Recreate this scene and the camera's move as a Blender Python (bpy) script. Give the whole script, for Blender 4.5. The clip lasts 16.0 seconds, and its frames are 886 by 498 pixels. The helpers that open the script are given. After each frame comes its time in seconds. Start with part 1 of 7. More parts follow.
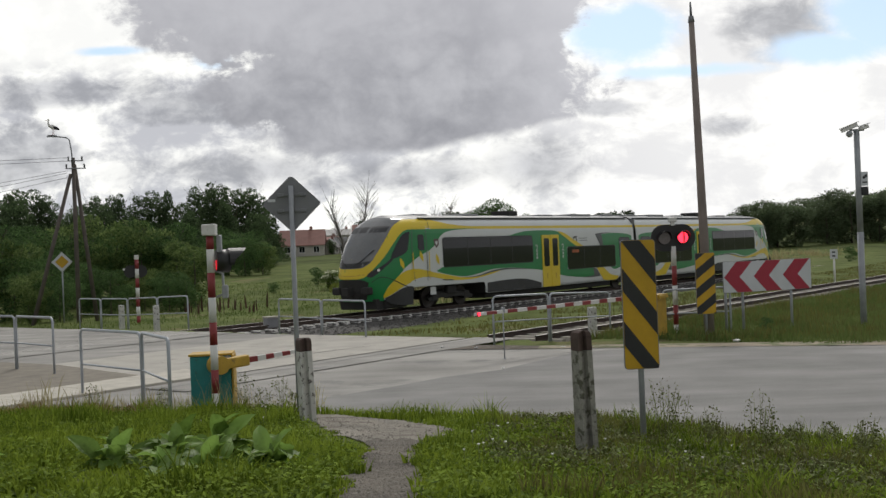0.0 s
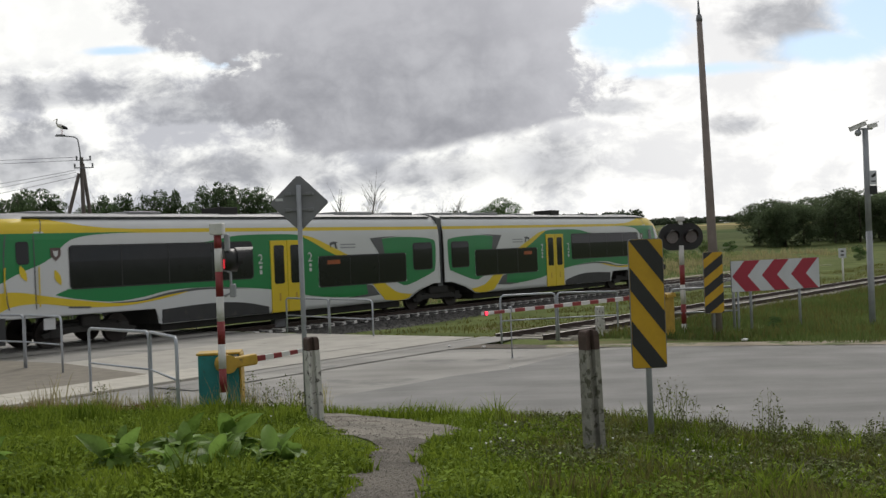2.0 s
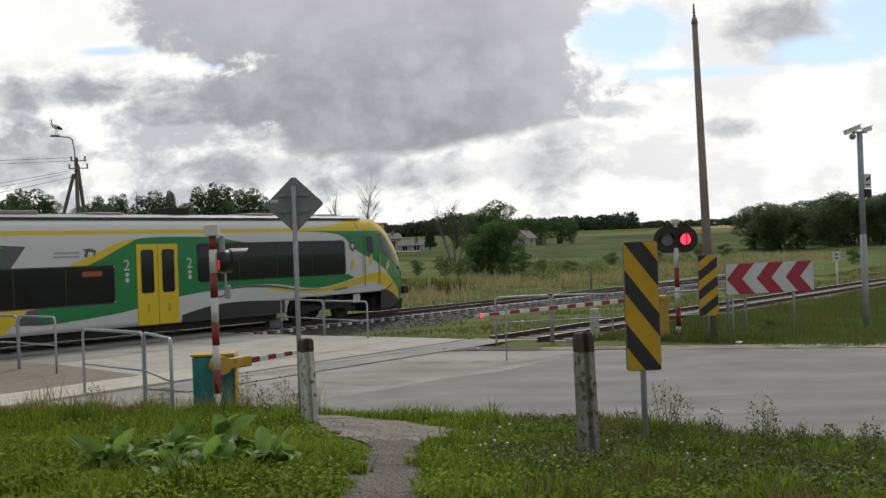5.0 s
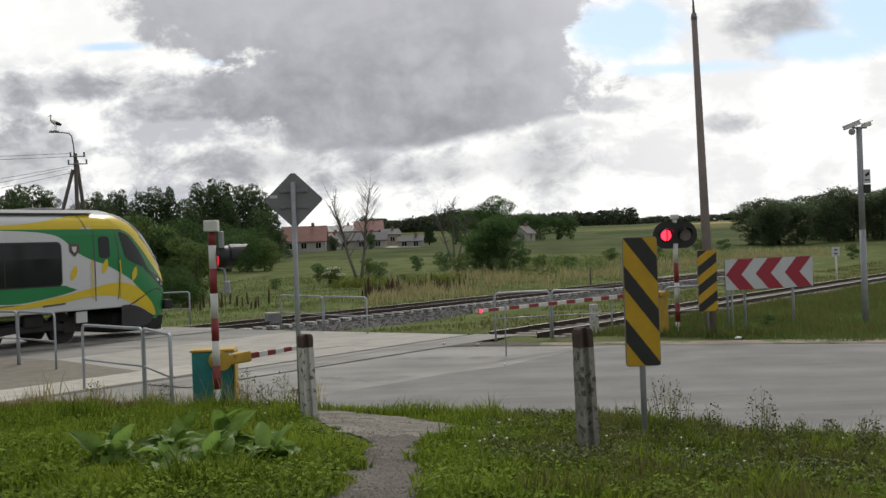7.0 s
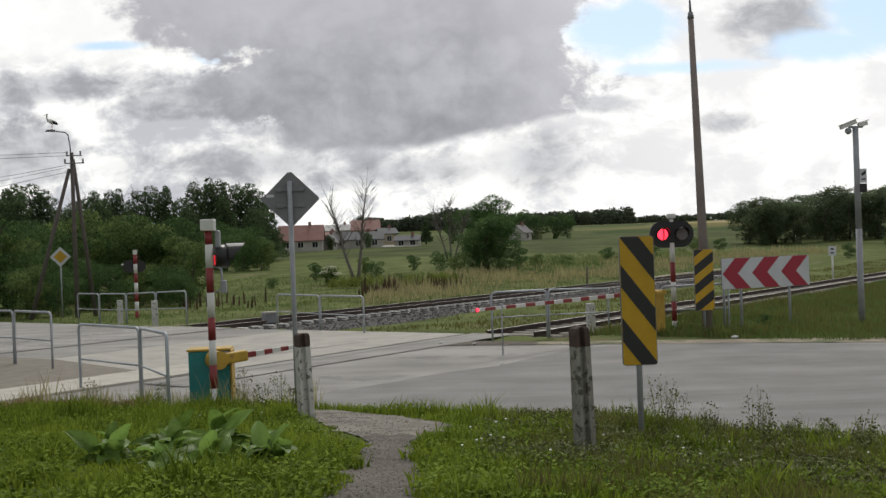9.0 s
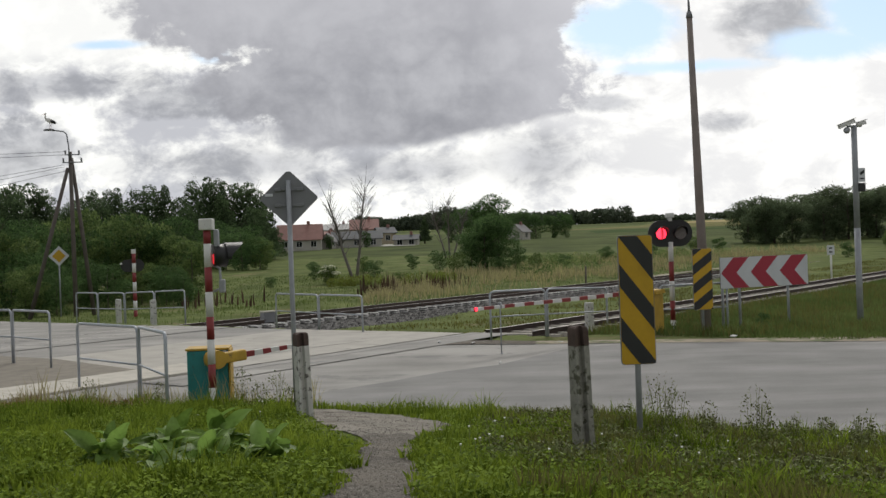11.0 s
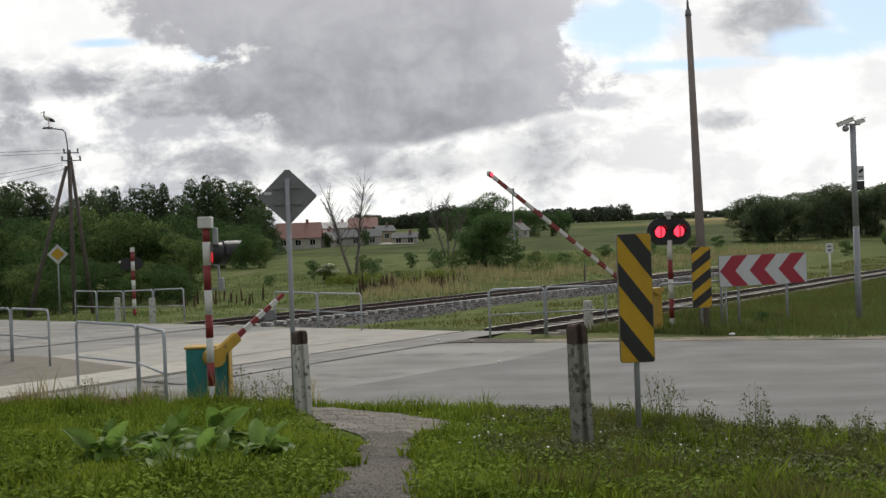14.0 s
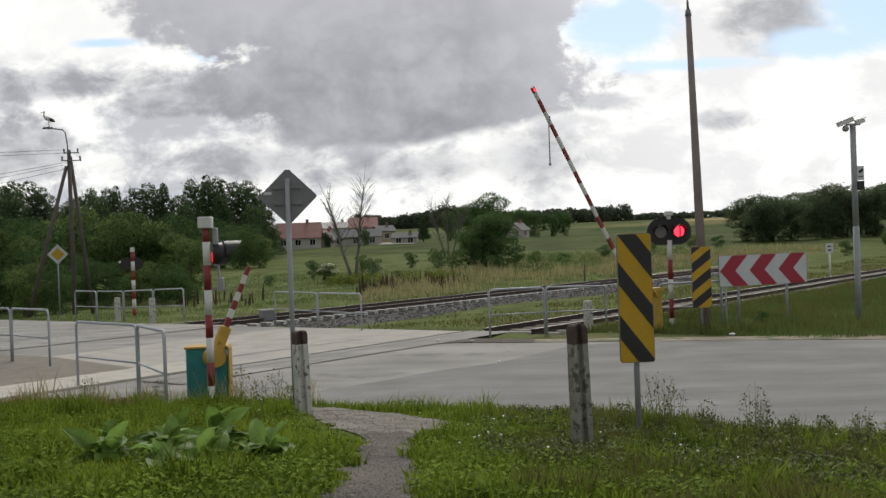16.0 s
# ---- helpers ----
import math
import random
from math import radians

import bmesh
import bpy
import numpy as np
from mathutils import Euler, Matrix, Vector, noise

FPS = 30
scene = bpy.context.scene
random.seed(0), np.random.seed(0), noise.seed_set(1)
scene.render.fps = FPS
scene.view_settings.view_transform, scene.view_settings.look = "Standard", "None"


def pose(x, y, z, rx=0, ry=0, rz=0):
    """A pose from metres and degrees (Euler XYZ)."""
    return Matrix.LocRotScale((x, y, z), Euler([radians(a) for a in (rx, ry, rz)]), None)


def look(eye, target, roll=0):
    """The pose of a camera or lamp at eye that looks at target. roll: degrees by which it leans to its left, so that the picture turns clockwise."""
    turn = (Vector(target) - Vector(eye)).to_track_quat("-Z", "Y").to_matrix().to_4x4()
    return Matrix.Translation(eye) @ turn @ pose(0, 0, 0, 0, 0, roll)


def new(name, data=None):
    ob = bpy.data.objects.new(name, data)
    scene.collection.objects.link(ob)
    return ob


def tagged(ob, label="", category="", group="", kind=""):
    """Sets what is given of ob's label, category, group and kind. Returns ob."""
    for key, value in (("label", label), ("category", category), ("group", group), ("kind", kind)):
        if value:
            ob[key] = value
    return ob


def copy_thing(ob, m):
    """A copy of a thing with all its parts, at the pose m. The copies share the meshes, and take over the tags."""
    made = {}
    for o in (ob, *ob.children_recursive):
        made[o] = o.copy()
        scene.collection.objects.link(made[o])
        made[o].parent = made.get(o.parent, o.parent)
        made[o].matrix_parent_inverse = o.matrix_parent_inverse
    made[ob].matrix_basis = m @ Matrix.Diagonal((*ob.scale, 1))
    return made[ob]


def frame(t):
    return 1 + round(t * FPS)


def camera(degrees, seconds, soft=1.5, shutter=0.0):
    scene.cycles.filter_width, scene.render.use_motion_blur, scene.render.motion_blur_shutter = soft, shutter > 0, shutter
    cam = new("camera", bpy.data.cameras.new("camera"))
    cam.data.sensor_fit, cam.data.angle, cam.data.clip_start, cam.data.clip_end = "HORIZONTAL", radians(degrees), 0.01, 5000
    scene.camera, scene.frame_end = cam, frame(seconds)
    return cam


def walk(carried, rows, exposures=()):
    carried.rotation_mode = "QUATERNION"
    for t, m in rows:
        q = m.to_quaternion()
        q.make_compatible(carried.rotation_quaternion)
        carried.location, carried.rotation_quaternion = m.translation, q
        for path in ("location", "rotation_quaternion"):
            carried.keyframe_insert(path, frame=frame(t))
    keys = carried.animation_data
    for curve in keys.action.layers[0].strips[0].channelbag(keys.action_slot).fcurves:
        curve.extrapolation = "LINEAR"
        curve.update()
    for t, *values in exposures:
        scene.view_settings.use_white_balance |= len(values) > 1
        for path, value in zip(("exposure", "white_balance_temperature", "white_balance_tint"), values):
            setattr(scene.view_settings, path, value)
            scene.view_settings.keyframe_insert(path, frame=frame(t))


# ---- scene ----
# ---------------------------------------------------------------- camera
EYE = (0.0, 0.0, 2.35)
cam = camera(45.3, 16.0, soft=1.45, shutter=0.12)
# seconds, yaw to the right, tilt up, lean to the right (degrees)
HEAD = [(0.0, -0.192, 0.068, 2.249), (0.5, -0.297, 0.074, 2.252), (1.0, -0.452, 0.064, 2.230), (1.5, -0.564, 0.065, 2.265),
        (2.0, -0.597, 0.037, 2.251), (2.5, -0.534, 0.027, 2.244), (3.0, -0.527, 0.056, 2.193), (3.5, -0.506, 0.128, 2.086),
        (4.0, -0.378, 0.196, 2.008), (6.5, -0.295, -0.065, 2.090), (7.0, -0.298, -0.110, 2.092), (7.5, -0.257, -0.151, 2.113),
        (8.0, -0.212, -0.159, 2.096), (8.5, -0.169, -0.160, 2.097), (9.0, -0.126, -0.162, 2.098), (11.5, -0.045, -0.211, 2.102),
        (12.0, -0.025, -0.211, 2.110), (12.4, 0.0, -0.305, 2.100), (13.0, 0.0, -0.305, 2.100), (16.0, 0.0, -0.305, 2.100)]


def head(yaw, tilt, lean):
    a, b = radians(yaw), radians(tilt)
    aim = Vector(EYE) + 50 * Vector((math.sin(a) * math.cos(b), math.cos(a) * math.cos(b), math.sin(b)))
    return look(EYE, aim, -lean)


walk(cam, [(t, head(*r)) for t, *r in HEAD], exposures=[(0.0, 0.0), (16.0, 0.0)])

# ---------------------------------------------------------------- sky and sun
SUN_EL, SUN_AZ = radians(46), radians(6)


def build_sky():
    w = bpy.data.worlds.new("sky")
    scene.world = w
    w.use_nodes = True
    nt = w.node_tree
    nt.nodes.clear()
    N = lambda kind, **k: _node(nt, kind, **k)
    L = nt.links.new

    def math_(op, a, b=None, c=None, clamp=False):
        n = N("ShaderNodeMath", operation=op, use_clamp=clamp)
        for i, v in enumerate((a, b, c)):
            if v is None:
                continue
            if isinstance(v, (int, float)):
                n.inputs[i].default_value = v
            else:
                L(v, n.inputs[i])
        return n.outputs[0]

    def ramp(v, lo, hi):
        n = N("ShaderNodeMapRange", interpolation_type="SMOOTHSTEP")
        L(v, n.inputs[0])
        n.inputs[1].default_value, n.inputs[2].default_value = lo, hi
        return n.outputs[0]

    def mix(f, a, b):
        n = N("ShaderNodeMix", data_type="RGBA")
        for i, v in ((0, f), (6, a), (7, b)):
            if isinstance(v, (tuple, float)):
                n.inputs[i].default_value = v
            else:
                L(v, n.inputs[i])
        return n.outputs[2]

    tc = N("ShaderNodeTexCoord")
    sep = N("ShaderNodeSeparateXYZ")
    L(tc.outputs["Generated"], sep.inputs[0])
    x, y, z = sep.outputs
    zc = math_("MAXIMUM", z, 0.0)
    den = math_("ADD", zc, 0.13)
    comb = N("ShaderNodeCombineXYZ")
    L(math_("DIVIDE", x, den), comb.inputs[0])
    L(math_("DIVIDE", y, den), comb.inputs[1])

    def noise_(scale, detail, rough, src, off=(0, 0, 0), dist=0.0):
        m = N("ShaderNodeMapping")
        m.inputs[1].default_value = off
        L(src, m.inputs[0])
        n = N("ShaderNodeTexNoise")
        n.inputs["Scale"].default_value, n.inputs["Detail"].default_value = scale, detail
        n.inputs["Roughness"].default_value, n.inputs["Distortion"].default_value = rough, dist
        L(m.outputs[0], n.inputs["Vector"])
        return n.outputs[0]

    vor = N("ShaderNodeTexVoronoi", normalize=True)
    vor.inputs["Scale"].default_value, vor.inputs["Detail"].default_value, vor.inputs["Roughness"].default_value = 26.0, 4.0, 0.55
    warp = N("ShaderNodeVectorMath", operation="MULTIPLY_ADD")
    wn = N("ShaderNodeTexNoise")
    wn.inputs["Scale"].default_value, wn.inputs["Detail"].default_value = 9.0, 3.0
    L(tc.outputs["Generated"], wn.inputs["Vector"])
    L(wn.outputs["Color"], warp.inputs[0])
    warp.inputs[1].default_value = (0.07, 0.07, 0.07)
    L(tc.outputs["Generated"], warp.inputs[2])
    L(warp.outputs[0], vor.inputs["Vector"])
    puff = vor.outputs["Distance"]
    big = noise_(1.1, 7, 0.6, comb.outputs[0], (3.1, 0.4, 0))
    soft_n = noise_(7.0, 4, 0.5, tc.outputs["Generated"], (4.7, 0.3, 2.1))
    flat = N("ShaderNodeCombineXYZ")
    L(x, flat.inputs[0])
    L(y, flat.inputs[1])
    L(math_("MULTIPLY", z, 2.2), flat.inputs[2])
    mid = noise_(7.5, 10, 0.62, flat.outputs[0], (1.3, 5.2, 0.4), 0.4)
    # direction plane in front of the level crossing: a = x/y, b = z/y
    yy = math_("MAXIMUM", y, 0.05)
    a, b = math_("DIVIDE", x, yy), math_("DIVIDE", z, yy)
    plane = N("ShaderNodeCombineXYZ")
    L(a, plane.inputs[0])
    L(math_("MULTIPLY", b, 1.5), plane.inputs[1])
    curl = noise_(26.0, 10, 0.62, plane.outputs[0], (2.7, 1.1, 0.6), 0.25)
    wisp = noise_(9.0, 9, 0.58, plane.outputs[0], (8.1, 3.3, 1.7), 0.5)
    wob = math_("MULTIPLY", math_("SUBTRACT", curl, 0.5), 1.0)
    wob = math_("ADD", wob, math_("MULTIPLY", math_("SUBTRACT", puff, 0.3), 0.7))
    wob = math_("ADD", wob, math_("MULTIPLY", math_("SUBTRACT", soft_n, 0.5), 1.1))

    def blob(ca, cb, ra, rb, soft=0.16, rough_=1.0):
        da = math_("DIVIDE", math_("SUBTRACT", a, ca), ra)
        db = math_("DIVIDE", math_("SUBTRACT", b, cb), rb)
        r = math_("SQRT", math_("ADD", math_("MULTIPLY", da, da), math_("MULTIPLY", db, db)))
        return ramp(math_("ADD", r, math_("MULTIPLY", wob, rough_)), 1.0 + soft, 1.0 - soft)

    def union(items):
        out = items[0]
        for i in items[1:]:
            out = math_("MAXIMUM", out, i)
        return out

    # heavy cloud bank with its flat grey base, and smaller ones beside it
    heavy = union([blob(-0.045, 0.160, 0.165, 0.072, 0.1), blob(-0.10, 0.235, 0.20, 0.06, 0.14), blob(0.045, 0.165, 0.08, 0.055, 0.09), blob(0.0, 0.24, 0.13, 0.07, 0.09), blob(-0.05, 0.112, 0.12, 0.024, 0.3, 0.7), blob(-0.20, 0.158, 0.03, 0.013, 0.4)])
    flat_base = math_("ADD", math_("SUBTRACT", b, math_("MULTIPLY", math_("MAXIMUM", a, -0.02), 0.2)), math_("MULTIPLY", math_("SUBTRACT", wisp, 0.5), 0.03))
    heavy = math_("MULTIPLY", heavy, ramp(flat_base, 0.092, 0.102))
    light = union([blob(-0.258, 0.143, 0.054, 0.016, 0.18, 0.7), blob(-0.215, 0.135, 0.03, 0.008, 0.4, 1.0), blob(0.315, 0.20, 0.05, 0.026, 0.5, 1.3), blob(0.275, 0.106, 0.025, 0.009, 0.6, 1.6), blob(0.155, 0.128, 0.03, 0.007, 0.5, 1.4),
                   blob(-0.37, 0.162, 0.11, 0.014, 0.4), blob(-0.385, 0.10, 0.05, 0.035, 0.2), blob(-0.19, 0.082, 0.11, 0.018, 0.7), blob(-0.06, 0.072, 0.09, 0.014, 0.7), blob(0.09, 0.075, 0.04, 0.02, 0.8)])
    gaps = union([blob(0.178, 0.198, 0.055, 0.026, 0.35), blob(0.235, 0.160, 0.06, 0.006, 0.6), blob(0.36, 0.176, 0.05, 0.013, 0.5), blob(0.42, 0.205, 0.05, 0.03, 0.4), blob(-0.213, 0.188, 0.016, 0.008, 0.5), blob(-0.31, 0.20, 0.03, 0.004, 0.6)])
    general = math_("MULTIPLY", ramp(b, 0.28, 0.40), ramp(big, 0.56, 0.70))
    gaps = math_("MAXIMUM", gaps, general)

    sky = N("ShaderNodeTexSky", sky_type="NISHITA", sun_disc=False, sun_elevation=SUN_EL, sun_rotation=SUN_AZ)
    skyc = N("ShaderNodeMix", data_type="RGBA", blend_type="MULTIPLY")
    skyc.inputs[0].default_value = 1.0
    L(sky.outputs[0], skyc.inputs[6])
    skyc.inputs[7].default_value = (0.145, 0.145, 0.145, 1)
    veil = mix(0.6, skyc.outputs[2], (0.52, 0.70, 0.92, 1))

    tone = math_("ADD", math_("MULTIPLY", wisp, 0.55), math_("ADD", math_("MULTIPLY", curl, 0.30), math_("MULTIPLY", mid, 0.25)))
    white = mix(ramp(tone, 0.47, 0.60), (0.56, 0.57, 0.61, 1), (1.10, 1.10, 1.06, 1))
    # brighter towards the right, where the sun stands behind the cloud
    glow = math_("MULTIPLY", ramp(a, -0.12, 0.28), 0.66)
    white = mix(glow, white, (1.07, 1.06, 1.04, 1))
    crown = math_("MULTIPLY", ramp(b, 0.17, 0.20), math_("MULTIPLY", ramp(a, -0.20, -0.26), ramp(a, -0.50, -0.40)))
    white = mix(math_("MULTIPLY", crown, 0.85), white, (1.04, 1.04, 1.01, 1))
    low = math_("MULTIPLY", ramp(b, 0.13, 0.03), math_("MULTIPLY", ramp(tone, 0.60, 0.50), 0.6))
    low = math_("MULTIPLY", low, math_("SUBTRACT", 1.0, math_("MULTIPLY", ramp(a, -0.05, 0.22), 0.85)))
    white = mix(low, white, (0.60, 0.62, 0.66, 1))
    fleck = mix(ramp(math_("ADD", math_("MULTIPLY", curl, 0.6), math_("MULTIPLY", wisp, 0.4)), 0.38, 0.64), (0.33, 0.34, 0.37, 1), (0.60, 0.61, 0.645, 1))
    cloud = mix(math_("MULTIPLY", light, 0.8), white, fleck)
    swell = math_("ADD", math_("MULTIPLY", soft_n, 0.40), math_("ADD", math_("MULTIPLY", math_("SUBTRACT", 0.85, puff), 0.40), math_("ADD", math_("MULTIPLY", curl, 0.2), math_("MULTIPLY", wisp, 0.2))))
    dark = mix(ramp(swell, 0.46, 0.76), (0.30, 0.305, 0.335, 1), (0.53, 0.535, 0.565, 1))
    dark = mix(math_("MULTIPLY", ramp(b, 0.13, 0.26), 0.65), dark, (0.54, 0.54, 0.575, 1))
    dark = mix(math_("MULTIPLY", ramp(a, 0.0, 0.14), 0.45), dark, (0.72, 0.72, 0.76, 1))
    cloud = mix(heavy, cloud, dark)
    total = mix(math_("MULTIPLY", gaps, math_("SUBTRACT", 1.0, heavy)), cloud, veil)
    # overhead and behind, the undersides of the clouds are dull
    dim = mix(ramp(z, 0.26, 0.5), (1.0, 1.0, 1.0, 1), (0.53, 0.535, 0.55, 1))
    dim = mix(ramp(y, 0.86, 0.35), dim, (0.53, 0.535, 0.55, 1))
    dull = N("ShaderNodeMix", data_type="RGBA", blend_type="MULTIPLY")
    dull.inputs[0].default_value = 1.0
    L(total, dull.inputs[6])
    L(dim, dull.inputs[7])
    total = dull.outputs[2]
    # below the horizon: dull earth
    total = mix(ramp(z, -0.02, 0.0), (0.10, 0.11, 0.07, 1), total)
    bg = N("ShaderNodeBackground")
    L(total, bg.inputs[0])
    bg.inputs[1].default_value = 1.0
    out = N("ShaderNodeOutputWorld")
    L(bg.outputs[0], out.inputs[0])


def _node(nt, kind, **k):
    n = nt.nodes.new(kind)
    for key, v in k.items():
        setattr(n, key, v)
    return n


build_sky()
sun = new("sun", bpy.data.lights.new("sun", "SUN"))
sun.data.energy, sun.data.angle, sun.data.color = 1.75, radians(12), (1.0, 0.96, 0.9)
sun_way = Vector((math.sin(SUN_AZ) * math.cos(SUN_EL), math.cos(SUN_AZ) * math.cos(SUN_EL), math.sin(SUN_EL)))
sun.matrix_basis = look((0, 0, 60), Vector((0, 0, 60)) - sun_way)

# ---------------------------------------------------------------- materials


def mat(name, base, rough=0.6, metal=0.0, vary=0.25, scale=6.0, fine=60.0, bump=0.15, depth=0.01, tint=None, spots=None, per_object=0.0, island=0.0, emit=None, spec=0.5, through_=0.0, streak=None):
    """Principled material: coarse and fine mottling round the base colour, wear spots, fine relief."""
    m = bpy.data.materials.new(name)
    m.use_nodes = True
    nt = m.node_tree
    p = nt.nodes["Principled BSDF"]
    L = nt.links.new
    tc = nt.nodes.new("ShaderNodeTexCoord")
    n1, n2 = nt.nodes.new("ShaderNodeTexNoise"), nt.nodes.new("ShaderNodeTexNoise")
    for n, sc in ((n1, scale), (n2, fine)):
        n.inputs["Scale"].default_value, n.inputs["Detail"].default_value = sc, 5
        L(tc.outputs["Object"], n.inputs["Vector"])
    lo = tuple(c * (1 - vary) for c in base) + (1,)
    hi = tuple(min(1, c * (1 + vary)) for c in (tint or base)) + (1,)
    mx = nt.nodes.new("ShaderNodeMix")
    mx.data_type = "RGBA"
    add = nt.nodes.new("ShaderNodeMath")
    add.operation = "MULTIPLY_ADD"
    L(n2.outputs[0], add.inputs[0])
    add.inputs[1].default_value = 0.5
    sub = nt.nodes.new("ShaderNodeMath")
    sub.operation = "MULTIPLY_ADD"
    L(n1.outputs[0], sub.inputs[0])
    sub.inputs[1].default_value, sub.inputs[2].default_value = 1.6, -0.55
    L(sub.outputs[0], add.inputs[2])
    fac = add.outputs[0]
    if per_object or island:
        src = nt.nodes.new("ShaderNodeObjectInfo").outputs["Random"] if per_object else nt.nodes.new("ShaderNodeNewGeometry").outputs["Random Per Island"]
        ad2 = nt.nodes.new("ShaderNodeMath")
        ad2.operation = "MULTIPLY_ADD"
        L(src, ad2.inputs[0])
        ad2.inputs[1].default_value = per_object or island
        ad3 = nt.nodes.new("ShaderNodeMath")
        ad3.operation = "SUBTRACT"
        L(fac, ad3.inputs[0])
        ad3.inputs[1].default_value = (per_object or island) / 2
        L(ad3.outputs[0], ad2.inputs[2])
        fac = ad2.outputs[0]
    cl = nt.nodes.new("ShaderNodeClamp")
    L(fac, cl.inputs[0])
    L(cl.outputs[0], mx.inputs[0])
    mx.inputs[6].default_value, mx.inputs[7].default_value = lo, hi
    col = mx.outputs[2]
    if spots:
        scol, sscale, cut = spots
        n3 = nt.nodes.new("ShaderNodeTexNoise")
        n3.inputs["Scale"].default_value, n3.inputs["Detail"].default_value, n3.inputs["Roughness"].default_value = sscale, 8, 0.65
        L(tc.outputs["Object"], n3.inputs["Vector"])
        mr = nt.nodes.new("ShaderNodeMapRange")
        mr.inputs[1].default_value, mr.inputs[2].default_value = cut, cut + 0.06
        L(n3.outputs[0], mr.inputs[0])
        m2 = nt.nodes.new("ShaderNodeMix")
        m2.data_type = "RGBA"
        L(mr.outputs[0], m2.inputs[0])
        L(col, m2.inputs[6])
        m2.inputs[7].default_value = scol + (1,)
        col = m2.outputs[2]
    if streak:
        turn, lo_, hi_ = streak
        mp = nt.nodes.new("ShaderNodeMapping")
        mp.inputs[2].default_value, mp.inputs[3].default_value = (0, 0, radians(turn)), (0.22, 1.1, 1.0)
        L(tc.outputs["Object"], mp.inputs[0])
        n4 = nt.nodes.new("ShaderNodeTexNoise")
        n4.inputs["Scale"].default_value, n4.inputs["Detail"].default_value, n4.inputs["Roughness"].default_value = 1.0, 7, 0.62
        L(mp.outputs[0], n4.inputs["Vector"])
        mr2 = nt.nodes.new("ShaderNodeMapRange")
        mr2.inputs[1].default_value, mr2.inputs[2].default_value, mr2.inputs[3].default_value, mr2.inputs[4].default_value = 0.32, 0.68, lo_, hi_
        L(n4.outputs[0], mr2.inputs[0])
        m4 = nt.nodes.new("ShaderNodeMix")
        m4.data_type, m4.blend_type = "RGBA", "MULTIPLY"
        m4.inputs[0].default_value = 1.0
        L(col, m4.inputs[6])
        L(mr2.outputs[0], m4.inputs[7])
        col = m4.outputs[2]
    L(col, p.inputs["Base Color"])
    p.inputs["Roughness"].default_value, p.inputs["Metallic"].default_value = rough, metal
    p.inputs["Specular IOR Level"].default_value = spec
    if bump:
        bp = nt.nodes.new("ShaderNodeBump")
        bp.inputs["Strength"].default_value, bp.inputs["Distance"].default_value = bump, depth
        L(n2.outputs[0], bp.inputs["Height"])
        L(bp.outputs[0], p.inputs["Normal"])
    if emit:
        p.inputs["Emission Color"].default_value, p.inputs["Emission Strength"].default_value = emit[0] + (1,), emit[1]
    if through_:
        tr = nt.nodes.new("ShaderNodeBsdfTranslucent")
        L(col, tr.inputs[0])
        ms = nt.nodes.new("ShaderNodeMixShader")
        ms.inputs[0].default_value = through_
        L(p.outputs[0], ms.inputs[1])
        L(tr.outputs[0], ms.inputs[2])
        L(ms.outputs[0], nt.nodes["Material Output"].inputs[0])
    return m


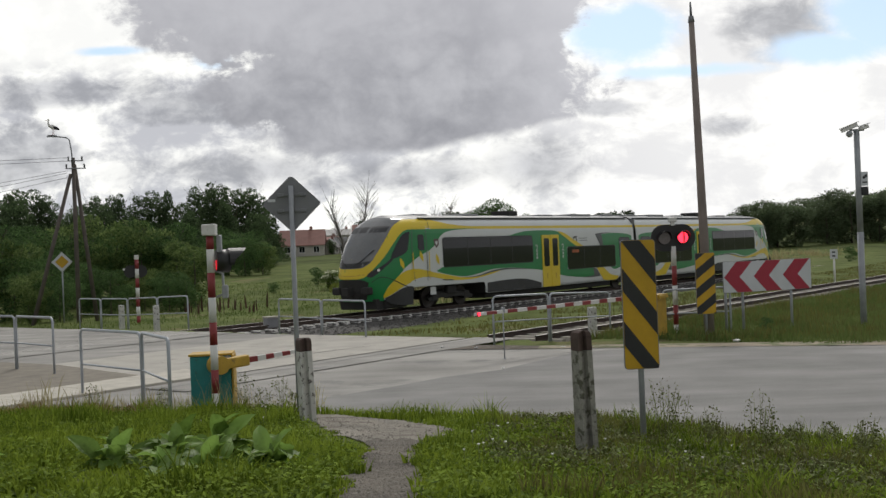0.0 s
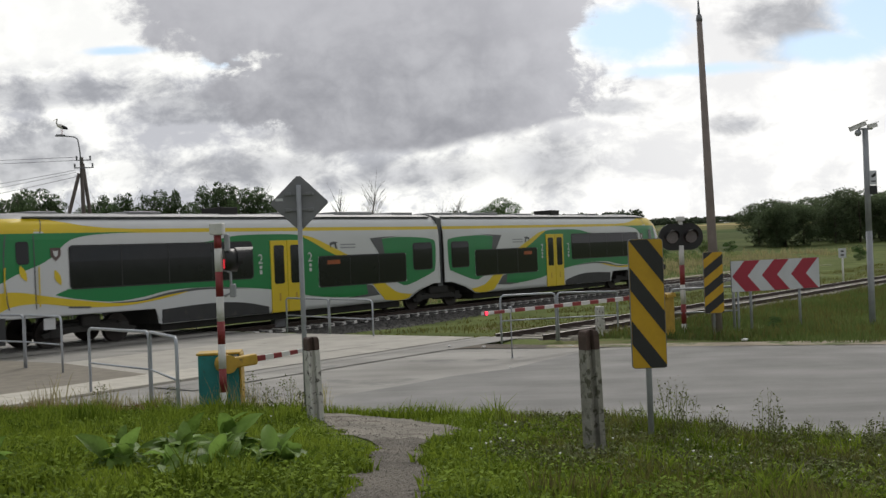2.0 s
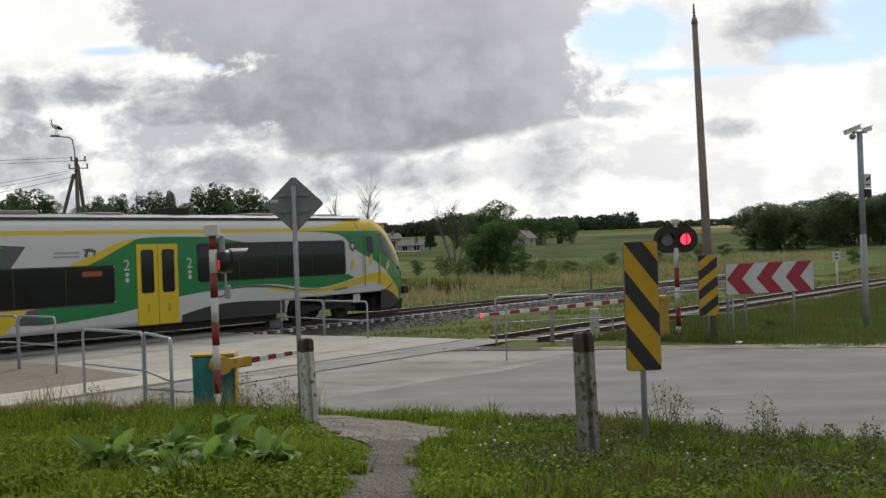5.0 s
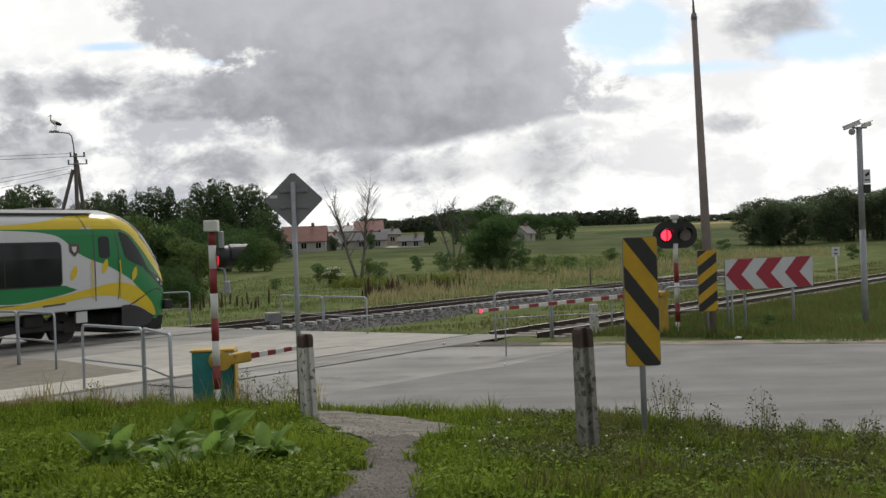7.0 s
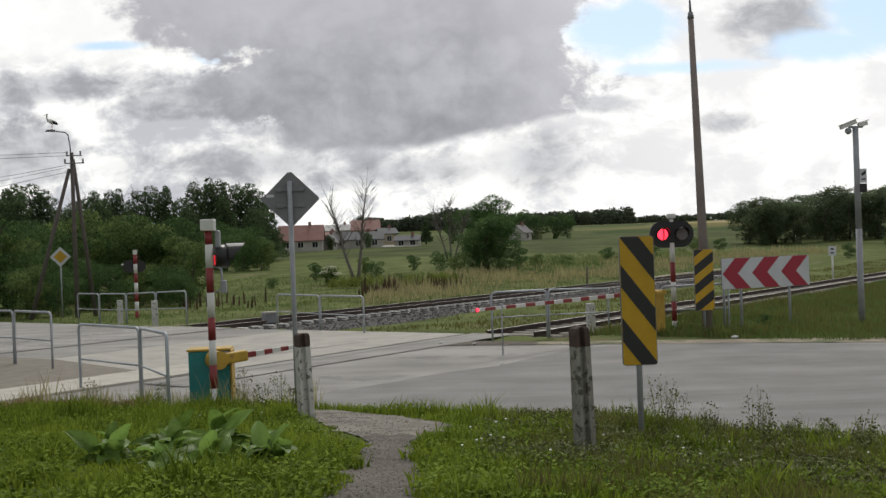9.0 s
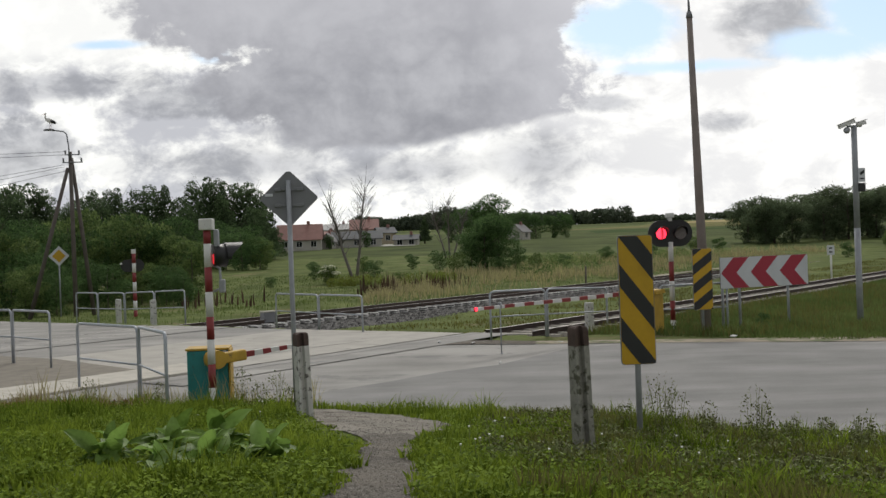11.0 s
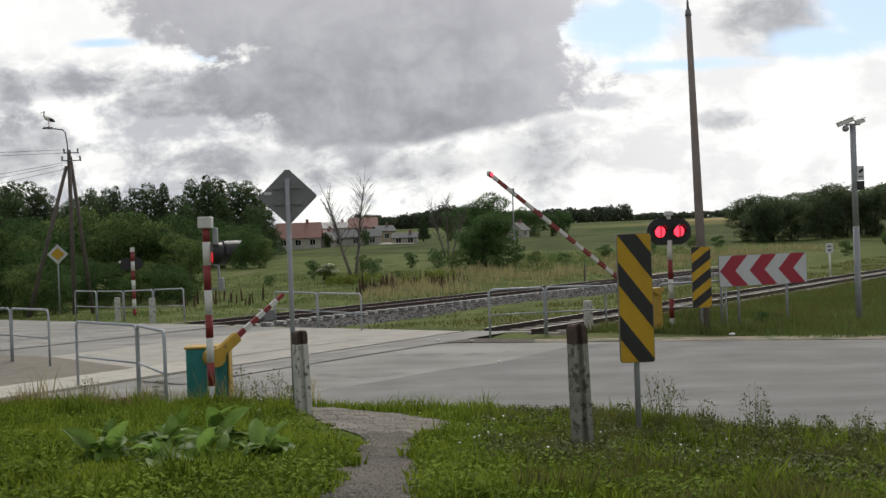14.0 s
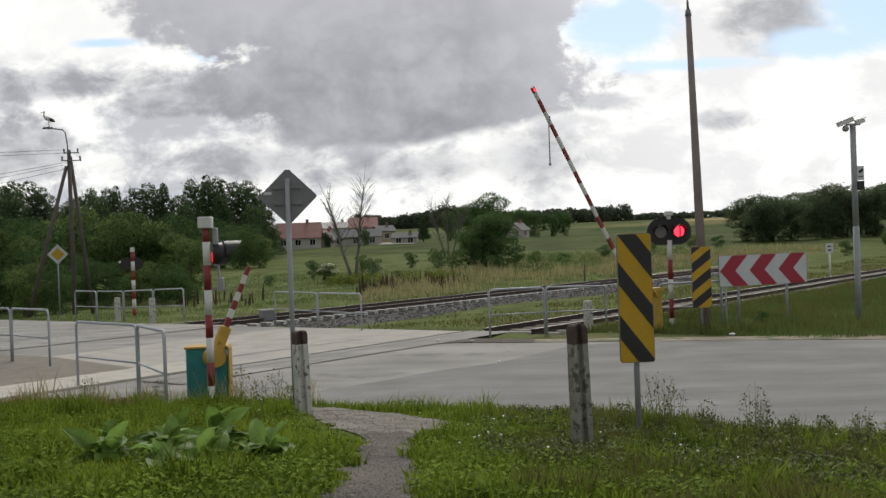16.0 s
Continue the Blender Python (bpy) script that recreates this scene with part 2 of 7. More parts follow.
M = dict(
    asphalt=mat("asphalt", (0.246, 0.238, 0.220), 0.85, vary=0.34, scale=0.4, fine=32, bump=0.5, depth=0.012, spots=((0.17, 0.166, 0.158), 0.7, 0.57), streak=(20, 0.78, 1.2)),
    asphalt_new=mat("asphalt_patch", (0.178, 0.175, 0.168), 0.85, vary=0.34, scale=0.6, fine=34, bump=0.4, streak=(20, 0.78, 1.2)),
    concrete=mat("concrete", (0.36, 0.342, 0.305), 0.9, vary=0.2, scale=1.5, fine=30, bump=0.3, spots=((0.20, 0.19, 0.17), 2.0, 0.62)),
    kerb=mat("kerb_concrete", (0.44, 0.415, 0.36), 0.9, vary=0.2, scale=3, fine=50),
    paving=mat("paving_brick", (0.185, 0.165, 0.132), 0.9, vary=0.25, scale=3, fine=40, per_object=0.5),
    dirt=mat("dirt_path", (0.225, 0.206, 0.172), 0.95, vary=0.45, scale=1.6, fine=38, bump=1.0, depth=0.03, spots=((0.125, 0.108, 0.085), 3.2, 0.54)),
    path_gravel=mat("dark_path_gravel", (0.125, 0.110, 0.090), 0.95, vary=0.5, scale=2.2, fine=34, bump=1.0, depth=0.04, spots=((0.19, 0.175, 0.15), 14, 0.56)),
    mud=mat("broken_mud", (0.105, 0.088, 0.068), 0.95, vary=0.4, scale=3, fine=30, bump=0.9, depth=0.03, spots=((0.20, 0.185, 0.16), 5, 0.58)),
    tar=mat("tar_seam", (0.165, 0.16, 0.15), 0.7, vary=0.25, scale=2, fine=30),
    sand=mat("sandy_shoulder", (0.27, 0.23, 0.17), 0.95, vary=0.3, scale=1.5, fine=25, bump=0.5, spots=((0.11, 0.13, 0.05), 1.6, 0.52)),
    ballast=mat("ballast_stone", (0.075, 0.071, 0.067), 0.9, vary=0.5, scale=6, fine=22, bump=1.0, depth=0.05, spots=((0.09, 0.085, 0.08), 14, 0.55)),
    gravel=mat("path_stone", (0.185, 0.17, 0.145), 0.9, vary=0.3, scale=3, fine=20, island=0.9),
    stone=mat("loose_ballast", (0.088, 0.085, 0.081), 0.9, vary=0.6, scale=3, fine=20, island=0.9),
    sleeper=mat("sleeper_concrete", (0.68, 0.665, 0.64), 0.9, vary=0.2, scale=4, fine=40, per_object=0.5),
    sleeper_wood=mat("sleeper_weathered", (0.36, 0.335, 0.29), 0.9, vary=0.3, scale=4, fine=40, per_object=0.6),
    rail=mat("rusty_rail", (0.062, 0.045, 0.038), 0.75, 0.3, vary=0.3, scale=5, fine=40),
    railtop=mat("worn_rail_head", (0.42, 0.40, 0.38), 0.6, 0.55, vary=0.15),
    ground=mat("meadow", (0.078, 0.112, 0.030), 0.95, vary=0.45, scale=0.5, fine=9, bump=0.8, depth=0.06, tint=(0.118, 0.140, 0.050), spots=((0.16, 0.15, 0.075), 0.22, 0.58), spec=0.05),
    field=mat("field_green", (0.052, 0.076, 0.021), 0.95, vary=0.5, scale=0.11, fine=0.7, bump=0.6, depth=0.2, tint=(0.080, 0.098, 0.034), spec=0.05),
    corn=mat("field_crop", (0.10, 0.11, 0.035), 0.95, vary=0.3, scale=0.06, fine=1.0, bump=0.6, depth=0.3, tint=(0.19, 0.17, 0.07), spec=0.05),
    straw=mat("field_stubble", (0.34, 0.27, 0.13), 0.95, vary=0.25, scale=0.05, fine=1.0, spec=0.05),
    grass=mat("grass_blade", (0.122, 0.205, 0.018), 0.75, spec=0.12, vary=0.5, scale=0.7, fine=6, bump=0, tint=(0.185, 0.24, 0.03), island=0.8, through_=0.4),
    grass_far=mat("meadow_blade", (0.112, 0.185, 0.045), 0.85, spec=0.1, vary=0.3, scale=0.25, fine=3, bump=0, tint=(0.160, 0.195, 0.068), island=0.4, through_=0.3),
    drygrass=mat("dry_grass_blade", (0.46, 0.40, 0.24), 0.85, spec=0.1, vary=0.4, scale=0.6, fine=6, bump=0, tint=(0.34, 0.31, 0.15), island=0.8, through_=0.3),
    verge_dry=mat("dry_verge_blade", (0.19, 0.165, 0.07), 0.85, spec=0.1, vary=0.4, scale=0.6, fine=6, bump=0, tint=(0.15, 0.16, 0.045), island=0.8, through_=0.3),
    rusty=mat("rusty_grass_blade", (0.24, 0.125, 0.055), 0.85, spec=0.1, vary=0.4, scale=0.8, fine=6, bump=0, tint=(0.22, 0.17, 0.07), island=0.8, through_=0.3),
    goldenrod=mat("goldenrod", (0.20, 0.20, 0.035), 0.8, spec=0.1, vary=0.4, scale=0.6, fine=6, bump=0, tint=(0.16, 0.21, 0.05), island=0.8, through_=0.4),
    maize=mat("field_maize", (0.042, 0.072, 0.016), 0.95, vary=0.3, scale=0.1, fine=1.0, spec=0.05),
    weed=mat("weed_stalk", (0.165, 0.15, 0.06), 0.8, vary=0.4, scale=2, fine=9, bump=0, tint=(0.13, 0.165, 0.05), island=0.8),
    dock=mat("dock_seed", (0.085, 0.05, 0.03), 0.9, vary=0.4, bump=0, island=0.6),
    flower=mat("white_petal", (0.75, 0.75, 0.70), 0.7, vary=0.1, bump=0),
    clover=mat("clover_leaf", (0.095, 0.165, 0.016), 0.8, spec=0.1, vary=0.5, scale=0.9, fine=7, bump=0, tint=(0.17, 0.235, 0.03), island=0.8, through_=0.3),
    bigleaf=mat("broad_leaf", (0.12, 0.21, 0.03), 0.5, spec=0.28, vary=0.4, scale=6, fine=30, bump=0.5, tint=(0.17, 0.27, 0.06), per_object=0.9, through_=0.45),
    leaf=mat("leaf_green", (0.060, 0.118, 0.040), 0.75, spec=0.15, vary=0.5, scale=0.35, fine=3, bump=0, tint=(0.092, 0.156, 0.054), island=0.8, through_=0.5),
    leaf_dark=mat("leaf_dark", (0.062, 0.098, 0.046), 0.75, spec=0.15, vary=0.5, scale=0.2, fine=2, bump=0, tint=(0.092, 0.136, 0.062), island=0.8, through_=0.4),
    # trees beyond the railway: leaf colour lightened and greyed to imitate haze
    leaf_wood_hazed=mat("leaf_wood_hazed", (0.092, 0.122, 0.064), 0.75, spec=0.15, vary=0.45, scale=0.2, fine=2, bump=0, tint=(0.125, 0.165, 0.09), island=0.8, through_=0.6),
    # hill woods: distance haze is mixed into this blue-grey leaf colour
    leaf_far_hazed=mat("leaf_far_hazed", (0.062, 0.086, 0.062), 0.8, vary=0.35, scale=0.05, fine=0.6, bump=0, tint=(0.085, 0.11, 0.06), island=0.5, through_=0.2),
    leaf_light=mat("leaf_light", (0.105, 0.180, 0.055), 0.75, spec=0.15, vary=0.45, scale=0.35, fine=3, bump=0, tint=(0.155, 0.205, 0.070), island=0.8, through_=0.5),
    blossom=mat("cream_blossom", (0.66, 0.66, 0.50), 0.8, vary=0.2, bump=0, island=0.6),
    bark=mat("bark", (0.085, 0.07, 0.055), 0.9, vary=0.35, scale=4, fine=25, bump=0.6),
    deadwood=mat("dead_bark", (0.15, 0.135, 0.12), 0.9, vary=0.3, scale=4, fine=25, bump=0.4),
    pole_wood=mat("pole_wood", (0.10, 0.085, 0.075), 0.9, vary=0.3, scale=3, fine=30, bump=0.4),
    pole_concrete=mat("pole_concrete", (0.225, 0.19, 0.175), 0.9, vary=0.25, scale=2, fine=30, bump=0.3),
    galv=mat("galvanised_steel", (0.30, 0.315, 0.335), 0.55, 0.2, vary=0.2, scale=5, fine=60, bump=0.1),
    galv_dark=mat("grey_sign_back", (0.19, 0.195, 0.21), 0.6, 0.1, vary=0.18, scale=3, fine=60, bump=0.05),
    railing=mat("railing_paint", (0.36, 0.385, 0.42), 0.5, 0.35, vary=0.2, scale=4, fine=60, bump=0.1, spots=((0.17, 0.14, 0.12), 7, 0.66)),
    white=mat("white_paint", (0.62, 0.62, 0.60), 0.6, vary=0.12, scale=4, fine=40, bump=0.1, spots=((0.40, 0.38, 0.35), 9, 0.64)),
    red=mat("red_paint", (0.22, 0.028, 0.03), 0.55, vary=0.2, scale=4, fine=40, bump=0.1),
    sign_red=mat("sign_red_foil", (0.34, 0.02, 0.045), 0.45, vary=0.1, scale=3, fine=40, bump=0.03),
    sign_white=mat("sign_white_foil", (0.55, 0.57, 0.60), 0.45, vary=0.08, scale=3, fine=40, bump=0.03),
    yellow=mat("sign_yellow_foil", (0.50, 0.30, 0.010), 0.5, vary=0.15, scale=4, fine=40, bump=0.05),
    black=mat("black_foil", (0.018, 0.019, 0.02), 0.5, vary=0.3, scale=4, fine=40, bump=0.05),
    mast_yellow=mat("yellow_machine_paint", (0.46, 0.29, 0.035), 0.55, vary=0.2, scale=5, fine=40, bump=0.1, spots=((0.24, 0.16, 0.05), 6, 0.62)),
    teal=mat("teal_cabinet_paint", (0.02, 0.20, 0.20), 0.5, vary=0.2, scale=4, fine=30, bump=0.1, spots=((0.04, 0.13, 0.12), 5, 0.62)),
    whitewash=mat("flaking_whitewash", (0.50, 0.50, 0.47), 0.9, vary=0.2, scale=5, fine=40, bump=0.6, spots=((0.10, 0.09, 0.08), 9, 0.56)),
    posttop=mat("dark_post_cap", (0.075, 0.05, 0.042), 0.9, vary=0.35, scale=7, fine=40, bump=0.6),
    postgrey=mat("old_concrete", (0.25, 0.245, 0.215), 0.9, vary=0.45, scale=7, fine=40, bump=0.9, spots=((0.085, 0.085, 0.06), 9, 0.53)),
    housing=mat("black_lamp_housing", (0.015, 0.015, 0.016), 0.45, vary=0.2, bump=0.05),
    lens_on=mat("red_lens", (0.5, 0.02, 0.03), 0.25, vary=0.1, bump=0, emit=((1.0, 0.03, 0.06), 3.0)),
    lens_dim=mat("red_lens_dim", (0.5, 0.02, 0.03), 0.25, vary=0.1, bump=0, emit=((1.0, 0.03, 0.05), 0.6)),
    lamp_lit=mat("headlamp", (0.5, 0.5, 0.48), 0.2, vary=0.05, bump=0, emit=((1.0, 0.96, 0.88), 0.08)),
    lens_off=mat("unlit_lens", (0.16, 0.14, 0.14), 0.2, vary=0.3, scale=30, bump=0),
    cable=mat("cable", (0.03, 0.03, 0.03), 0.7, vary=0.1, bump=0),
    plaster=mat("pale_plaster", (0.43, 0.41, 0.37), 0.9, vary=0.12, scale=0.8, fine=8),
    plaster2=mat("ochre_plaster", (0.42, 0.35, 0.26), 0.9, vary=0.15, scale=0.8, fine=8),
    roof_red=mat("roof_red_tile", (0.25, 0.13, 0.11), 0.8, vary=0.2, scale=1, fine=8, bump=0.4),
    roof_grey=mat("roof_grey_sheet", (0.17, 0.165, 0.165), 0.7, vary=0.2, scale=1, fine=8),
    roof_dark=mat("roof_dark_sheet", (0.075, 0.08, 0.085), 0.75, vary=0.2, scale=1, fine=8),
    roof_pale=mat("roof_pale_sheet", (0.42, 0.41, 0.40), 0.7, vary=0.15, scale=1, fine=8),
    glass=mat("dark_window_glass", (0.012, 0.014, 0.016), 0.08, vary=0.2, scale=2, fine=10, bump=0, spec=0.4),
    feather=mat("white_feather", (0.62, 0.61, 0.58), 0.9, vary=0.12, bump=0.1),
    blackfeather=mat("black_feather", (0.02, 0.02, 0.022), 0.8, vary=0.2, bump=0.1),
    beak=mat("red_beak", (0.40, 0.07, 0.03), 0.5, vary=0.1, bump=0),
    litter=mat("pale_litter", (0.6, 0.6, 0.6), 0.7, vary=0.1, bump=0.1),
    t_white=mat("train_white", (0.58, 0.60, 0.61), 0.32, vary=0.06, scale=0.6, fine=20, bump=0.02),
    t_green=mat("train_green", (0.010, 0.20, 0.055), 0.32, vary=0.1, scale=0.6, fine=20, bump=0.02),
    t_yellow=mat("train_yellow", (0.66, 0.49, 0.02), 0.35, vary=0.08, scale=0.6, fine=20, bump=0.02),
    t_grey=mat("train_grey", (0.085, 0.09, 0.097), 0.45, vary=0.12, scale=0.8, fine=20, bump=0.04),
    t_skirt=mat("train_skirt", (0.034, 0.035, 0.038), 0.6, vary=0.25, scale=2, fine=25, bump=0.06, spots=((0.06, 0.056, 0.05), 3, 0.6)),
    t_crest=mat("crest_shield", (0.10, 0.065, 0.06), 0.4, vary=0.2, bump=0.02),
    t_roof=mat("train_roof", (0.24, 0.245, 0.25), 0.5, vary=0.12, scale=0.8, fine=20, bump=0.04),
    t_dark=mat("train_underframe", (0.022, 0.021, 0.020), 0.8, vary=0.3, scale=4, fine=20, bump=0.3),
    t_wheel=mat("train_wheel", (0.05, 0.043, 0.04), 0.6, 0.5, vary=0.3, scale=4, fine=20),
    # grey base far above the other glass, painted in for reflected sky
    t_screen_sky=mat("windscreen", (0.13, 0.133, 0.138), 0.05, vary=0.2, scale=1.2, fine=10, bump=0, spec=0.8),
    t_led=mat("amber_display", (0.14, 0.04, 0.012), 0.5, vary=0.3, bump=0, emit=((1.0, 0.22, 0.03), 0.05)),
)

# ---------------------------------------------------------------- mesh helpers


def part(name, bm, material, parent=None, label="", smooth=False, m=None):
    """Link a bmesh as one mesh object, under a thing or a part."""
    me = bpy.data.meshes.new(name)
    bm.normal_update()
    bm.to_mesh(me)
    bm.free()
    for mm in material if isinstance(material, (list, tuple)) else (material,):
        me.materials.append(mm)
    if smooth:
        for p in me.polygons:
            p.use_smooth = True
    ob = new(name, me)
    if parent is not None:
        ob.parent = parent
    if m is not None:
        ob.matrix_basis = m
    return tagged(ob, label)


def thing(name, m, label, category, group="", kind=""):
    e = new(name)
    e.empty_display_size = 0.2
    e.matrix_basis = m
    return tagged(e, label, category, group, kind)


def box(bm, c, size, bevel=0.0, rot=None, mi=0):
    r = bmesh.ops.create_cube(bm, size=1.0)
    mt = Matrix.Translation(c) @ (rot or Matrix()) @ Matrix.Diagonal((*size, 1))
    bmesh.ops.transform(bm, matrix=mt, verts=r["verts"])
    faces = {f for v in r["verts"] for f in v.link_faces}
    for f in faces:
        f.material_index = mi
    if bevel:
        bmesh.ops.bevel(bm, geom=list({e for f in faces for e in f.edges}), offset=bevel, segments=2, affect="EDGES", profile=0.5)
    return bm


def cyl(bm, p0, p1, r0, r1=None, n=12, mi=0):
    p0, p1 = Vector(p0), Vector(p1)
    r1 = r0 if r1 is None else r1
    q = (p1 - p0).to_track_quat("Z", "Y").to_matrix().to_4x4()
    mt = Matrix.Translation((p0 + p1) / 2) @ q
    r = bmesh.ops.create_cone(bm, cap_ends=True, segments=n, radius1=r0, radius2=max(r1, 1e-4), depth=(p1 - p0).length, matrix=mt)
    for f in {f for v in r["verts"] for f in v.link_faces}:
        f.material_index = mi
        f.smooth = len(f.verts) == 4
    return bm


def tube(bm, pts, r, n=8, mi=0):
    """A bent tube through points."""
    pts = [Vector(p) for p in pts]
    rings = []
    side = None
    for i, p in enumerate(pts):
        d = (pts[min(i + 1, len(pts) - 1)] - pts[max(i - 1, 0)]).normalized()
        if side is None:
            side = d.orthogonal().normalized()
        side = (side - d * side.dot(d)).normalized()
        up = d.cross(side)
        rad = r[i] if isinstance(r, (list, tuple)) else r
        rings.append([bm.verts.new(p + side * rad * math.cos(a) + up * rad * math.sin(a)) for a in [2 * math.pi * k / n for k in range(n)]])
    for a, b in zip(rings, rings[1:]):
        for k in range(n):
            f = bm.faces.new((a[k], a[(k + 1) % n], b[(k + 1) % n], b[k]))
            f.smooth, f.material_index = True, mi
    for ring, flip in ((rings[0], True), (rings[-1], False)):
        f = bm.faces.new(ring[::-1] if flip else ring)
        f.material_index = mi
    return bm


def prism(bm, outline, y0, y1, mi=0):
    """Extrude an outline in the xz plane from y0 to y1."""
    a = [bm.verts.new((x, y0, z)) for x, z in outline]
    b = [bm.verts.new((x, y1, z)) for x, z in outline]
    fs = [bm.faces.new(a), bm.faces.new(b[::-1])]
    n = len(a)
    for k in range(n):
        fs.append(bm.faces.new((a[k], b[k], b[(k + 1) % n], a[(k + 1) % n])))
    for f in fs:
        f.material_index = mi
    bmesh.ops.recalc_face_normals(bm, faces=fs)
    return bm


def rounded(w, h, r, n=4, cx=0.0, cz=0.0):
    """Outline of a rounded rectangle."""
    out = []
    for sx, sz, a0 in ((1, 1, 0), (-1, 1, 90), (-1, -1, 180), (1, -1, 270)):
        for k in range(n + 1):
            a = radians(a0 + 90 * k / n)
            out.append((cx + sx * (w / 2 - r) + r * math.cos(a), cz + sz * (h / 2 - r) + r * math.sin(a)))
    return out


def B():
    return bmesh.new()


# ---------------------------------------------------------------- plan
D = Vector((0.60755, 0.79428, 0))      # along the tracks, away to the right
A = Vector((-0.79428, 0.60755, 0))     # across them, along the road, away to the left
MAIN = Vector((-4.124, 40.438, 0.02))  # on the main track's centre line, at rail height
SIDE = MAIN - 12.0 * A                 # siding's centre line
MAIN_TURN = math.degrees(math.atan2(D.y, D.x))


def edge_y(x):
    """Near edge of the carriageway."""
    pts = [(-60, 19.5), (-9, 17.6), (-6, 16.9), (-3, 16.3), (-1, 15.4), (1.7, 14.2), (3, 12.9), (5, 11.4), (9, 9.4), (20, 5.5), (60, -9)]
    return float(np.interp(x, [p[0] for p in pts], [p[1] for p in pts]))


def far_y(x):
    """Far edge of the road that leaves to the right."""
    return float(np.interp(x, [1, 2.2, 4, 9.3, 20, 60], [25.6, 24.5, 24.0, 22.5, 19.0, 6.0]))


def on_road(x, y, grow=0.0):
    v = Vector((x, y, 0)) - MAIN
    along, across = v.x * D.x + v.y * D.y, v.x * A.x + v.y * A.y
    if -17.0 - grow < along < -7.1 + grow and across > -19.5:
        return True
    if -9.5 < x < -2 and edge_y(x) - grow < y < 22:
        return True
    return x > -9.0 and edge_y(x) - grow < y < (far_y(x) if x > 1 else 25.5) + grow and along < (-7.1 + grow if x < 1 else 99)


def gz(x, y):
    """Height of the ground."""
    d = edge_y(x) - y
    z = 0.0
    if d > 0:
        z += 0.095 * min(d, 9.0)
        z += 0.02 * noise.noise((x * 0.9, y * 0.9, 0)) * min(1, d)
    far = max(0.0, y - 60.0)
    z += 0.02 * far if far < 650 else 13.0 + 0.004 * (far - 650)
    if 26 < y:
        z += 0.05 * noise.noise((x * 0.15, y * 0.15, 3)) + min(1.0, far / 60) * 0.5 * noise.noise((x * 0.012, y * 0.012, 7))
    v = Vector((x, y, 0)) - MAIN
    across = v.x * A.x + v.y * A.y
    if y > 20 and -14.6 < across < 7 and not on_road(x, y, 0.3):
        z -= 0.33 * min(1.0, (across + 14.6) / 1.2, (7 - across) / 3)
    if across > 4 and y > 20:
        z -= 0.35 * min(1, (across - 4) / 8) * (1 if y < 60 else max(0, 1 - (y - 60) / 40))
    return z - (0.05 if on_road(x, y, -0.45) else 0.0)


def inside(poly, x, y):
    hit = False
    for (x0, y0), (x1, y1) in zip(poly, poly[1:] + poly[:1]):
        if (y0 > y) != (y1 > y) and x < x0 + (y - y0) * (x1 - x0) / (y1 - y0):
            hit = not hit
    return hit


FIELDS = [(1, [(-60, 150), (60, 110), (190, 100), (420, 300), (400, 460), (-120, 330), (-90, 200)]),
          (2, [(25, 330), (420, 290), (560, 470), (100, 460)]),
          (3, [(90, 470), (560, 470), (900, 700), (170, 640)]),
          (4, [(38, 262), (150, 246), (170, 292), (42, 306)]),
          (1, [(-60, 470), (90, 470), (170, 640), (-200, 600)])]


def ground():
    xs = np.concatenate([-np.geomspace(1600, 26, 60), np.arange(-25, 30.1, 0.5), np.geomspace(31, 1600, 90)])
    ys = np.concatenate([np.linspace(-300, -10, 8), np.arange(-8, 62, 0.5), np.geomspace(63, 2600, 170)])
    verts = [(x, y, gz(x, y)) for y in ys for x in xs]
    w = len(xs)
    faces = [(j * w + i, j * w + i + 1, (j + 1) * w + i + 1, (j + 1) * w + i) for j in range(len(ys) - 1) for i in range(w - 1)]
    me = bpy.data.meshes.new("ground")
    me.from_pydata(verts, [], faces)
    for k in ("ground", "field", "corn", "straw", "maize"):
        me.materials.append(M[k])
    for p in me.polygons:
        p.use_smooth = True
        c = p.center
        if c.y > 90:
            for k, poly in FIELDS:
                if inside(poly, c.x, c.y):
                    p.material_index = k
    tagged(new("ground", me), "green meadow and grassy verges round the crossing", "ground", kind="structure")


def sheet(name, outline, z, material, label, category, lift=None, cell=0.0, parent=None):
    """A flat sheet over an outline in plan, draped on the ground where lift is given."""
    bm = B()
    vs = [bm.verts.new((x, y, z)) for x, y in outline]
    face = bm.faces.new(vs)
    face.normal_update()
    bmesh.ops.triangulate(bm, faces=[face], ngon_method="EAR_CLIP")
    if cell:
        for ax in (0, 1):
            lo, hi = min(o[ax] for o in outline), max(o[ax] for o in outline)
            nrm = (1, 0, 0) if ax == 0 else (0, 1, 0)
            k = lo + cell
            while k < hi:
                bmesh.ops.bisect_plane(bm, geom=bm.verts[:] + bm.edges[:] + bm.faces[:], plane_co=(k, k, 0), plane_no=nrm)
                k += cell
    if lift is not None:
        for v in bm.verts:
            v.co.z = gz(v.co.x, v.co.y) + lift
    for f in bm.faces:
        f.normal_update()
        if f.normal.z < 0:
            f.normal_flip()
    return tagged(part(name, bm, material, parent), label, category, kind="structure")


def along(p, a, c, z=0.0):
    """A point a metres along the tracks and c across from p."""
    q = p + a * D + c * A
    return (q.x, q.y, q.z + z)


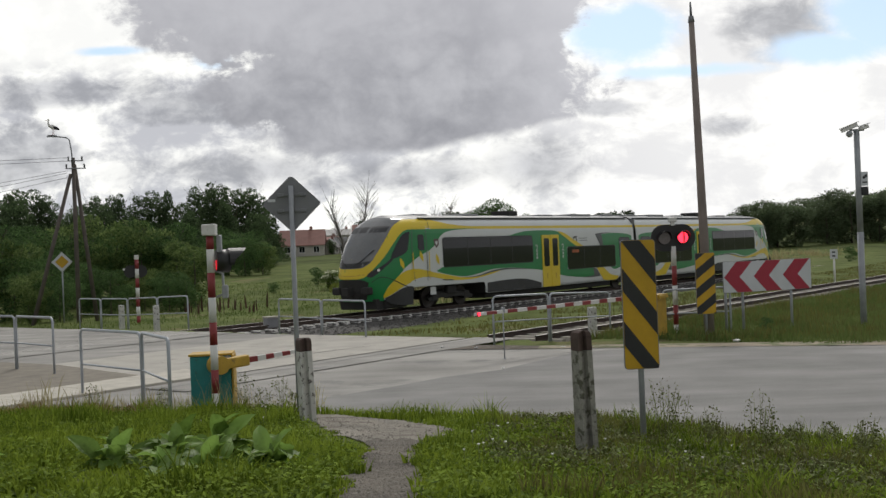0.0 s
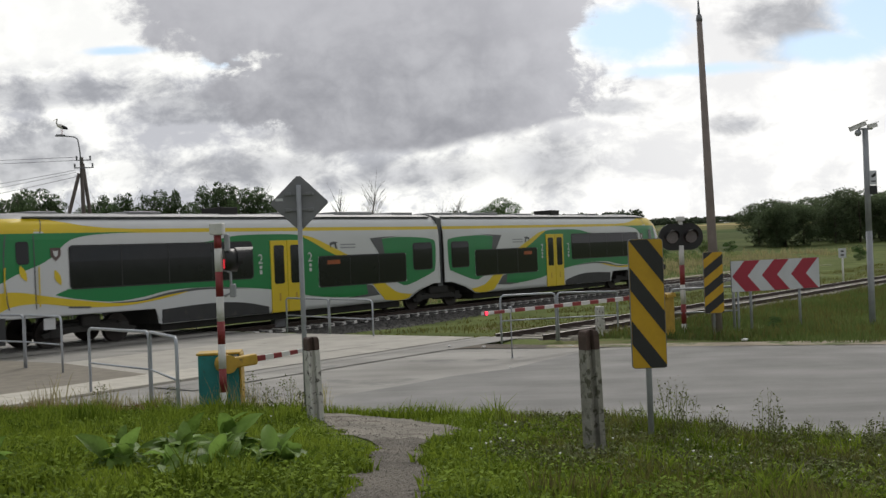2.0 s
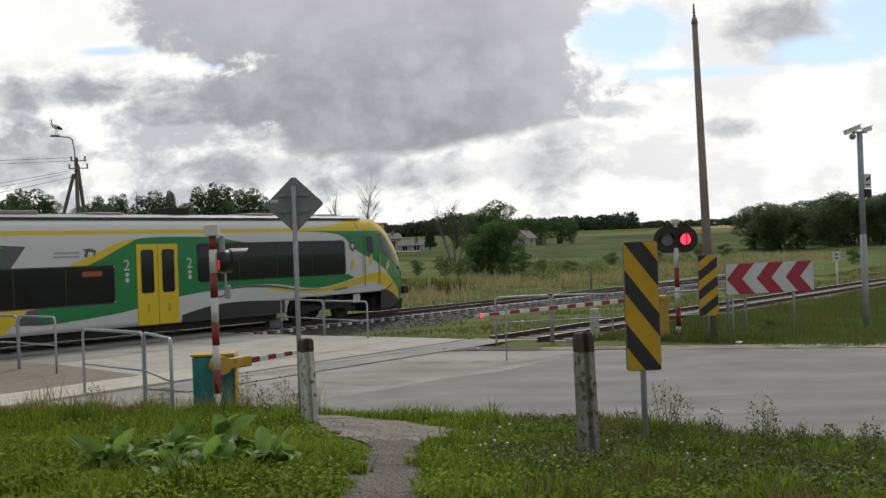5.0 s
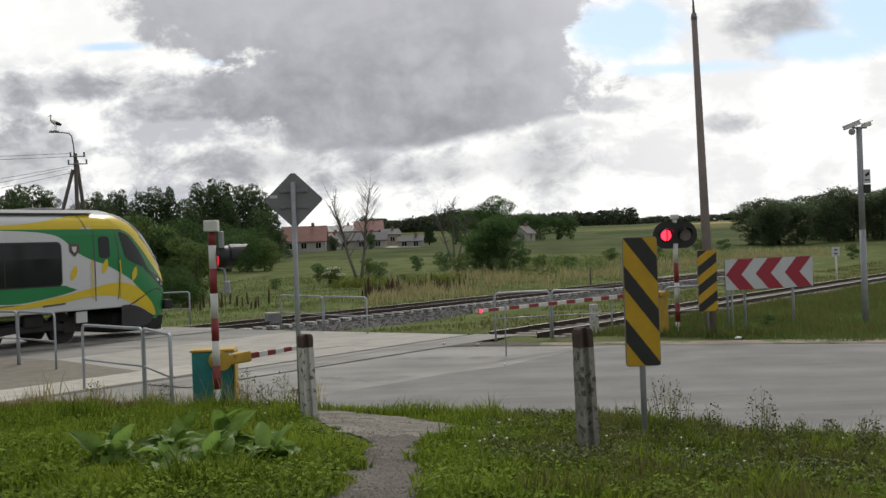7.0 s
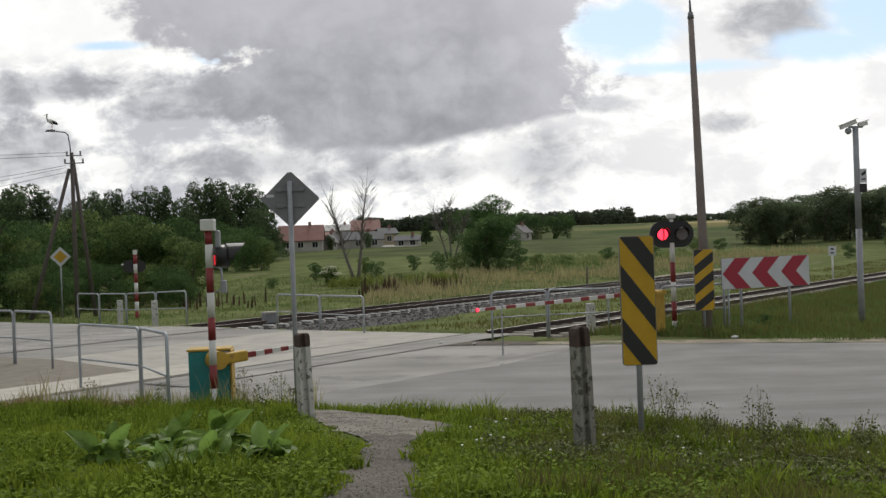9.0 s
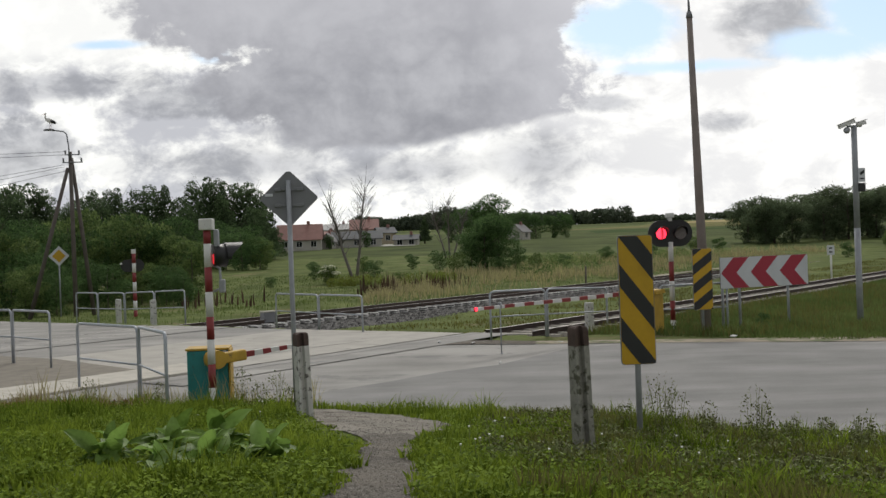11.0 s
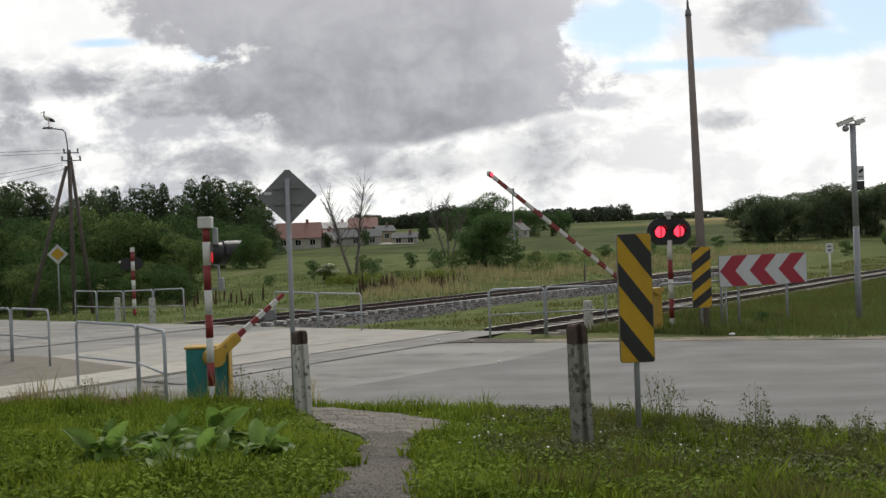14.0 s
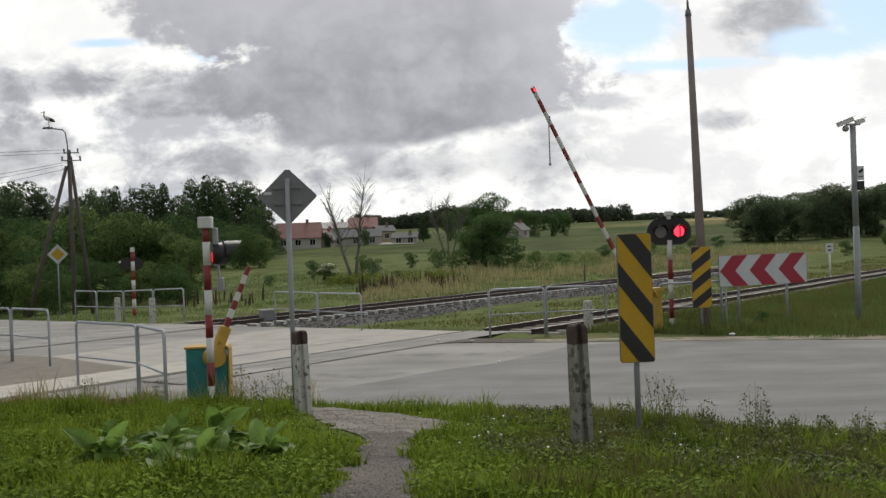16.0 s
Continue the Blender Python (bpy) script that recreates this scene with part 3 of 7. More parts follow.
PATH_ROWS = [(3.0, -0.82, -0.1), (7.1, -0.79, -0.20), (8.6, -0.79, -0.28), (9.5, -0.79, -0.34), (10.2, -0.81, -0.34), (10.9, -0.97, -0.28), (11.6, -1.25, -0.10), (12.3, -1.48, 0.02), (13.0, -1.64, -0.15), (14.0, -1.82, -0.65), (14.6, -1.95, -1.3), (15.3, -2.1, -1.6)]


def path_side(y, k):
    """Edge of the trodden path, ragged."""
    return float(np.interp(y, [p[0] for p in PATH_ROWS], [p[k] for p in PATH_ROWS])) + 0.13 * noise.noise((y * 2.3, k * 5, 0)) + 0.11 * noise.noise((y * 6, k * 5, 3))


PATH_EDGE = [(path_side(y, 1), y) for y in np.arange(3, 15.31, 0.1)] + [(path_side(y, 2), y) for y in np.arange(15.2, 2.99, -0.1)]


def roads():
    p = lambda a, c: along(MAIN, a, c)[:2]
    # carriageway: over the crossing, and off to the right
    near = [(60, edge_y(60))] + [(x, edge_y(x)) for x in (20, 9, 5, 3, 1.7, -1, -3, -6, -9)]
    out = near + [(-9, 19.6), p(-16.8, -9.2), p(-16.8, -2), p(-16.8, 60), p(-7.2, 60), p(-7.2, 2), p(-7.2, -10.2), (0.6, 25.4), (2.2, 24.5), (4, 24.0), (9.3, 22.5), (20, 19.0), (60, 6.0)]
    sheet("road", out, 0.0, M["asphalt"], "worn grey asphalt carriageway crossing the railway", "road", cell=4)
    # lighter concrete slabs beside the siding, darker patch on the near lane
    sheet("crossing_slab", [p(-7.0, -10.0), p(-7.2, -5.0), p(-16.6, -5.0), p(-16.6, -9.4)], 0.006, M["concrete"], "pale worn concrete strip between the tracks", "pavement")
    sheet("asphalt_patch", [(-2.3, 16.1), (-1, 15.5), (1.7, 14.3), (3, 13.0), (5, 11.5), (9, 9.5), (20, 5.6), (60, -8.8), (60, 5.4), (20, 18.2), (9.3, 21.6), (4.91, 23.91), (2.61, 23.07), (0.95, 20.46), (-0.17, 19.61), (-0.96, 18.61), (-2.19, 17.31)], 0.006, M["asphalt_new"], "darker repaired asphalt on the road that leaves the crossing", "road", cell=3)
    sheet("shoulder", [(0.3, 25.9), (2.0, 25.1), (4, 24.6), (9.3, 23.2), (20, 19.8), (60, 7.0), (60, 5.6), (20, 18.6), (9.3, 22.2), (4, 23.8), (2.2, 24.3), (0.6, 25.2)], 0.012, M["sand"], "sandy road shoulder with sparse grass", "ground")
    sheet("broken_edge", [(-0.6, 25.3), (0.0, 25.7), (0.9, 25.75), (2.1, 25.0), (2.0, 24.3), (1.1, 24.6), (0.3, 24.9), (-0.3, 24.9)], 0.016, M["mud"], "broken muddy edge of the asphalt by the siding", "ground")
    # footway joining on the near side, with its edging slabs along the siding
    sheet("footway", [p(-16.3, -9.66), (-9.12, 24.62), (-10.95, 25.87), (-30, 39), p(-48, -9.66)], 0.045, M["paving"], "grey brown paved footway beside the crossing", "pavement")
    bm = B()
    for k in range(18):
        c = along(MAIN, -15.9 - 1.5 * k, -10.42 + 0.01 * noise.noise((k * 3.1, 0, 0)))
        box(bm, (c[0], c[1], 0.0), (1.485, 1.5, 0.10), 0.012, Matrix.Rotation(radians(MAIN_TURN), 4, "Z"))
    tagged(part("kerb", bm, M["kerb"]), "pale concrete edging slabs between footway and siding", "kerb", kind="structure")
    # strips that bring the road up to the rail heads
    for lo, hi in ((-2.2, -0.797), (-0.70, 0.70), (0.797, 2.2)):
        sheet("crossing_strip", [p(-16.6, lo), p(-7.2, lo), p(-7.2, hi), p(-16.6, hi)], 0.017, M["asphalt"], "worn grey road strip level with the rails", "pavement")
    sheet("crossing_strip", [p(-15.2, -11.20), p(-7.1, -11.20), p(-7.1, -9.95), p(-15.2, -9.95)], 0.017, M["concrete"], "pale worn concrete strip along the siding rail", "pavement")
    sheet("crossing_strip", [p(-17.5, -12.6), p(-6.9, -12.6), p(-6.9, -11.30), p(-17.5, -11.30)], 0.017, M["asphalt"], "worn grey road strip level with the rails", "pavement")
    sheet("rail_groove", [p(-17.4, -11.86), p(-12, -11.80), p(-7.0, -11.70), p(-7.0, -11.62), p(-12, -11.70), p(-17.4, -11.78)], 0.022, M["tar"], "dark filled groove beside the siding rail", "road")
    sheet("track_walkway", [p(-5.5, 2.7), p(12, 2.6), p(45, 2.5), p(45, 3.3), p(12, 3.5), p(-5.5, 3.9)], 0, M["sand"], "pale sandy strip beside the main line", "ground", lift=0.035, cell=2)
    # trodden earth path in the verge
    sheet("path", PATH_EDGE, 0, M["dirt"], "trodden earth path through the verge", "path", lift=0.015, cell=0.4)
    low = [(path_side(y, 1) + 0.03, y) for y in np.arange(3, 10.71, 0.1)] + [(-0.78, 11.0), (-0.62, 10.8), (-0.52, 11.1)] + [(path_side(y, 2) - 0.03, y) for y in np.arange(10.7, 2.99, -0.1)]
    sheet("gravel_path", low, 0, M["path_gravel"], "dark brownish gravel on the lower path", "path", lift=0.021, cell=0.4)


def track(name, base, lo, hi, wood, label):
    """Rails, sleepers and ballast along the tracks; a plain crossing where the road runs over."""
    e = thing(name, Matrix.Translation(base) @ pose(0, 0, 0, 0, 0, MAIN_TURN), label, "railway track", kind="structure")
    # rail section
    sec = [(-0.07, -0.16), (0.07, -0.16), (0.07, -0.145), (0.012, -0.125), (0.012, -0.04), (0.036, -0.03), (0.036, 0.0), (-0.036, 0.0), (-0.036, -0.03), (-0.012, -0.04), (-0.012, -0.125), (-0.07, -0.145)]
    for y in (-0.753, 0.753):
        bm = B()
        # the siding's near rail lies under the asphalt of the road
        lo = -6.2 if wood and y < 0 else lo
        a = [bm.verts.new((lo, y + u, v)) for u, v in sec]
        b = [bm.verts.new((hi, y + u, v)) for u, v in sec]
        for k in range(len(sec)):
            f = bm.faces.new((a[k], a[(k + 1) % 12], b[(k + 1) % 12], b[k]))
            f.material_index = 1 if k == 6 else 0
        bmesh.ops.recalc_face_normals(bm, faces=bm.faces[:])
        part("rail", bm, (M["rail"], M["railtop"]), e, "rusty steel rail with a worn bright head")
    return e


def track_bed():
    p = lambda base, a, c, z: along(base, a, c, z)
    for base, lo, hi, half, foot, nm, lb in ((MAIN, -6.9, 330, 1.18, 3.3, "main", "grey crushed stone ballast of the main line"), (SIDE, -6.0, 330, 1.12, 2.0, "siding", "grey stone ballast of the siding overgrown at its edge"), (MAIN, -120, -17.2, 1.18, 3.3, "main", "grey crushed stone ballast of the main line")):
        bm = B()
        n = 40
        rows = []
        for i in range(n + 1):
            a = lo + (hi - lo) * i / n
            rows.append([bm.verts.new(p(base, a, c, z)) for c, z in ((-foot - (1.7 if nm == "main" else 0), -0.46), (-half, -0.235), (0, -0.215), (half, -0.235), (foot, -0.46))])
        for r, s in zip(rows, rows[1:]):
            for k in range(4):
                bm.faces.new((r[k], s[k], s[k + 1], r[k + 1]))
        bmesh.ops.recalc_face_normals(bm, faces=bm.faces[:])
        for f in bm.faces:
            if f.normal.z < 0:
                f.normal_flip()
        tagged(part("ballast_bed", bm, M["ballast"]), lb, "ballast", kind="structure")


def sleepers(e, me, lo, hi, step, limit):
    for i in range(limit):
        x = lo + i * step
        if x > hi:
            break
        ob = new("sleeper", me)
        ob.parent = e
        ob.matrix_basis = pose(x, 0, -0.20)


def sleeper_mesh(name, ln, w, material):
    bm = B()
    prism(bm, [(-w / 2, -0.1), (w / 2, -0.1), (w / 2 - 0.04, 0.07), (-w / 2 + 0.04, 0.07)], -ln / 2, ln / 2)
    me = bpy.data.meshes.new(name)
    bm.to_mesh(me)
    bm.free()
    me.materials.append(material)
    return me


ground()
roads()
track_bed()
main_track = track("main_track", MAIN, -120, 330, False, "rusty main line rails on pale concrete sleepers in grey ballast")
side_track = track("side_track", SIDE, -22, 330, True, "rusty siding rails on weathered sleepers, half sunk in grass")

# ---------------------------------------------------------------- roadside furniture


def at(x, y, turn=0.0, z=None):
    return pose(x, y, gz(x, y) if z is None else z, 0, 0, turn)


def bands(e, r, z0, z1, count, first=0):
    """A round post in alternating bands."""
    for k in range(count):
        a, b = z0 + (z1 - z0) * k / count, z0 + (z1 - z0) * (k + 1) / count
        bm = B()
        cyl(bm, (0, 0, a), (0, 0, b), r, r, 14)
        part("post_band", bm, M["red" if (k + first) % 2 else "white"], e)


def striped_board(e, w, h, z0, bars, slope, back):
    """A board of yellow foil with slanting black bars, in a thin plate with a folded rim."""
    bm = B()
    prism(bm, rounded(w, h, 0.035, 4, 0, z0 + h / 2), -0.012, 0.012)
    part("plate", bm, back, e)
    bm = B()
    prism(bm, rounded(w - 0.012, h - 0.012, 0.032, 4, 0, z0 + h / 2), -0.016, -0.0125)
    part("yellow_face", bm, M["yellow"], e, "yellow reflective foil, slightly dirty")
    for lo, hi in bars:
        # cut the bar by the board's rim
        def line(c):
            return lambda x: z0 + h - c - slope * (x + w / 2)
        f0, f1 = line(lo), line(hi)
        xs = [-w / 2 + 0.008 + (w - 0.016) * k / 24 for k in range(25)]
        top = [(x, min(z0 + h - 0.008, f0(x))) for x in xs]
        bot = [(x, max(z0 + 0.008, f1(x))) for x in xs]
        keep = [(t, b) for t, b in zip(top, bot) if t[1] - b[1] > 0.002]
        if len(keep) < 2:
            continue
        bm = B()
        prism(bm, [t for t, b in keep] + [b for t, b in reversed(keep)], -0.0195, -0.0165)
        part("black_bar", bm, M["black"], e)


def boards():
    e = thing("hazard_board", at(1.87, 10.42, 3, 0.42), "tall yellow board with slanting black bars on a steel post", "traffic sign")
    striped_board(e, 0.345, 1.27, 0.69, [(-0.25, 0.0), (0.265, 0.49), (0.785, 1.02)], 1.33, M["galv_dark"])
    bm = B()
    cyl(bm, (0, 0.045, -0.3), (0, 0.045, 1.75), 0.03)
    part("post", bm, M["galv"], e)
    for z in (0.9, 1.6):
        bm = B()
        box(bm, (0, 0.03, z), (0.12, 0.05, 0.04), 0.006)
        part("clamp", bm, M["galv"], e)
    e = thing("hazard_board", at(6.26, 25.84, 10, 0.05), "smaller yellow and black striped board beside the crossing light", "traffic sign")
    striped_board(e, 0.5, 1.49, 0.5, [(-0.05 + 0.46 * k, 0.19 + 0.46 * k) for k in range(5)], -0.72, M["galv_dark"])
    bm = B()
    cyl(bm, (0, 0.05, -0.3), (0, 0.05, 1.7), 0.035)
    part("post", bm, M["galv"], e)
    # chevron board
    w, h, z0 = 2.63, 0.78, 0.93
    e = thing("chevron_board", at(8.12, 27.0, 19, 0.07), "white board with three red chevrons on steel posts", "traffic sign")
    bm = B()
    prism(bm, rounded(w, h, 0.03, 3, 0, z0 + h / 2), -0.012, 0.012)
    part("plate", bm, M["galv_dark"], e)
    bm = B()
    prism(bm, rounded(w - 0.01, h - 0.01, 0.03, 3, 0, z0 + h / 2), -0.016, -0.0125)
    part("white_face", bm, M["sign_white"], e)
    for x in (-1.29, -0.42, 0.45):
        bm = B()
        zt, zm, zb = z0 + h - 0.006, z0 + h / 2, z0 + 0.006
        prism(bm, [(x, zm), (x + 0.37, zt), (x + 0.82, zt), (x + 0.45, zm), (x + 0.82, zb), (x + 0.37, zb)], -0.0195, -0.0165)
        part("chevron", bm, M["sign_red"], e)
    for x in (-1.23, -0.73, 0.725):
        bm = B()
        cyl(bm, (x, 0.045, -0.3), (x, 0.045, 1.6), 0.035)
        part("post", bm, M["galv"], e)


def diamond_signs():
    e = thing("diamond_sign", at(-2.22, 15.4, 2, 0.05), "grey back of a diamond road sign on a steel post", "traffic sign")
    c, r = 3.06, 0.41
    bm = B()
    prism(bm, [(0, c - r), (0.03, c - r + 0.02), (r, c - 0.02), (r, c + 0.02), (0.03, c + r - 0.02), (-0.03, c + r - 0.02), (-r, c + 0.02), (-r, c - 0.02), (-0.03, c - r + 0.02)], 0, 0.02)
    part("plate", bm, M["galv_dark"], e)
    bm = B()
    cyl(bm, (0, -0.04, -0.3), (0, -0.04, c + 0.26), 0.036)
    part("post", bm, M["galv"], e)
    for z in (c - 0.10, c + 0.13):
        bm = B()
        box(bm, (0, -0.012, z), (0.42, 0.02, 0.035), 0.004)
        for x in (-0.16, 0.16):
            box(bm, (x, -0.026, z), (0.09, 0.02, 0.05), 0.006)
        part("rail_clamp", bm, M["galv_dark"], e)
    bm = B()
    box(bm, (-0.29, -0.004, c + 0.055), (0.11, 0.006, 0.04))
    part("sticker", bm, M["sign_white"], e)
    e = thing("priority_sign", at(-18.0, 49.6, 18, -0.1), "yellow diamond priority sign with a white rim on a post", "traffic sign")
    c = 2.6
    for nm, rr, y, mm in (("white_plate", 0.47, -0.01, "sign_white"), ("yellow_centre", 0.30, -0.026, "yellow")):
        bm = B()
        prism(bm, [(0, c - rr), (rr, c), (0, c + rr), (-rr, c)], y - 0.012, y)
        part(nm, bm, M[mm], e)
    bm = B()
    cyl(bm, (0, 0.04, -0.3), (0, 0.04, c + 0.3), 0.035)
    part("post", bm, M["galv"], e)


def concrete_post(m, h, label, face, cap, width):
    e = thing("concrete_post", m, label, "post", "roadside concrete posts")
    bm = B()
    w = width
    # tapered shaft with a groove down its face
    sec = [(-w, -w), (-0.6 * w, -w), (-0.42 * w, -0.35 * w), (0.1 * w, -0.35 * w), (0.25 * w, -w), (w, -w), (w, w), (-w, w)]
    rows = []
    for z, k in ((-0.4, 1.08), (h * 0.4, 1.02), (h - 0.17, 0.97)):
        rows.append([bm.verts.new((x * k + 0.004 * noise.noise((x * 9, y * 9, z * 5)), y * k, z)) for x, y in sec])
    for a, b in zip(rows, rows[1:]):
        for k in range(8):
            bm.faces.new((a[k], a[(k + 1) % 8], b[(k + 1) % 8], b[k]))
    part("shaft", bm, face, e)
    bm = B()
    rows = []
    for z, k in ((h - 0.17, 0.975), (h - 0.05, 0.97), (h - 0.015, 0.88), (h, 0.66)):
        rows.append([bm.verts.new((x * k + 0.006 * noise.noise((x * 19, y * 19, z * 9)), y * k, z + 0.012 * noise.noise((x * 30, y * 30, 2)))) for x, y in sec])
    for a, b in zip(rows, rows[1:]):
        for k in range(8):
            bm.faces.new((a[k], a[(k + 1) % 8], b[(k + 1) % 8], b[k]))
    bm.faces.new(rows[-1])
    part("cap", bm, cap, e, "dark weathered cap")
    return e


def posts():
    concrete_post(pose(-1.87, 13.7, 0.18, 0, -1.5, 28), 1.11, "whitewashed concrete post with a dark brown top, paint flaking", M["whitewash"], M["posttop"], 0.082)
    concrete_post(pose(1.15, 9.19, 0.52, 0, -1.3, 24), 1.09, "old grey grooved concrete post with a blackened top", M["postgrey"], M["posttop"], 0.068)
    for x, y, h in ((-12.41, 40.22, 0.8), (-10.32, 37.41, 0.85), (3.95, 29.37, 0.72)):
        e = thing("marker_post", pose(x, y, -0.05 if x < 0 else -0.1, 0, 0, 25), "short whitewashed concrete marker post in the grass", "post", "short marker posts")
        bm = B()
        box(bm, (0, 0, h / 2 - 0.1), (0.2, 0.2, h + 0.2), 0.025)
        part("shaft", bm, M["whitewash"], e)


def railing(pts, h, label):
    """Bays of bent tube with a knee rail, end to end."""
    e = thing("railing", Matrix.Translation(pts[0]), label, "railing", "pedestrian railings")
    o = Vector(pts[0])
    for p, q in zip(pts, pts[1:]):
        p, q = Vector(p) - o, Vector(q) - o
        d = (q - p).normalized()
        p, q = p + d * 0.03, q - d * 0.03
        up, rr = Vector((0, 0, h)), 0.09
        bm = B()
        path = [p - Vector((0, 0, 0.25)), p + up * 0.5, p + up - Vector((0, 0, rr)), p + up - Vector((0, 0, 0.03)) + d * 0.03, p + up + d * rr,
                q + up - d * rr, q + up - Vector((0, 0, 0.03)) - d * 0.03, q + up - Vector((0, 0, rr)), q + up * 0.5, q - Vector((0, 0, 0.25))]
        tube(bm, path, 0.026)
        part("hoop", bm, M["railing"], e)
        bm = B()
        cyl(bm, p + up * 0.47, q + up * 0.47, 0.018, n=8)
        part("knee_rail", bm, M["railing"], e)
    return e


def railings():
    lab = "grey painted tubular steel railing beside the crossing"
    railing([(-6.63, 19.0, 0.02), (-5.06, 17.4, 0.02), (-4.06, 15.3, 0.06)], 1.17, lab)
    railing([(-11.6, 25.2, 0.1), (-9.8, 23.95, 0.1), (-8.44, 22.6, 0.1)], 1.14, lab)
    railing([(-14.38, 41.26, -0.1), (-13.15, 40.1, -0.1), (-11.8, 39.0, -0.1), (-10.4, 37.9, -0.05), (-9.02, 36.76, 0)], 1.12, lab)
    railing([(-5.37, 33.45, 0), (-3.77, 31.37, 0), (-2.33, 29.7, 0)], 1.02, lab)
    railing([(1.05, 25.99, 0), (2.49, 26.35, 0), (4.26, 28.03, -0.1)], 1.17, lab)
    railing([(5.45, 27.2, -0.05), (7.1, 26.7, 0.0)], 1.15, lab)


def signal_head(e, x, z, y, lens_name):
    """One lamp of the crossing light: bezel, glowing lens, added cover disc that imitates the unlit state, and visor.
    """
    bm = B()
    for k in range(20):
        a0, a1 = 2 * math.pi * k / 20, 2 * math.pi * (k + 1) / 20
        vs = []
        for r, yy in ((0.165, y), (0.165, y - 0.03), (0.145, y - 0.03), (0.145, y)):
            vs.append(((x + r * math.cos(a0), yy, z + r * math.sin(a0)), (x + r * math.cos(a1), yy, z + r * math.sin(a1))))
        for i in range(3):
            bm.faces.new([bm.verts.new(c) for c in (vs[i][0], vs[i][1], vs[i + 1][1], vs[i + 1][0])])
    part("bezel", bm, M["housing"], e)
    bm = B()
    r = bmesh.ops.create_uvsphere(bm, u_segments=20, v_segments=10, radius=0.142)
    bmesh.ops.transform(bm, matrix=Matrix.Translation((x, y, z)) @ Matrix.Diagonal((1, 0.18, 1, 1)), verts=r["verts"])
    part(lens_name, bm, M["lens_on"], e, "round red warning lens", smooth=True)
    bm = B()
    # visor: upper half of a short tube, open below
    n = 14
    for k in range(n):
        a0, a1 = radians(-10 + 200 * k / n), radians(-10 + 200 * (k + 1) / n)
        d0, d1 = (0.08 + 0.14 * max(0, math.sin(a)) for a in (a0, a1))
        q = [(x + 0.175 * math.cos(a0), y, z + 0.175 * math.sin(a0)), (x + 0.175 * math.cos(a1), y, z + 0.175 * math.sin(a1)), (x + 0.175 * math.cos(a1), y - d1, z + 0.175 * math.sin(a1)), (x + 0.175 * math.cos(a0), y - d0, z + 0.175 * math.sin(a0))]
        bm.faces.new([bm.verts.new(c) for c in q])
        bm.faces.new([bm.verts.new((x + (c[0] - x) * 0.96, c[1], z + (c[2] - z) * 0.96)) for c in q][::-1])
    part("visor", bm, M["housing"], e)
    # added disc, no real lamp part: covers the ever-glowing lens to look unlit
    bm = B()
    cyl(bm, (0, 0.001, 0), (0, -0.001, 0), 0.158, n=20)
    sh = part("shutter", bm, M["lens_off"], e, "grey disc added to hide the lens while its lamp is off")
    sh.matrix_basis = pose(x, y - 0.04, z)
    return sh


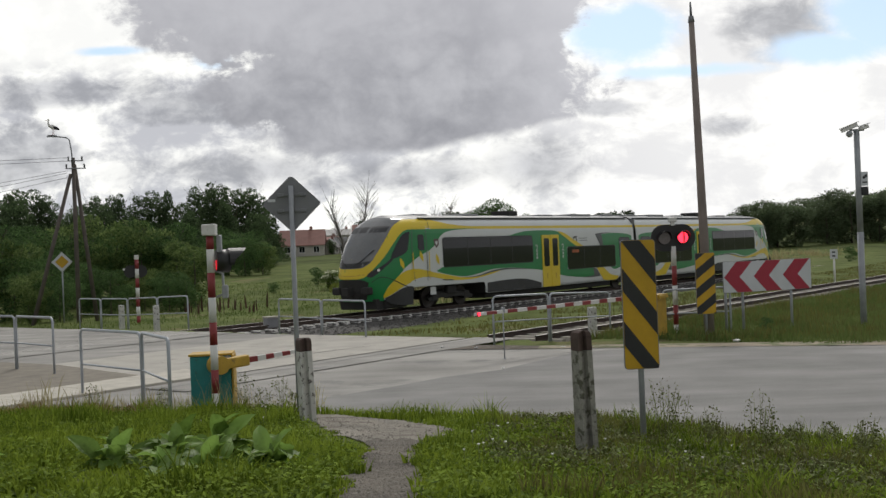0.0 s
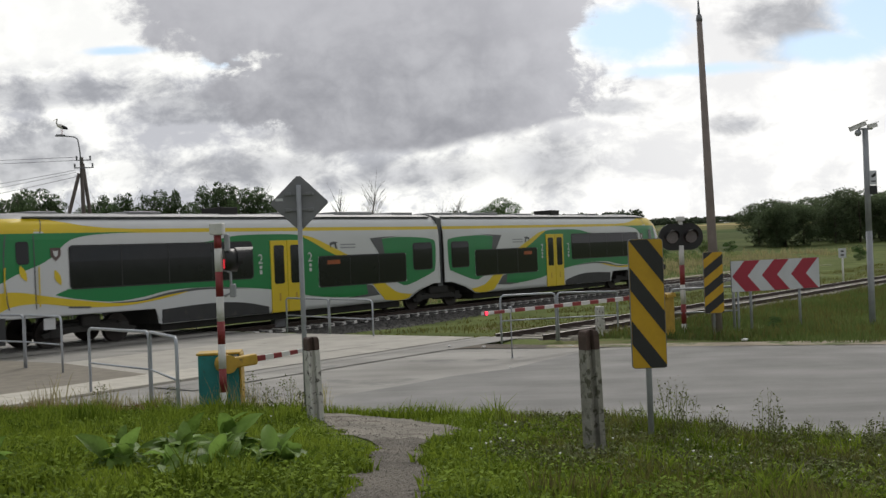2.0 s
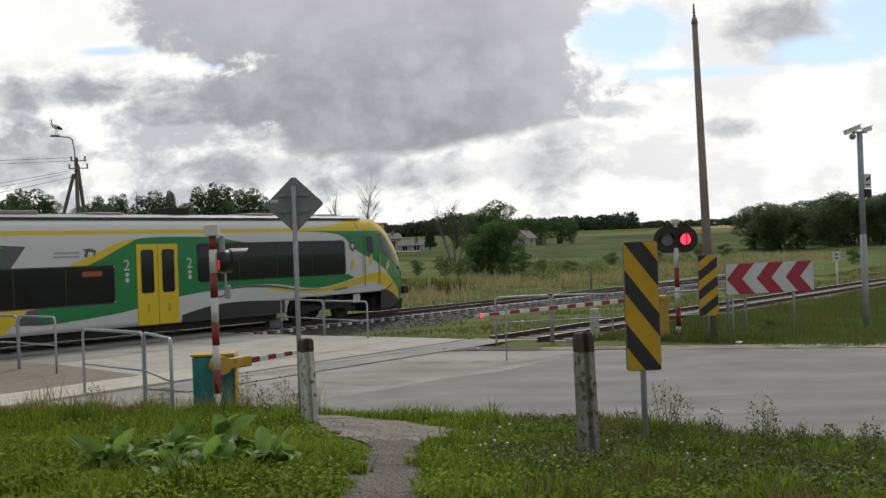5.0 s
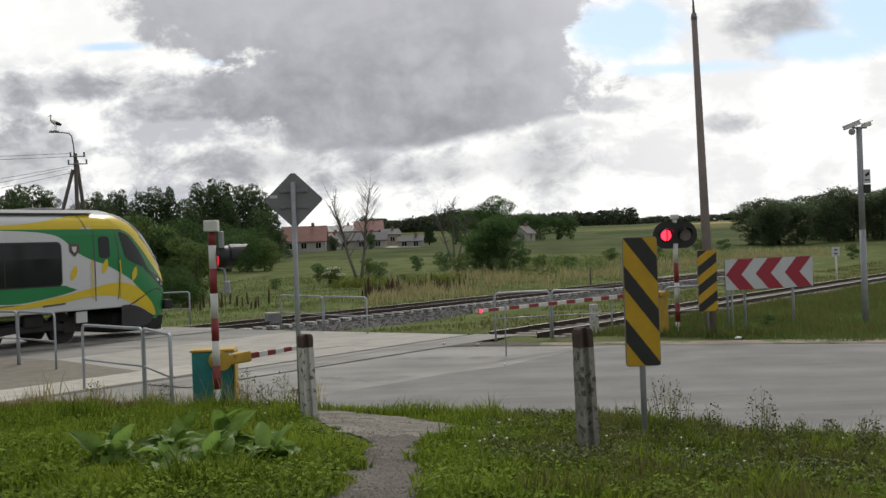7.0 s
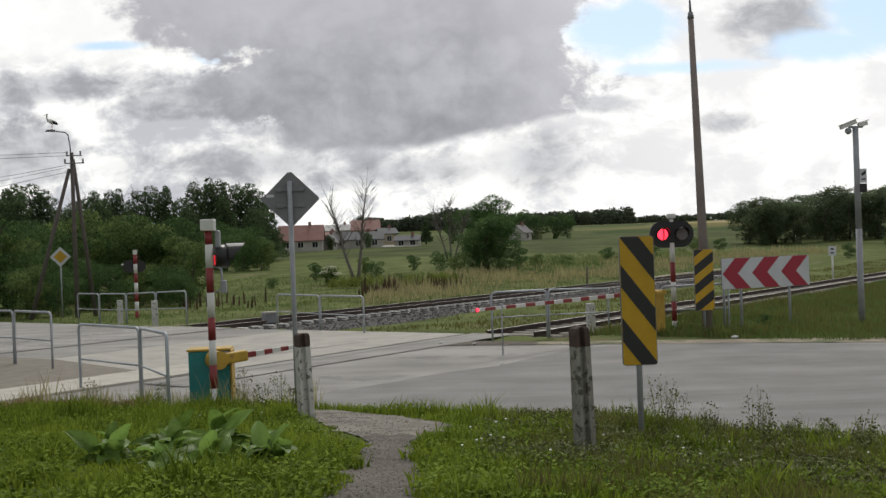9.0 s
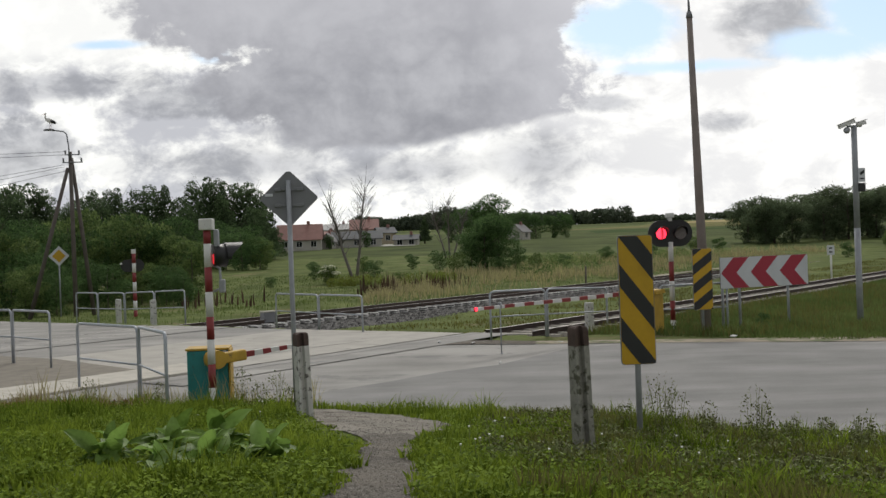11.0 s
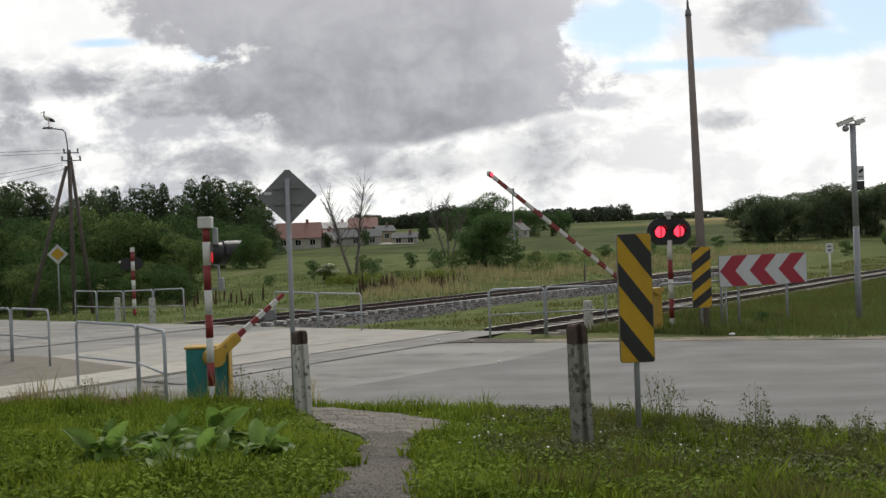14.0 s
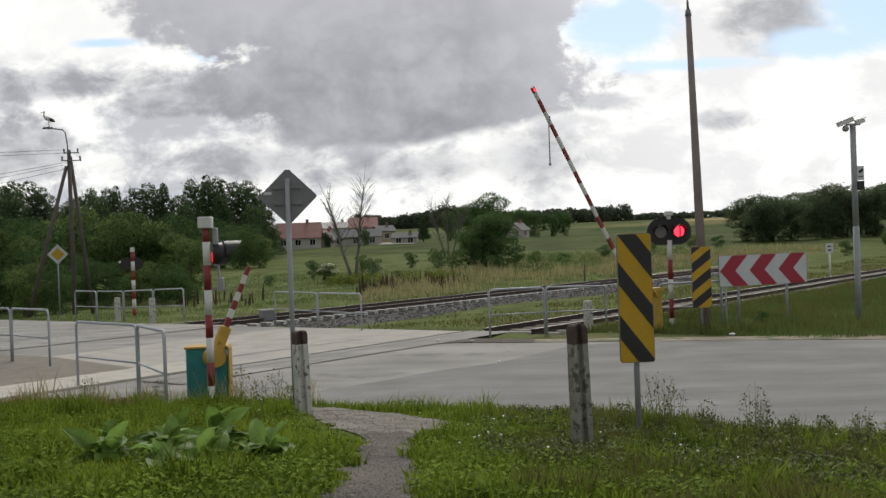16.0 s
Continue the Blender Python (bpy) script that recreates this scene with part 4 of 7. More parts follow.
def lights():
    e = thing("crossing_light", pose(5.79, 27.14, 0.02, 0, 0, 8), "twin red crossing warning light on a red and white post", "warning light")
    bands(e, 0.065, -0.3, 2.2, 5, 0)
    bm = B()
    prism(bm, rounded(1.17, 0.68, 0.335, 8, 0, 2.42), -0.02, 0.03)
    part("back_plate", bm, M["housing"], e)
    bm = B()
    for x in (-0.25, 0.25):
        cyl(bm, (x, 0.03, 2.42), (x, 0.2, 2.42), 0.17, 0.13, 16)
    part("lamp_case", bm, M["housing"], e)
    bm = B()
    box(bm, (0, 0, 2.78), (0.09, 0.09, 0.1))
    part("cap_neck", bm, M["white"], e)
    bm = B()
    box(bm, (0, 0, 2.88), (0.2, 0.16, 0.12), 0.02)
    part("cap_box", bm, M["white"], e)
    sh = [signal_head(e, x, 2.42, -0.03, "lens") for x in (-0.25, 0.25)]
    # far mast beyond the tracks, seen from behind
    f = thing("crossing_light", pose(-13.75, 47.0, -0.15, 0, 0, 20), "red and white post with a dark warning light among bushes", "warning light")
    bands(f, 0.085, -0.3, 2.62, 7, 1)
    bm = B()
    prism(bm, rounded(1.0, 0.55, 0.26, 6, -0.05, 2.1), 0.1, 0.14)
    part("back_plate", bm, M["housing"], f)
    bm = B()
    box(bm, (-0.55, -0.05, 2.2), (0.1, 0.1, 0.08), 0.02)
    part("side_box", bm, M["white"], f)
    bm = B()
    box(bm, (0, 0, 2.72), (0.19, 0.15, 0.2), 0.02)
    part("cap_box", bm, M["white"], f)
    # near mast beside the footway barrier
    g = thing("crossing_light", pose(-3.53, 15.85, 0.08, 0, 0, 0), "red and white mast with a black hooded warning light", "warning light")
    bm = B()
    z = -0.3
    for zz, c in ((0.27, 0), (0.62, 1), (0.99, 0), (1.33, 1), (1.70, 0), (2.07, 1), (2.42, 0), (2.62, 1)):
        seg = B()
        cyl(seg, (0, 0, z), (0, 0, zz), 0.057, 0.057, 16)
        part("mast_band", seg, M["red" if c else "white"], g)
        z = zz
    bm.free()
    bm = B()
    box(bm, (0, 0, 2.71), (0.2, 0.2, 0.17), 0.015)
    part("cap_box", bm, M["white"], g)
    bm = B()
    box(bm, (0.13, 0.05, 2.50), (0.07, 0.12, 0.26), 0.02)
    part("control_box", bm, M["galv"], g)
    bm = B()
    tube(bm, [(0.05, 0.05, 2.1), (0.16, 0.06, 2.05), (0.17, 0.06, 1.75), (0.06, 0.03, 1.7)], 0.02)
    box(bm, (0.19, 0.06, 1.78), (0.09, 0.09, 0.2), 0.02)
    part("bracket", bm, M["galv"], g)
    bm = B()
    # hooded lamp case pointing to the traffic on the crossing road
    cyl(bm, (0.05, 0.07, 2.24), (0.23, 0.17, 2.24), 0.16, 0.178, 18)
    n = 16
    d = Vector((0.88, 0.47, 0))
    s = Vector((-0.47, 0.88, 0))
    o = Vector((0.21, 0.16, 2.24))
    for k in range(n):
        a0, a1 = radians(-20 + 220 * k / n), radians(-20 + 220 * (k + 1) / n)
        l0, l1 = (0.07 + 0.22 * max(0, math.sin(a)) for a in (a0, a1))
        c0, c1 = (o + s * 0.19 * math.cos(a) + Vector((0, 0, 0.19 * math.sin(a))) for a in (a0, a1))
        q = [c0, c1, c1 + d * l1, c0 + d * l0]
        bm.faces.new([bm.verts.new(c) for c in q])
        bm.faces.new([bm.verts.new(o + (c - o) * 0.97) for c in q][::-1])
    part("hooded_lamp", bm, M["housing"], g)
    bm = B()
    box(bm, (0.095, 0.02, 2.185), (0.05, 0.06, 0.15), 0.015)
    part("side_lens", bm, M["lens_dim"], g, "small red side lens")
    return sh


def barrier_arm(ln, root, root_l, flag):
    """An arm along +x from its pivot, in red and white lengths, with its yellow holder."""
    e = new("barrier_arm")
    bm = B()
    box(bm, (root_l / 2 - 0.05, 0, 0), (root_l + 0.1, 0.13, 0.17), 0.03)
    cyl(bm, (0, -0.12, 0), (0, 0.12, 0), 0.14, n=18)
    box(bm, (-0.08, 0.6, 0.0), (0.22, 0.05, 0.1), 0.015)
    cyl(bm, (0, 0.1, 0), (0, 0.62, 0), 0.03, n=8)
    part("arm_holder", bm, M["mast_yellow"], e)
    x, k = root_l, 0
    step = (ln - root_l) / (16 if ln > 3 else 7)
    w = 0.049 if ln > 3 else 0.042
    while x < ln - 0.01:
        bm = B()
        x1 = min(ln, x + step)
        t0, t1 = (1 - 0.35 * (q - root_l) / (ln - root_l) for q in (x, x1))
        prism(bm, [(x, -w * t0), (x1, -w * t1), (x1, w * t1), (x, w * t0)], -0.03, 0.03)
        part("boom_section", bm, M["white" if k % 2 else "red"], e)
        x, k = x1, k + 1
    for q in flag:
        bm = B()
        box(bm, (q, 0, 0.0), (0.13, 0.075, 0.10), 0.02)
        part("lamp_case", bm, M["red"], e)
        bm = B()
        cyl(bm, (q, 0.036, 0), (q, 0.05, 0), 0.04, n=12)
        cyl(bm, (q, -0.036, 0), (q, -0.05, 0), 0.04, n=12)
        part("boom_lamp", bm, M["lens_on"], e, "glowing red boom lamp")
    return e


ROAD_ARM = (4.7, 26.3, 1.0)
ROAD_ARM_TURN = math.degrees(math.atan2(-0.72582, -0.68788))
FOOT_ARM = (-3.52, 16.05, 0.75)


def barriers():
    # road barrier machine, mostly behind the tall board
    e = thing("barrier_machine", pose(4.8, 26.45, 0.0, 0, 0, ROAD_ARM_TURN), "yellow painted barrier machine at the roadside", "barrier machine")
    bm = B()
    box(bm, (0.0, 0.36, 0.42), (0.5, 0.42, 1.1), 0.04)
    part("cabinet", bm, M["mast_yellow"], e)
    bm = B()
    prism(bm, [(-0.29, 0.97), (0.29, 0.97), (0.24, 1.07), (-0.24, 1.07)], 0.12, 0.6)
    part("lid", bm, M["mast_yellow"], e)
    arm = barrier_arm(6.06, None, 0.7, (5.98,))
    arm.name = "road_barrier"
    arm.matrix_basis = Matrix.Translation(ROAD_ARM) @ pose(0, 0, 0, 0, 0, ROAD_ARM_TURN)
    tagged(arm, "long red and white barrier boom with a glowing tip lamp", "barrier")
    bm = B()
    cyl(bm, (0, 0, 0.02), (0, 0, -0.98), 0.014, n=8)
    cyl(bm, (0, 0, -0.98), (0, 0, -1.03), 0.03, 0.03, 10)
    box(bm, (0, 0, 0.03), (0.05, 0.08, 0.12), 0.01)
    strut = part("prop_leg", bm, M["galv"], arm, "hanging steel prop leg")
    strut.matrix_basis = pose(5.17, 0, 0)
    # footway barrier with its teal cabinet
    e = thing("barrier_machine", pose(-3.62, 16.32, 0.0, 0, 0, 6), "teal metal barrier cabinet with a yellow lid in the grass", "barrier machine")
    bm = B()
    box(bm, (-0.06, 0.08, 0.38), (0.62, 0.44, 1.0), 0.025)
    part("cabinet", bm, M["teal"], e)
    bm = B()
    box(bm, (-0.06, 0.08, 0.895), (0.66, 0.48, 0.035), 0.01)
    box(bm, (0.27, 0.08, 0.40), (0.03, 0.46, 0.96), 0.008)
    part("yellow_trim", bm, M["mast_yellow"], e, "yellow lid and corner strip")
    bm = B()
    cyl(bm, (0.2, -0.2, 0.80), (0.2, -0.05, 0.80), 0.07, n=14)
    part("axle", bm, M["galv"], e)
    arm2 = barrier_arm(1.48, None, 0.5, ())
    arm2.name = "footway_barrier"
    arm2.matrix_basis = Matrix.Translation(FOOT_ARM) @ pose(0, 0, 0, 0, 0, 35)
    tagged(arm2, "short red and white footway barrier in a yellow holder", "barrier")
    return arm, strut, arm2


def poles():
    e = thing("concrete_pole", pose(6.42, 26.28, 0, 0, -1.1, 0), "tall tapering brown grey concrete pole leaning slightly", "pole")
    bm = B()
    cyl(bm, (0, 0, -0.5), (0, 0, 7.75), 0.135, 0.07, 16)
    part("shaft", bm, M["pole_concrete"], e)
    bm = B()
    cyl(bm, (0, 0, 7.75), (0, 0, 7.9), 0.085, 0.06, 12)
    cyl(bm, (0, 0, 7.9), (0, 0, 8.25), 0.035, 0.02, 8)
    part("top_pin", bm, M["galv_dark"], e)
    e = thing("camera_pole", pose(10.57, 27.13, 0.0, 0, 0, 0), "grey steel pole with two surveillance cameras", "pole")
    bm = B()
    cyl(bm, (0, 0, -0.3), (0, 0, 2.4), 0.08, 0.08, 14)
    cyl(bm, (0, 0, 2.4), (0, 0, 5.0), 0.077, 0.072, 14)
    part("shaft", bm, M["galv"], e)
    for cx, tilt, ln in ((-0.20, 20, 0.44), (0.17, 14, 0.24)):
        bm = B()
        rot = Matrix.Rotation(radians(-tilt), 4, "Y")
        box(bm, (cx, -0.05, 5.06), (ln, 0.12, 0.10), 0.02, rot)
        box(bm, (cx, -0.05, 5.125), (ln + 0.05, 0.15, 0.018), 0.004, rot)
        part("camera_housing", bm, M["white"], e, "pale weatherproof camera housing")
    bm = B()
    box(bm, (0, -0.03, 5.0), (0.36, 0.08, 0.05), 0.01)
    r = bmesh.ops.create_uvsphere(bm, u_segments=12, v_segments=8, radius=0.085)
    bmesh.ops.transform(bm, matrix=Matrix.Translation((-0.2, -0.05, 4.9)), verts=r["verts"])
    part("bracket", bm, M["galv"], e)
    bm = B()
    box(bm, (0.13, -0.06, 3.75), (0.18, 0.05, 0.36), 0.01)
    part("warning_plate", bm, M["sign_white"], e)
    bm = B()
    box(bm, (0.13, -0.06, 3.44), (0.18, 0.055, 0.22), 0.01)
    prism(bm, [(0.07, 3.80), (0.19, 3.88), (0.19, 3.80), (0.10, 3.74)], -0.092, -0.087)
    box(bm, (0.13, -0.09, 3.66), (0.12, 0.006, 0.03))
    part("dark_plate", bm, M["black"], e)
    # wooden power pole with props, lamp arm and wires
    e = thing("power_pole", pose(-17.12, 49.1, -0.2, 0, 0, 8), "dark wooden power pole with two props and a lamp arm", "utility pole")
    bm = B()
    cyl(bm, (0, 0, -0.4), (0, 0, 7.5), 0.115, 0.085, 12)
    part("shaft", bm, M["pole_wood"], e)
    for q in ((-2.0, -0.4), (0.72, 0.6)):
        bm = B()
        cyl(bm, (q[0], q[1], -0.3), (q[0] * 0.06, q[1] * 0.06, 7.2 if q[0] > 0 else 6.75), 0.10, 0.08, 10)
        part("prop", bm, M["pole_wood"], e)
    for z, l in ((7.0, 0.45), (7.35, 0.35)):
        bm = B()
        box(bm, (0.12, -0.1, z), (2 * l, 0.05, 0.05), 0.01)
        for x in (-l + 0.16, l + 0.06):
            cyl(bm, (x, -0.1, z + 0.03), (x, -0.1, z + 0.2), 0.035, 0.045, 8)
        part("crossarm", bm, M["galv_dark"], e)
    bm = B()
    tube(bm, [(0, -0.15, 7.2), (-0.03, -0.15, 7.8), (-0.10, -0.15, 8.30), (-0.22, -0.15, 8.42), (-0.5, -0.15, 8.46), (-0.75, -0.15, 8.49)], 0.03)
    part("lamp_arm", bm, M["galv_dark"], e)
    bm = B()
    prism(bm, [(-1.10, 8.47), (-0.70, 8.46), (-0.66, 8.54), (-1.02, 8.56)], -0.24, -0.06)
    part("lamp_head", bm, M["galv_dark"], e)
    for z, dx, dz in ((7.5, -0.2, 0.0), (7.35, -0.2, -0.05), (6.9, -0.25, -1.6), (6.8, -0.25, -2.2), (6.6, -0.2, -2.6)):
        bm = B()
        far = Vector((-26, -4 if dz > -1 else 14, z + dz + 0.35))
        p0 = Vector((dx, -0.1, z))
        tube(bm, [p0.lerp(far, k / 10) - Vector((0, 0, 4 * 0.35 * (k / 10) * (1 - k / 10))) for k in range(11)], 0.009, 5)
        part("wire", bm, M["cable"], e)
    # distance marker beside the line
    e = thing("distance_marker", pose(20.3, 55.8, -0.2, 0, 0, -20), "small white marker plate on a thin post by the track", "trackside sign")
    bm = B()
    cyl(bm, (0, 0, -0.3), (0, 0, 1.5), 0.05)
    part("post", bm, M["white"], e)
    bm = B()
    prism(bm, rounded(0.38, 0.5, 0.02, 2, 0, 1.55), -0.08, -0.06)
    part("plate", bm, M["sign_white"], e)
    for z in (1.65, 1.45):
        bm = B()
        box(bm, (0, -0.083, z), (0.16, 0.004, 0.08))
        part("bar", bm, M["black"], e)
    e = thing("relay_box", pose(-6.17, 36.66, -0.05, 0, 0, 35), "grey concrete cable box beside the rails", "box")
    bm = B()
    box(bm, (0, 0, 0.14), (0.42, 0.34, 0.36), 0.02)
    part("body", bm, M["galv_dark"], e)
    bm = B()
    box(bm, (0, 0, 0.33), (0.47, 0.38, 0.05), 0.015)
    part("lid", bm, M["kerb"], e)


def stork():
    """A stork on the street lamp."""
    e = thing("stork", pose(-17.93, 48.83, 8.36, 0, 0, 0) @ Matrix.Scale(0.72, 4), "white stork with black wing tips standing on the lamp", "bird")
    bm = B()
    r = bmesh.ops.create_uvsphere(bm, u_segments=14, v_segments=10, radius=0.17)
    bmesh.ops.transform(bm, matrix=pose(0.05, 0, 0.50, 0, 22, 0) @ Matrix.Diagonal((1.75, 0.75, 0.85, 1)), verts=r["verts"])
    part("body", bm, M["feather"], e, smooth=True)
    bm = B()
    r = bmesh.ops.create_uvsphere(bm, u_segments=12, v_segments=8, radius=0.14)
    bmesh.ops.transform(bm, matrix=pose(0.22, 0, 0.44, 0, 25, 0) @ Matrix.Diagonal((1.9, 1.0, 0.75, 1)), verts=r["verts"])
    part("wing", bm, M["blackfeather"], e, "black flight feathers", smooth=True)
    bm = B()
    tube(bm, [(-0.15, 0, 0.56), (-0.25, 0, 0.72), (-0.24, 0, 0.88), (-0.22, 0, 0.95)], [0.09, 0.055, 0.04, 0.05], 8)
    nk = part("neck", bm, M["feather"], e)
    bm = B()
    r = bmesh.ops.create_uvsphere(bm, u_segments=10, v_segments=8, radius=0.065)
    bmesh.ops.transform(bm, matrix=Matrix.Translation((-0.23, 0, 0.97)), verts=r["verts"])
    part("crown", bm, M["feather"], e, smooth=True)
    bm = B()
    cyl(bm, (-0.27, 0, 0.96), (-0.50, 0, 0.90), 0.022, 0.004, 8)
    part("beak", bm, M["beak"], e)
    for x in (0.0, 0.08):
        bm = B()
        tube(bm, [(x, 0.03, 0.42), (x + 0.02, 0.03, 0.22), (x, 0.03, 0.0)], 0.012, 6)
        box(bm, (x - 0.03, 0.03, 0.008), (0.12, 0.05, 0.012))
        part("leg", bm, M["beak"], e)


boards()
diamond_signs()
posts()
railings()
LENS_COVERS = lights()
ROAD_BOOM, PROP, FOOT_BOOM = barriers()
poles()
stork()

# ---------------------------------------------------------------- the train
# A car in its own space: x from the coupling to the nose, y to the side, z over the rails.
TAPER, CAP = 17.8, 3.0
NOSE = [(0.35, 20.74), (0.55, 20.84), (0.8, 20.92), (1.4, 20.97), (1.8, 20.89), (2.2, 20.74), (2.6, 20.52), (3.0, 20.22), (3.3, 19.9), (3.6, 19.42), (3.82, 18.9), (3.95, 18.5)]
HALF = [(0.3, 1.39), (0.9, 1.42), (2.4, 1.42), (3.05, 1.39), (3.3, 1.34), (3.5, 1.24), (3.64, 1.06), (3.74, 0.8), (3.80, 0.45), (3.82, 0.0)]


def lerp_of(table, v):
    return float(np.interp(v, [p[0] for p in table], [p[1] for p in table]))


def skin(a, z, out=0.0):
    """Point of the car's skin: a runs along the side and round the nose to its middle."""
    w = lerp_of(HALF, z) + out
    if a <= TAPER:
        return Vector((a, w, z))
    q = min(1.0, (a - TAPER) / CAP) * math.pi / 2
    tip = lerp_of(NOSE, z) + out
    return Vector((TAPER + (tip - TAPER) * math.sin(q), w * max(0.0, math.cos(q)) ** 0.66, z))


def unroll(u, z):
    """The a of a point seen at u from the side."""
    if u <= TAPER:
        return u
    return TAPER + CAP * 2 / math.pi * math.asin(min(1.0, (u - TAPER) / (lerp_of(NOSE, z) - TAPER)))


def car_bottom(u):
    return lerp_of([(0, 1.02), (0.6, 1.0), (1.46, 0.78), (2.2, 0.46), (13.8, 0.42), (14.0, 0.90), (18.9, 0.92), (19.3, 0.62), (20.2, 0.50), (21.2, 0.62)], u)


def car_shell(parent, name):
    cols = [0.14, 0.35, 0.6, 1.0, 1.46, 1.8, 2.2] + list(np.arange(3, 13.6, 0.75)) + [13.8, 14.0, 15, 16, 17, 17.8] + list(TAPER + CAP * np.linspace(0.05, 1.0, 22))
    zs = [0, 0.3, 0.65, 1.0, 1.25, 1.5, 1.75, 2.0, 2.3, 2.6, 2.9, 3.05, 3.18, 3.3, 3.4, 3.5, 3.57, 3.64, 3.69, 3.74, 3.77, 3.80, 3.815, 3.82]
    bm = B()
    grids = []
    for side in (1, -1):
        g = []
        for a in cols:
            row = []
            for k, z in enumerate(zs):
                zb = car_bottom(min(a, 21.2) if a <= TAPER else skin(a, 0.8).x)
                zz = zb + (1.1 - zb) * k / 4 if k < 4 else max(z, 1.1)
                p = skin(a, zz)
                row.append(bm.verts.new((p.x, p.y * side, p.z)))
            g.append(row)
        grids.append(g)
        for i in range(len(cols) - 1):
            for k in range(len(zs) - 1):
                q = (g[i][k], g[i][k + 1], g[i + 1][k + 1], g[i + 1][k])
                f = bm.faces.new(q if side > 0 else q[::-1])
                f.smooth = True
                f.material_index = 1 if zs[k] >= 3.57 else 0
    # end wall and floor
    end = [v for v in grids[0][0]] + [v for v in grids[1][0]][::-1]
    bm.faces.new(end).material_index = 2
    for i in range(len(cols) - 1):
        a, b = grids[0][i][0], grids[0][i + 1][0]
        c, d = grids[1][i + 1][0], grids[1][i][0]
        bm.faces.new((a, b, c, d)).material_index = 2
    bmesh.ops.remove_doubles(bm, verts=bm.verts[:], dist=0.001)
    bmesh.ops.recalc_face_normals(bm, faces=bm.faces[:])
    return part(name, bm, (M["t_white"], M["t_roof"], M["t_dark"]), parent, "white car body with green and yellow waves and grey roof")


def smooth_line(pts, n=6):
    """A rounded line through points."""
    P = [Vector(p) for p in pts]
    out = []
    for i in range(len(P) - 1):
        a, b, c, d = P[max(i - 1, 0)], P[i], P[i + 1], P[min(i + 2, len(P) - 1)]
        for k in range(n):
            t = k / n
            q = 0.5 * ((2 * b) + (c - a) * t + (2 * a - 5 * b + 4 * c - d) * t * t + (3 * b - a - 3 * c + d) * t ** 3)
            out.append((q.x, q.y))
    return out + [tuple(P[-1])]


def skin_patch(name, outline, out, material, parent, label="", rolled=False, sides=(1, -1), deep=0.0, cut=0.22):
    """A panel that lies on the skin, out metres proud of it; outline in u, z."""
    for side in sides:
        bm = B()
        pts = []
        for p in outline:
            p = tuple(p) if rolled else (unroll(*p), p[1])
            if not pts or (abs(p[0] - pts[-1][0]) + abs(p[1] - pts[-1][1]) > 0.002 and abs(p[0] - pts[0][0]) + abs(p[1] - pts[0][1]) > 0.002):
                pts.append(p)
        vs = [bm.verts.new((a, 0, z)) for a, z in pts]
        face = bm.faces.new(vs)
        face.normal_update()
        bmesh.ops.triangulate(bm, faces=[face], ngon_method="EAR_CLIP")
        hi = max(a for a, z in pts)
        lo = min(a for a, z in pts)
        if hi > TAPER:
            k = max(lo, TAPER) + cut
            while k < hi:
                bmesh.ops.bisect_plane(bm, geom=bm.verts[:] + bm.edges[:] + bm.faces[:], plane_co=(k, 0, 0), plane_no=(1, 0, 0))
                k += cut
        z0, z1 = min(z for a, z in pts), max(z for a, z in pts)
        for z in (0.55, 0.68, 0.8, 0.9, 1.1, 1.4, 1.8, 2.2, 2.4, 2.6, 3.05, 3.18, 3.3, 3.4, 3.5, 3.57, 3.64):
            if z0 < z < z1 and (z > 2.9 or z in (0.9, 2.4) or hi > TAPER):
                bmesh.ops.bisect_plane(bm, geom=bm.verts[:] + bm.edges[:] + bm.faces[:], plane_co=(0, 0, z), plane_no=(0, 0, 1))
        for v in bm.verts:
            p = skin(v.co.x, v.co.z, out)
            v.co = (p.x, p.y * side, p.z)
        bmesh.ops.recalc_face_normals(bm, faces=bm.faces[:])
        for f in bm.faces:
            if f.normal.y * side + f.normal.x < 0:
                f.normal_flip()
        part(name, bm, material, parent, label, smooth=hi > TAPER)


def rect(u0, u1, z0, z1, r=0.1):
    return rounded(u1 - u0, z1 - z0, r, 4, (u0 + u1) / 2, (z0 + z1) / 2)


def class_number(parent, u, side):
    """The figure 2 that marks second class beside the doors."""
    cu = bpy.data.curves.new("class_number", "FONT")
    cu.body, cu.size, cu.align_x, cu.extrude = "2", 0.46, "CENTER", 0.003
    tmp = new("class_number", cu)
    me = bpy.data.meshes.new_from_object(tmp.evaluated_get(bpy.context.evaluated_depsgraph_get()))
    bpy.data.objects.remove(tmp)
    me.materials.clear()
    me.materials.append(M["t_white"])
    ob = new("class_number", me)
    ob.parent = parent
    ob.matrix_basis = pose(u, side * 1.438, 2.10, 0, 0, 180 if side > 0 else 0) @ pose(0, 0, 0, 90, 0, 0)


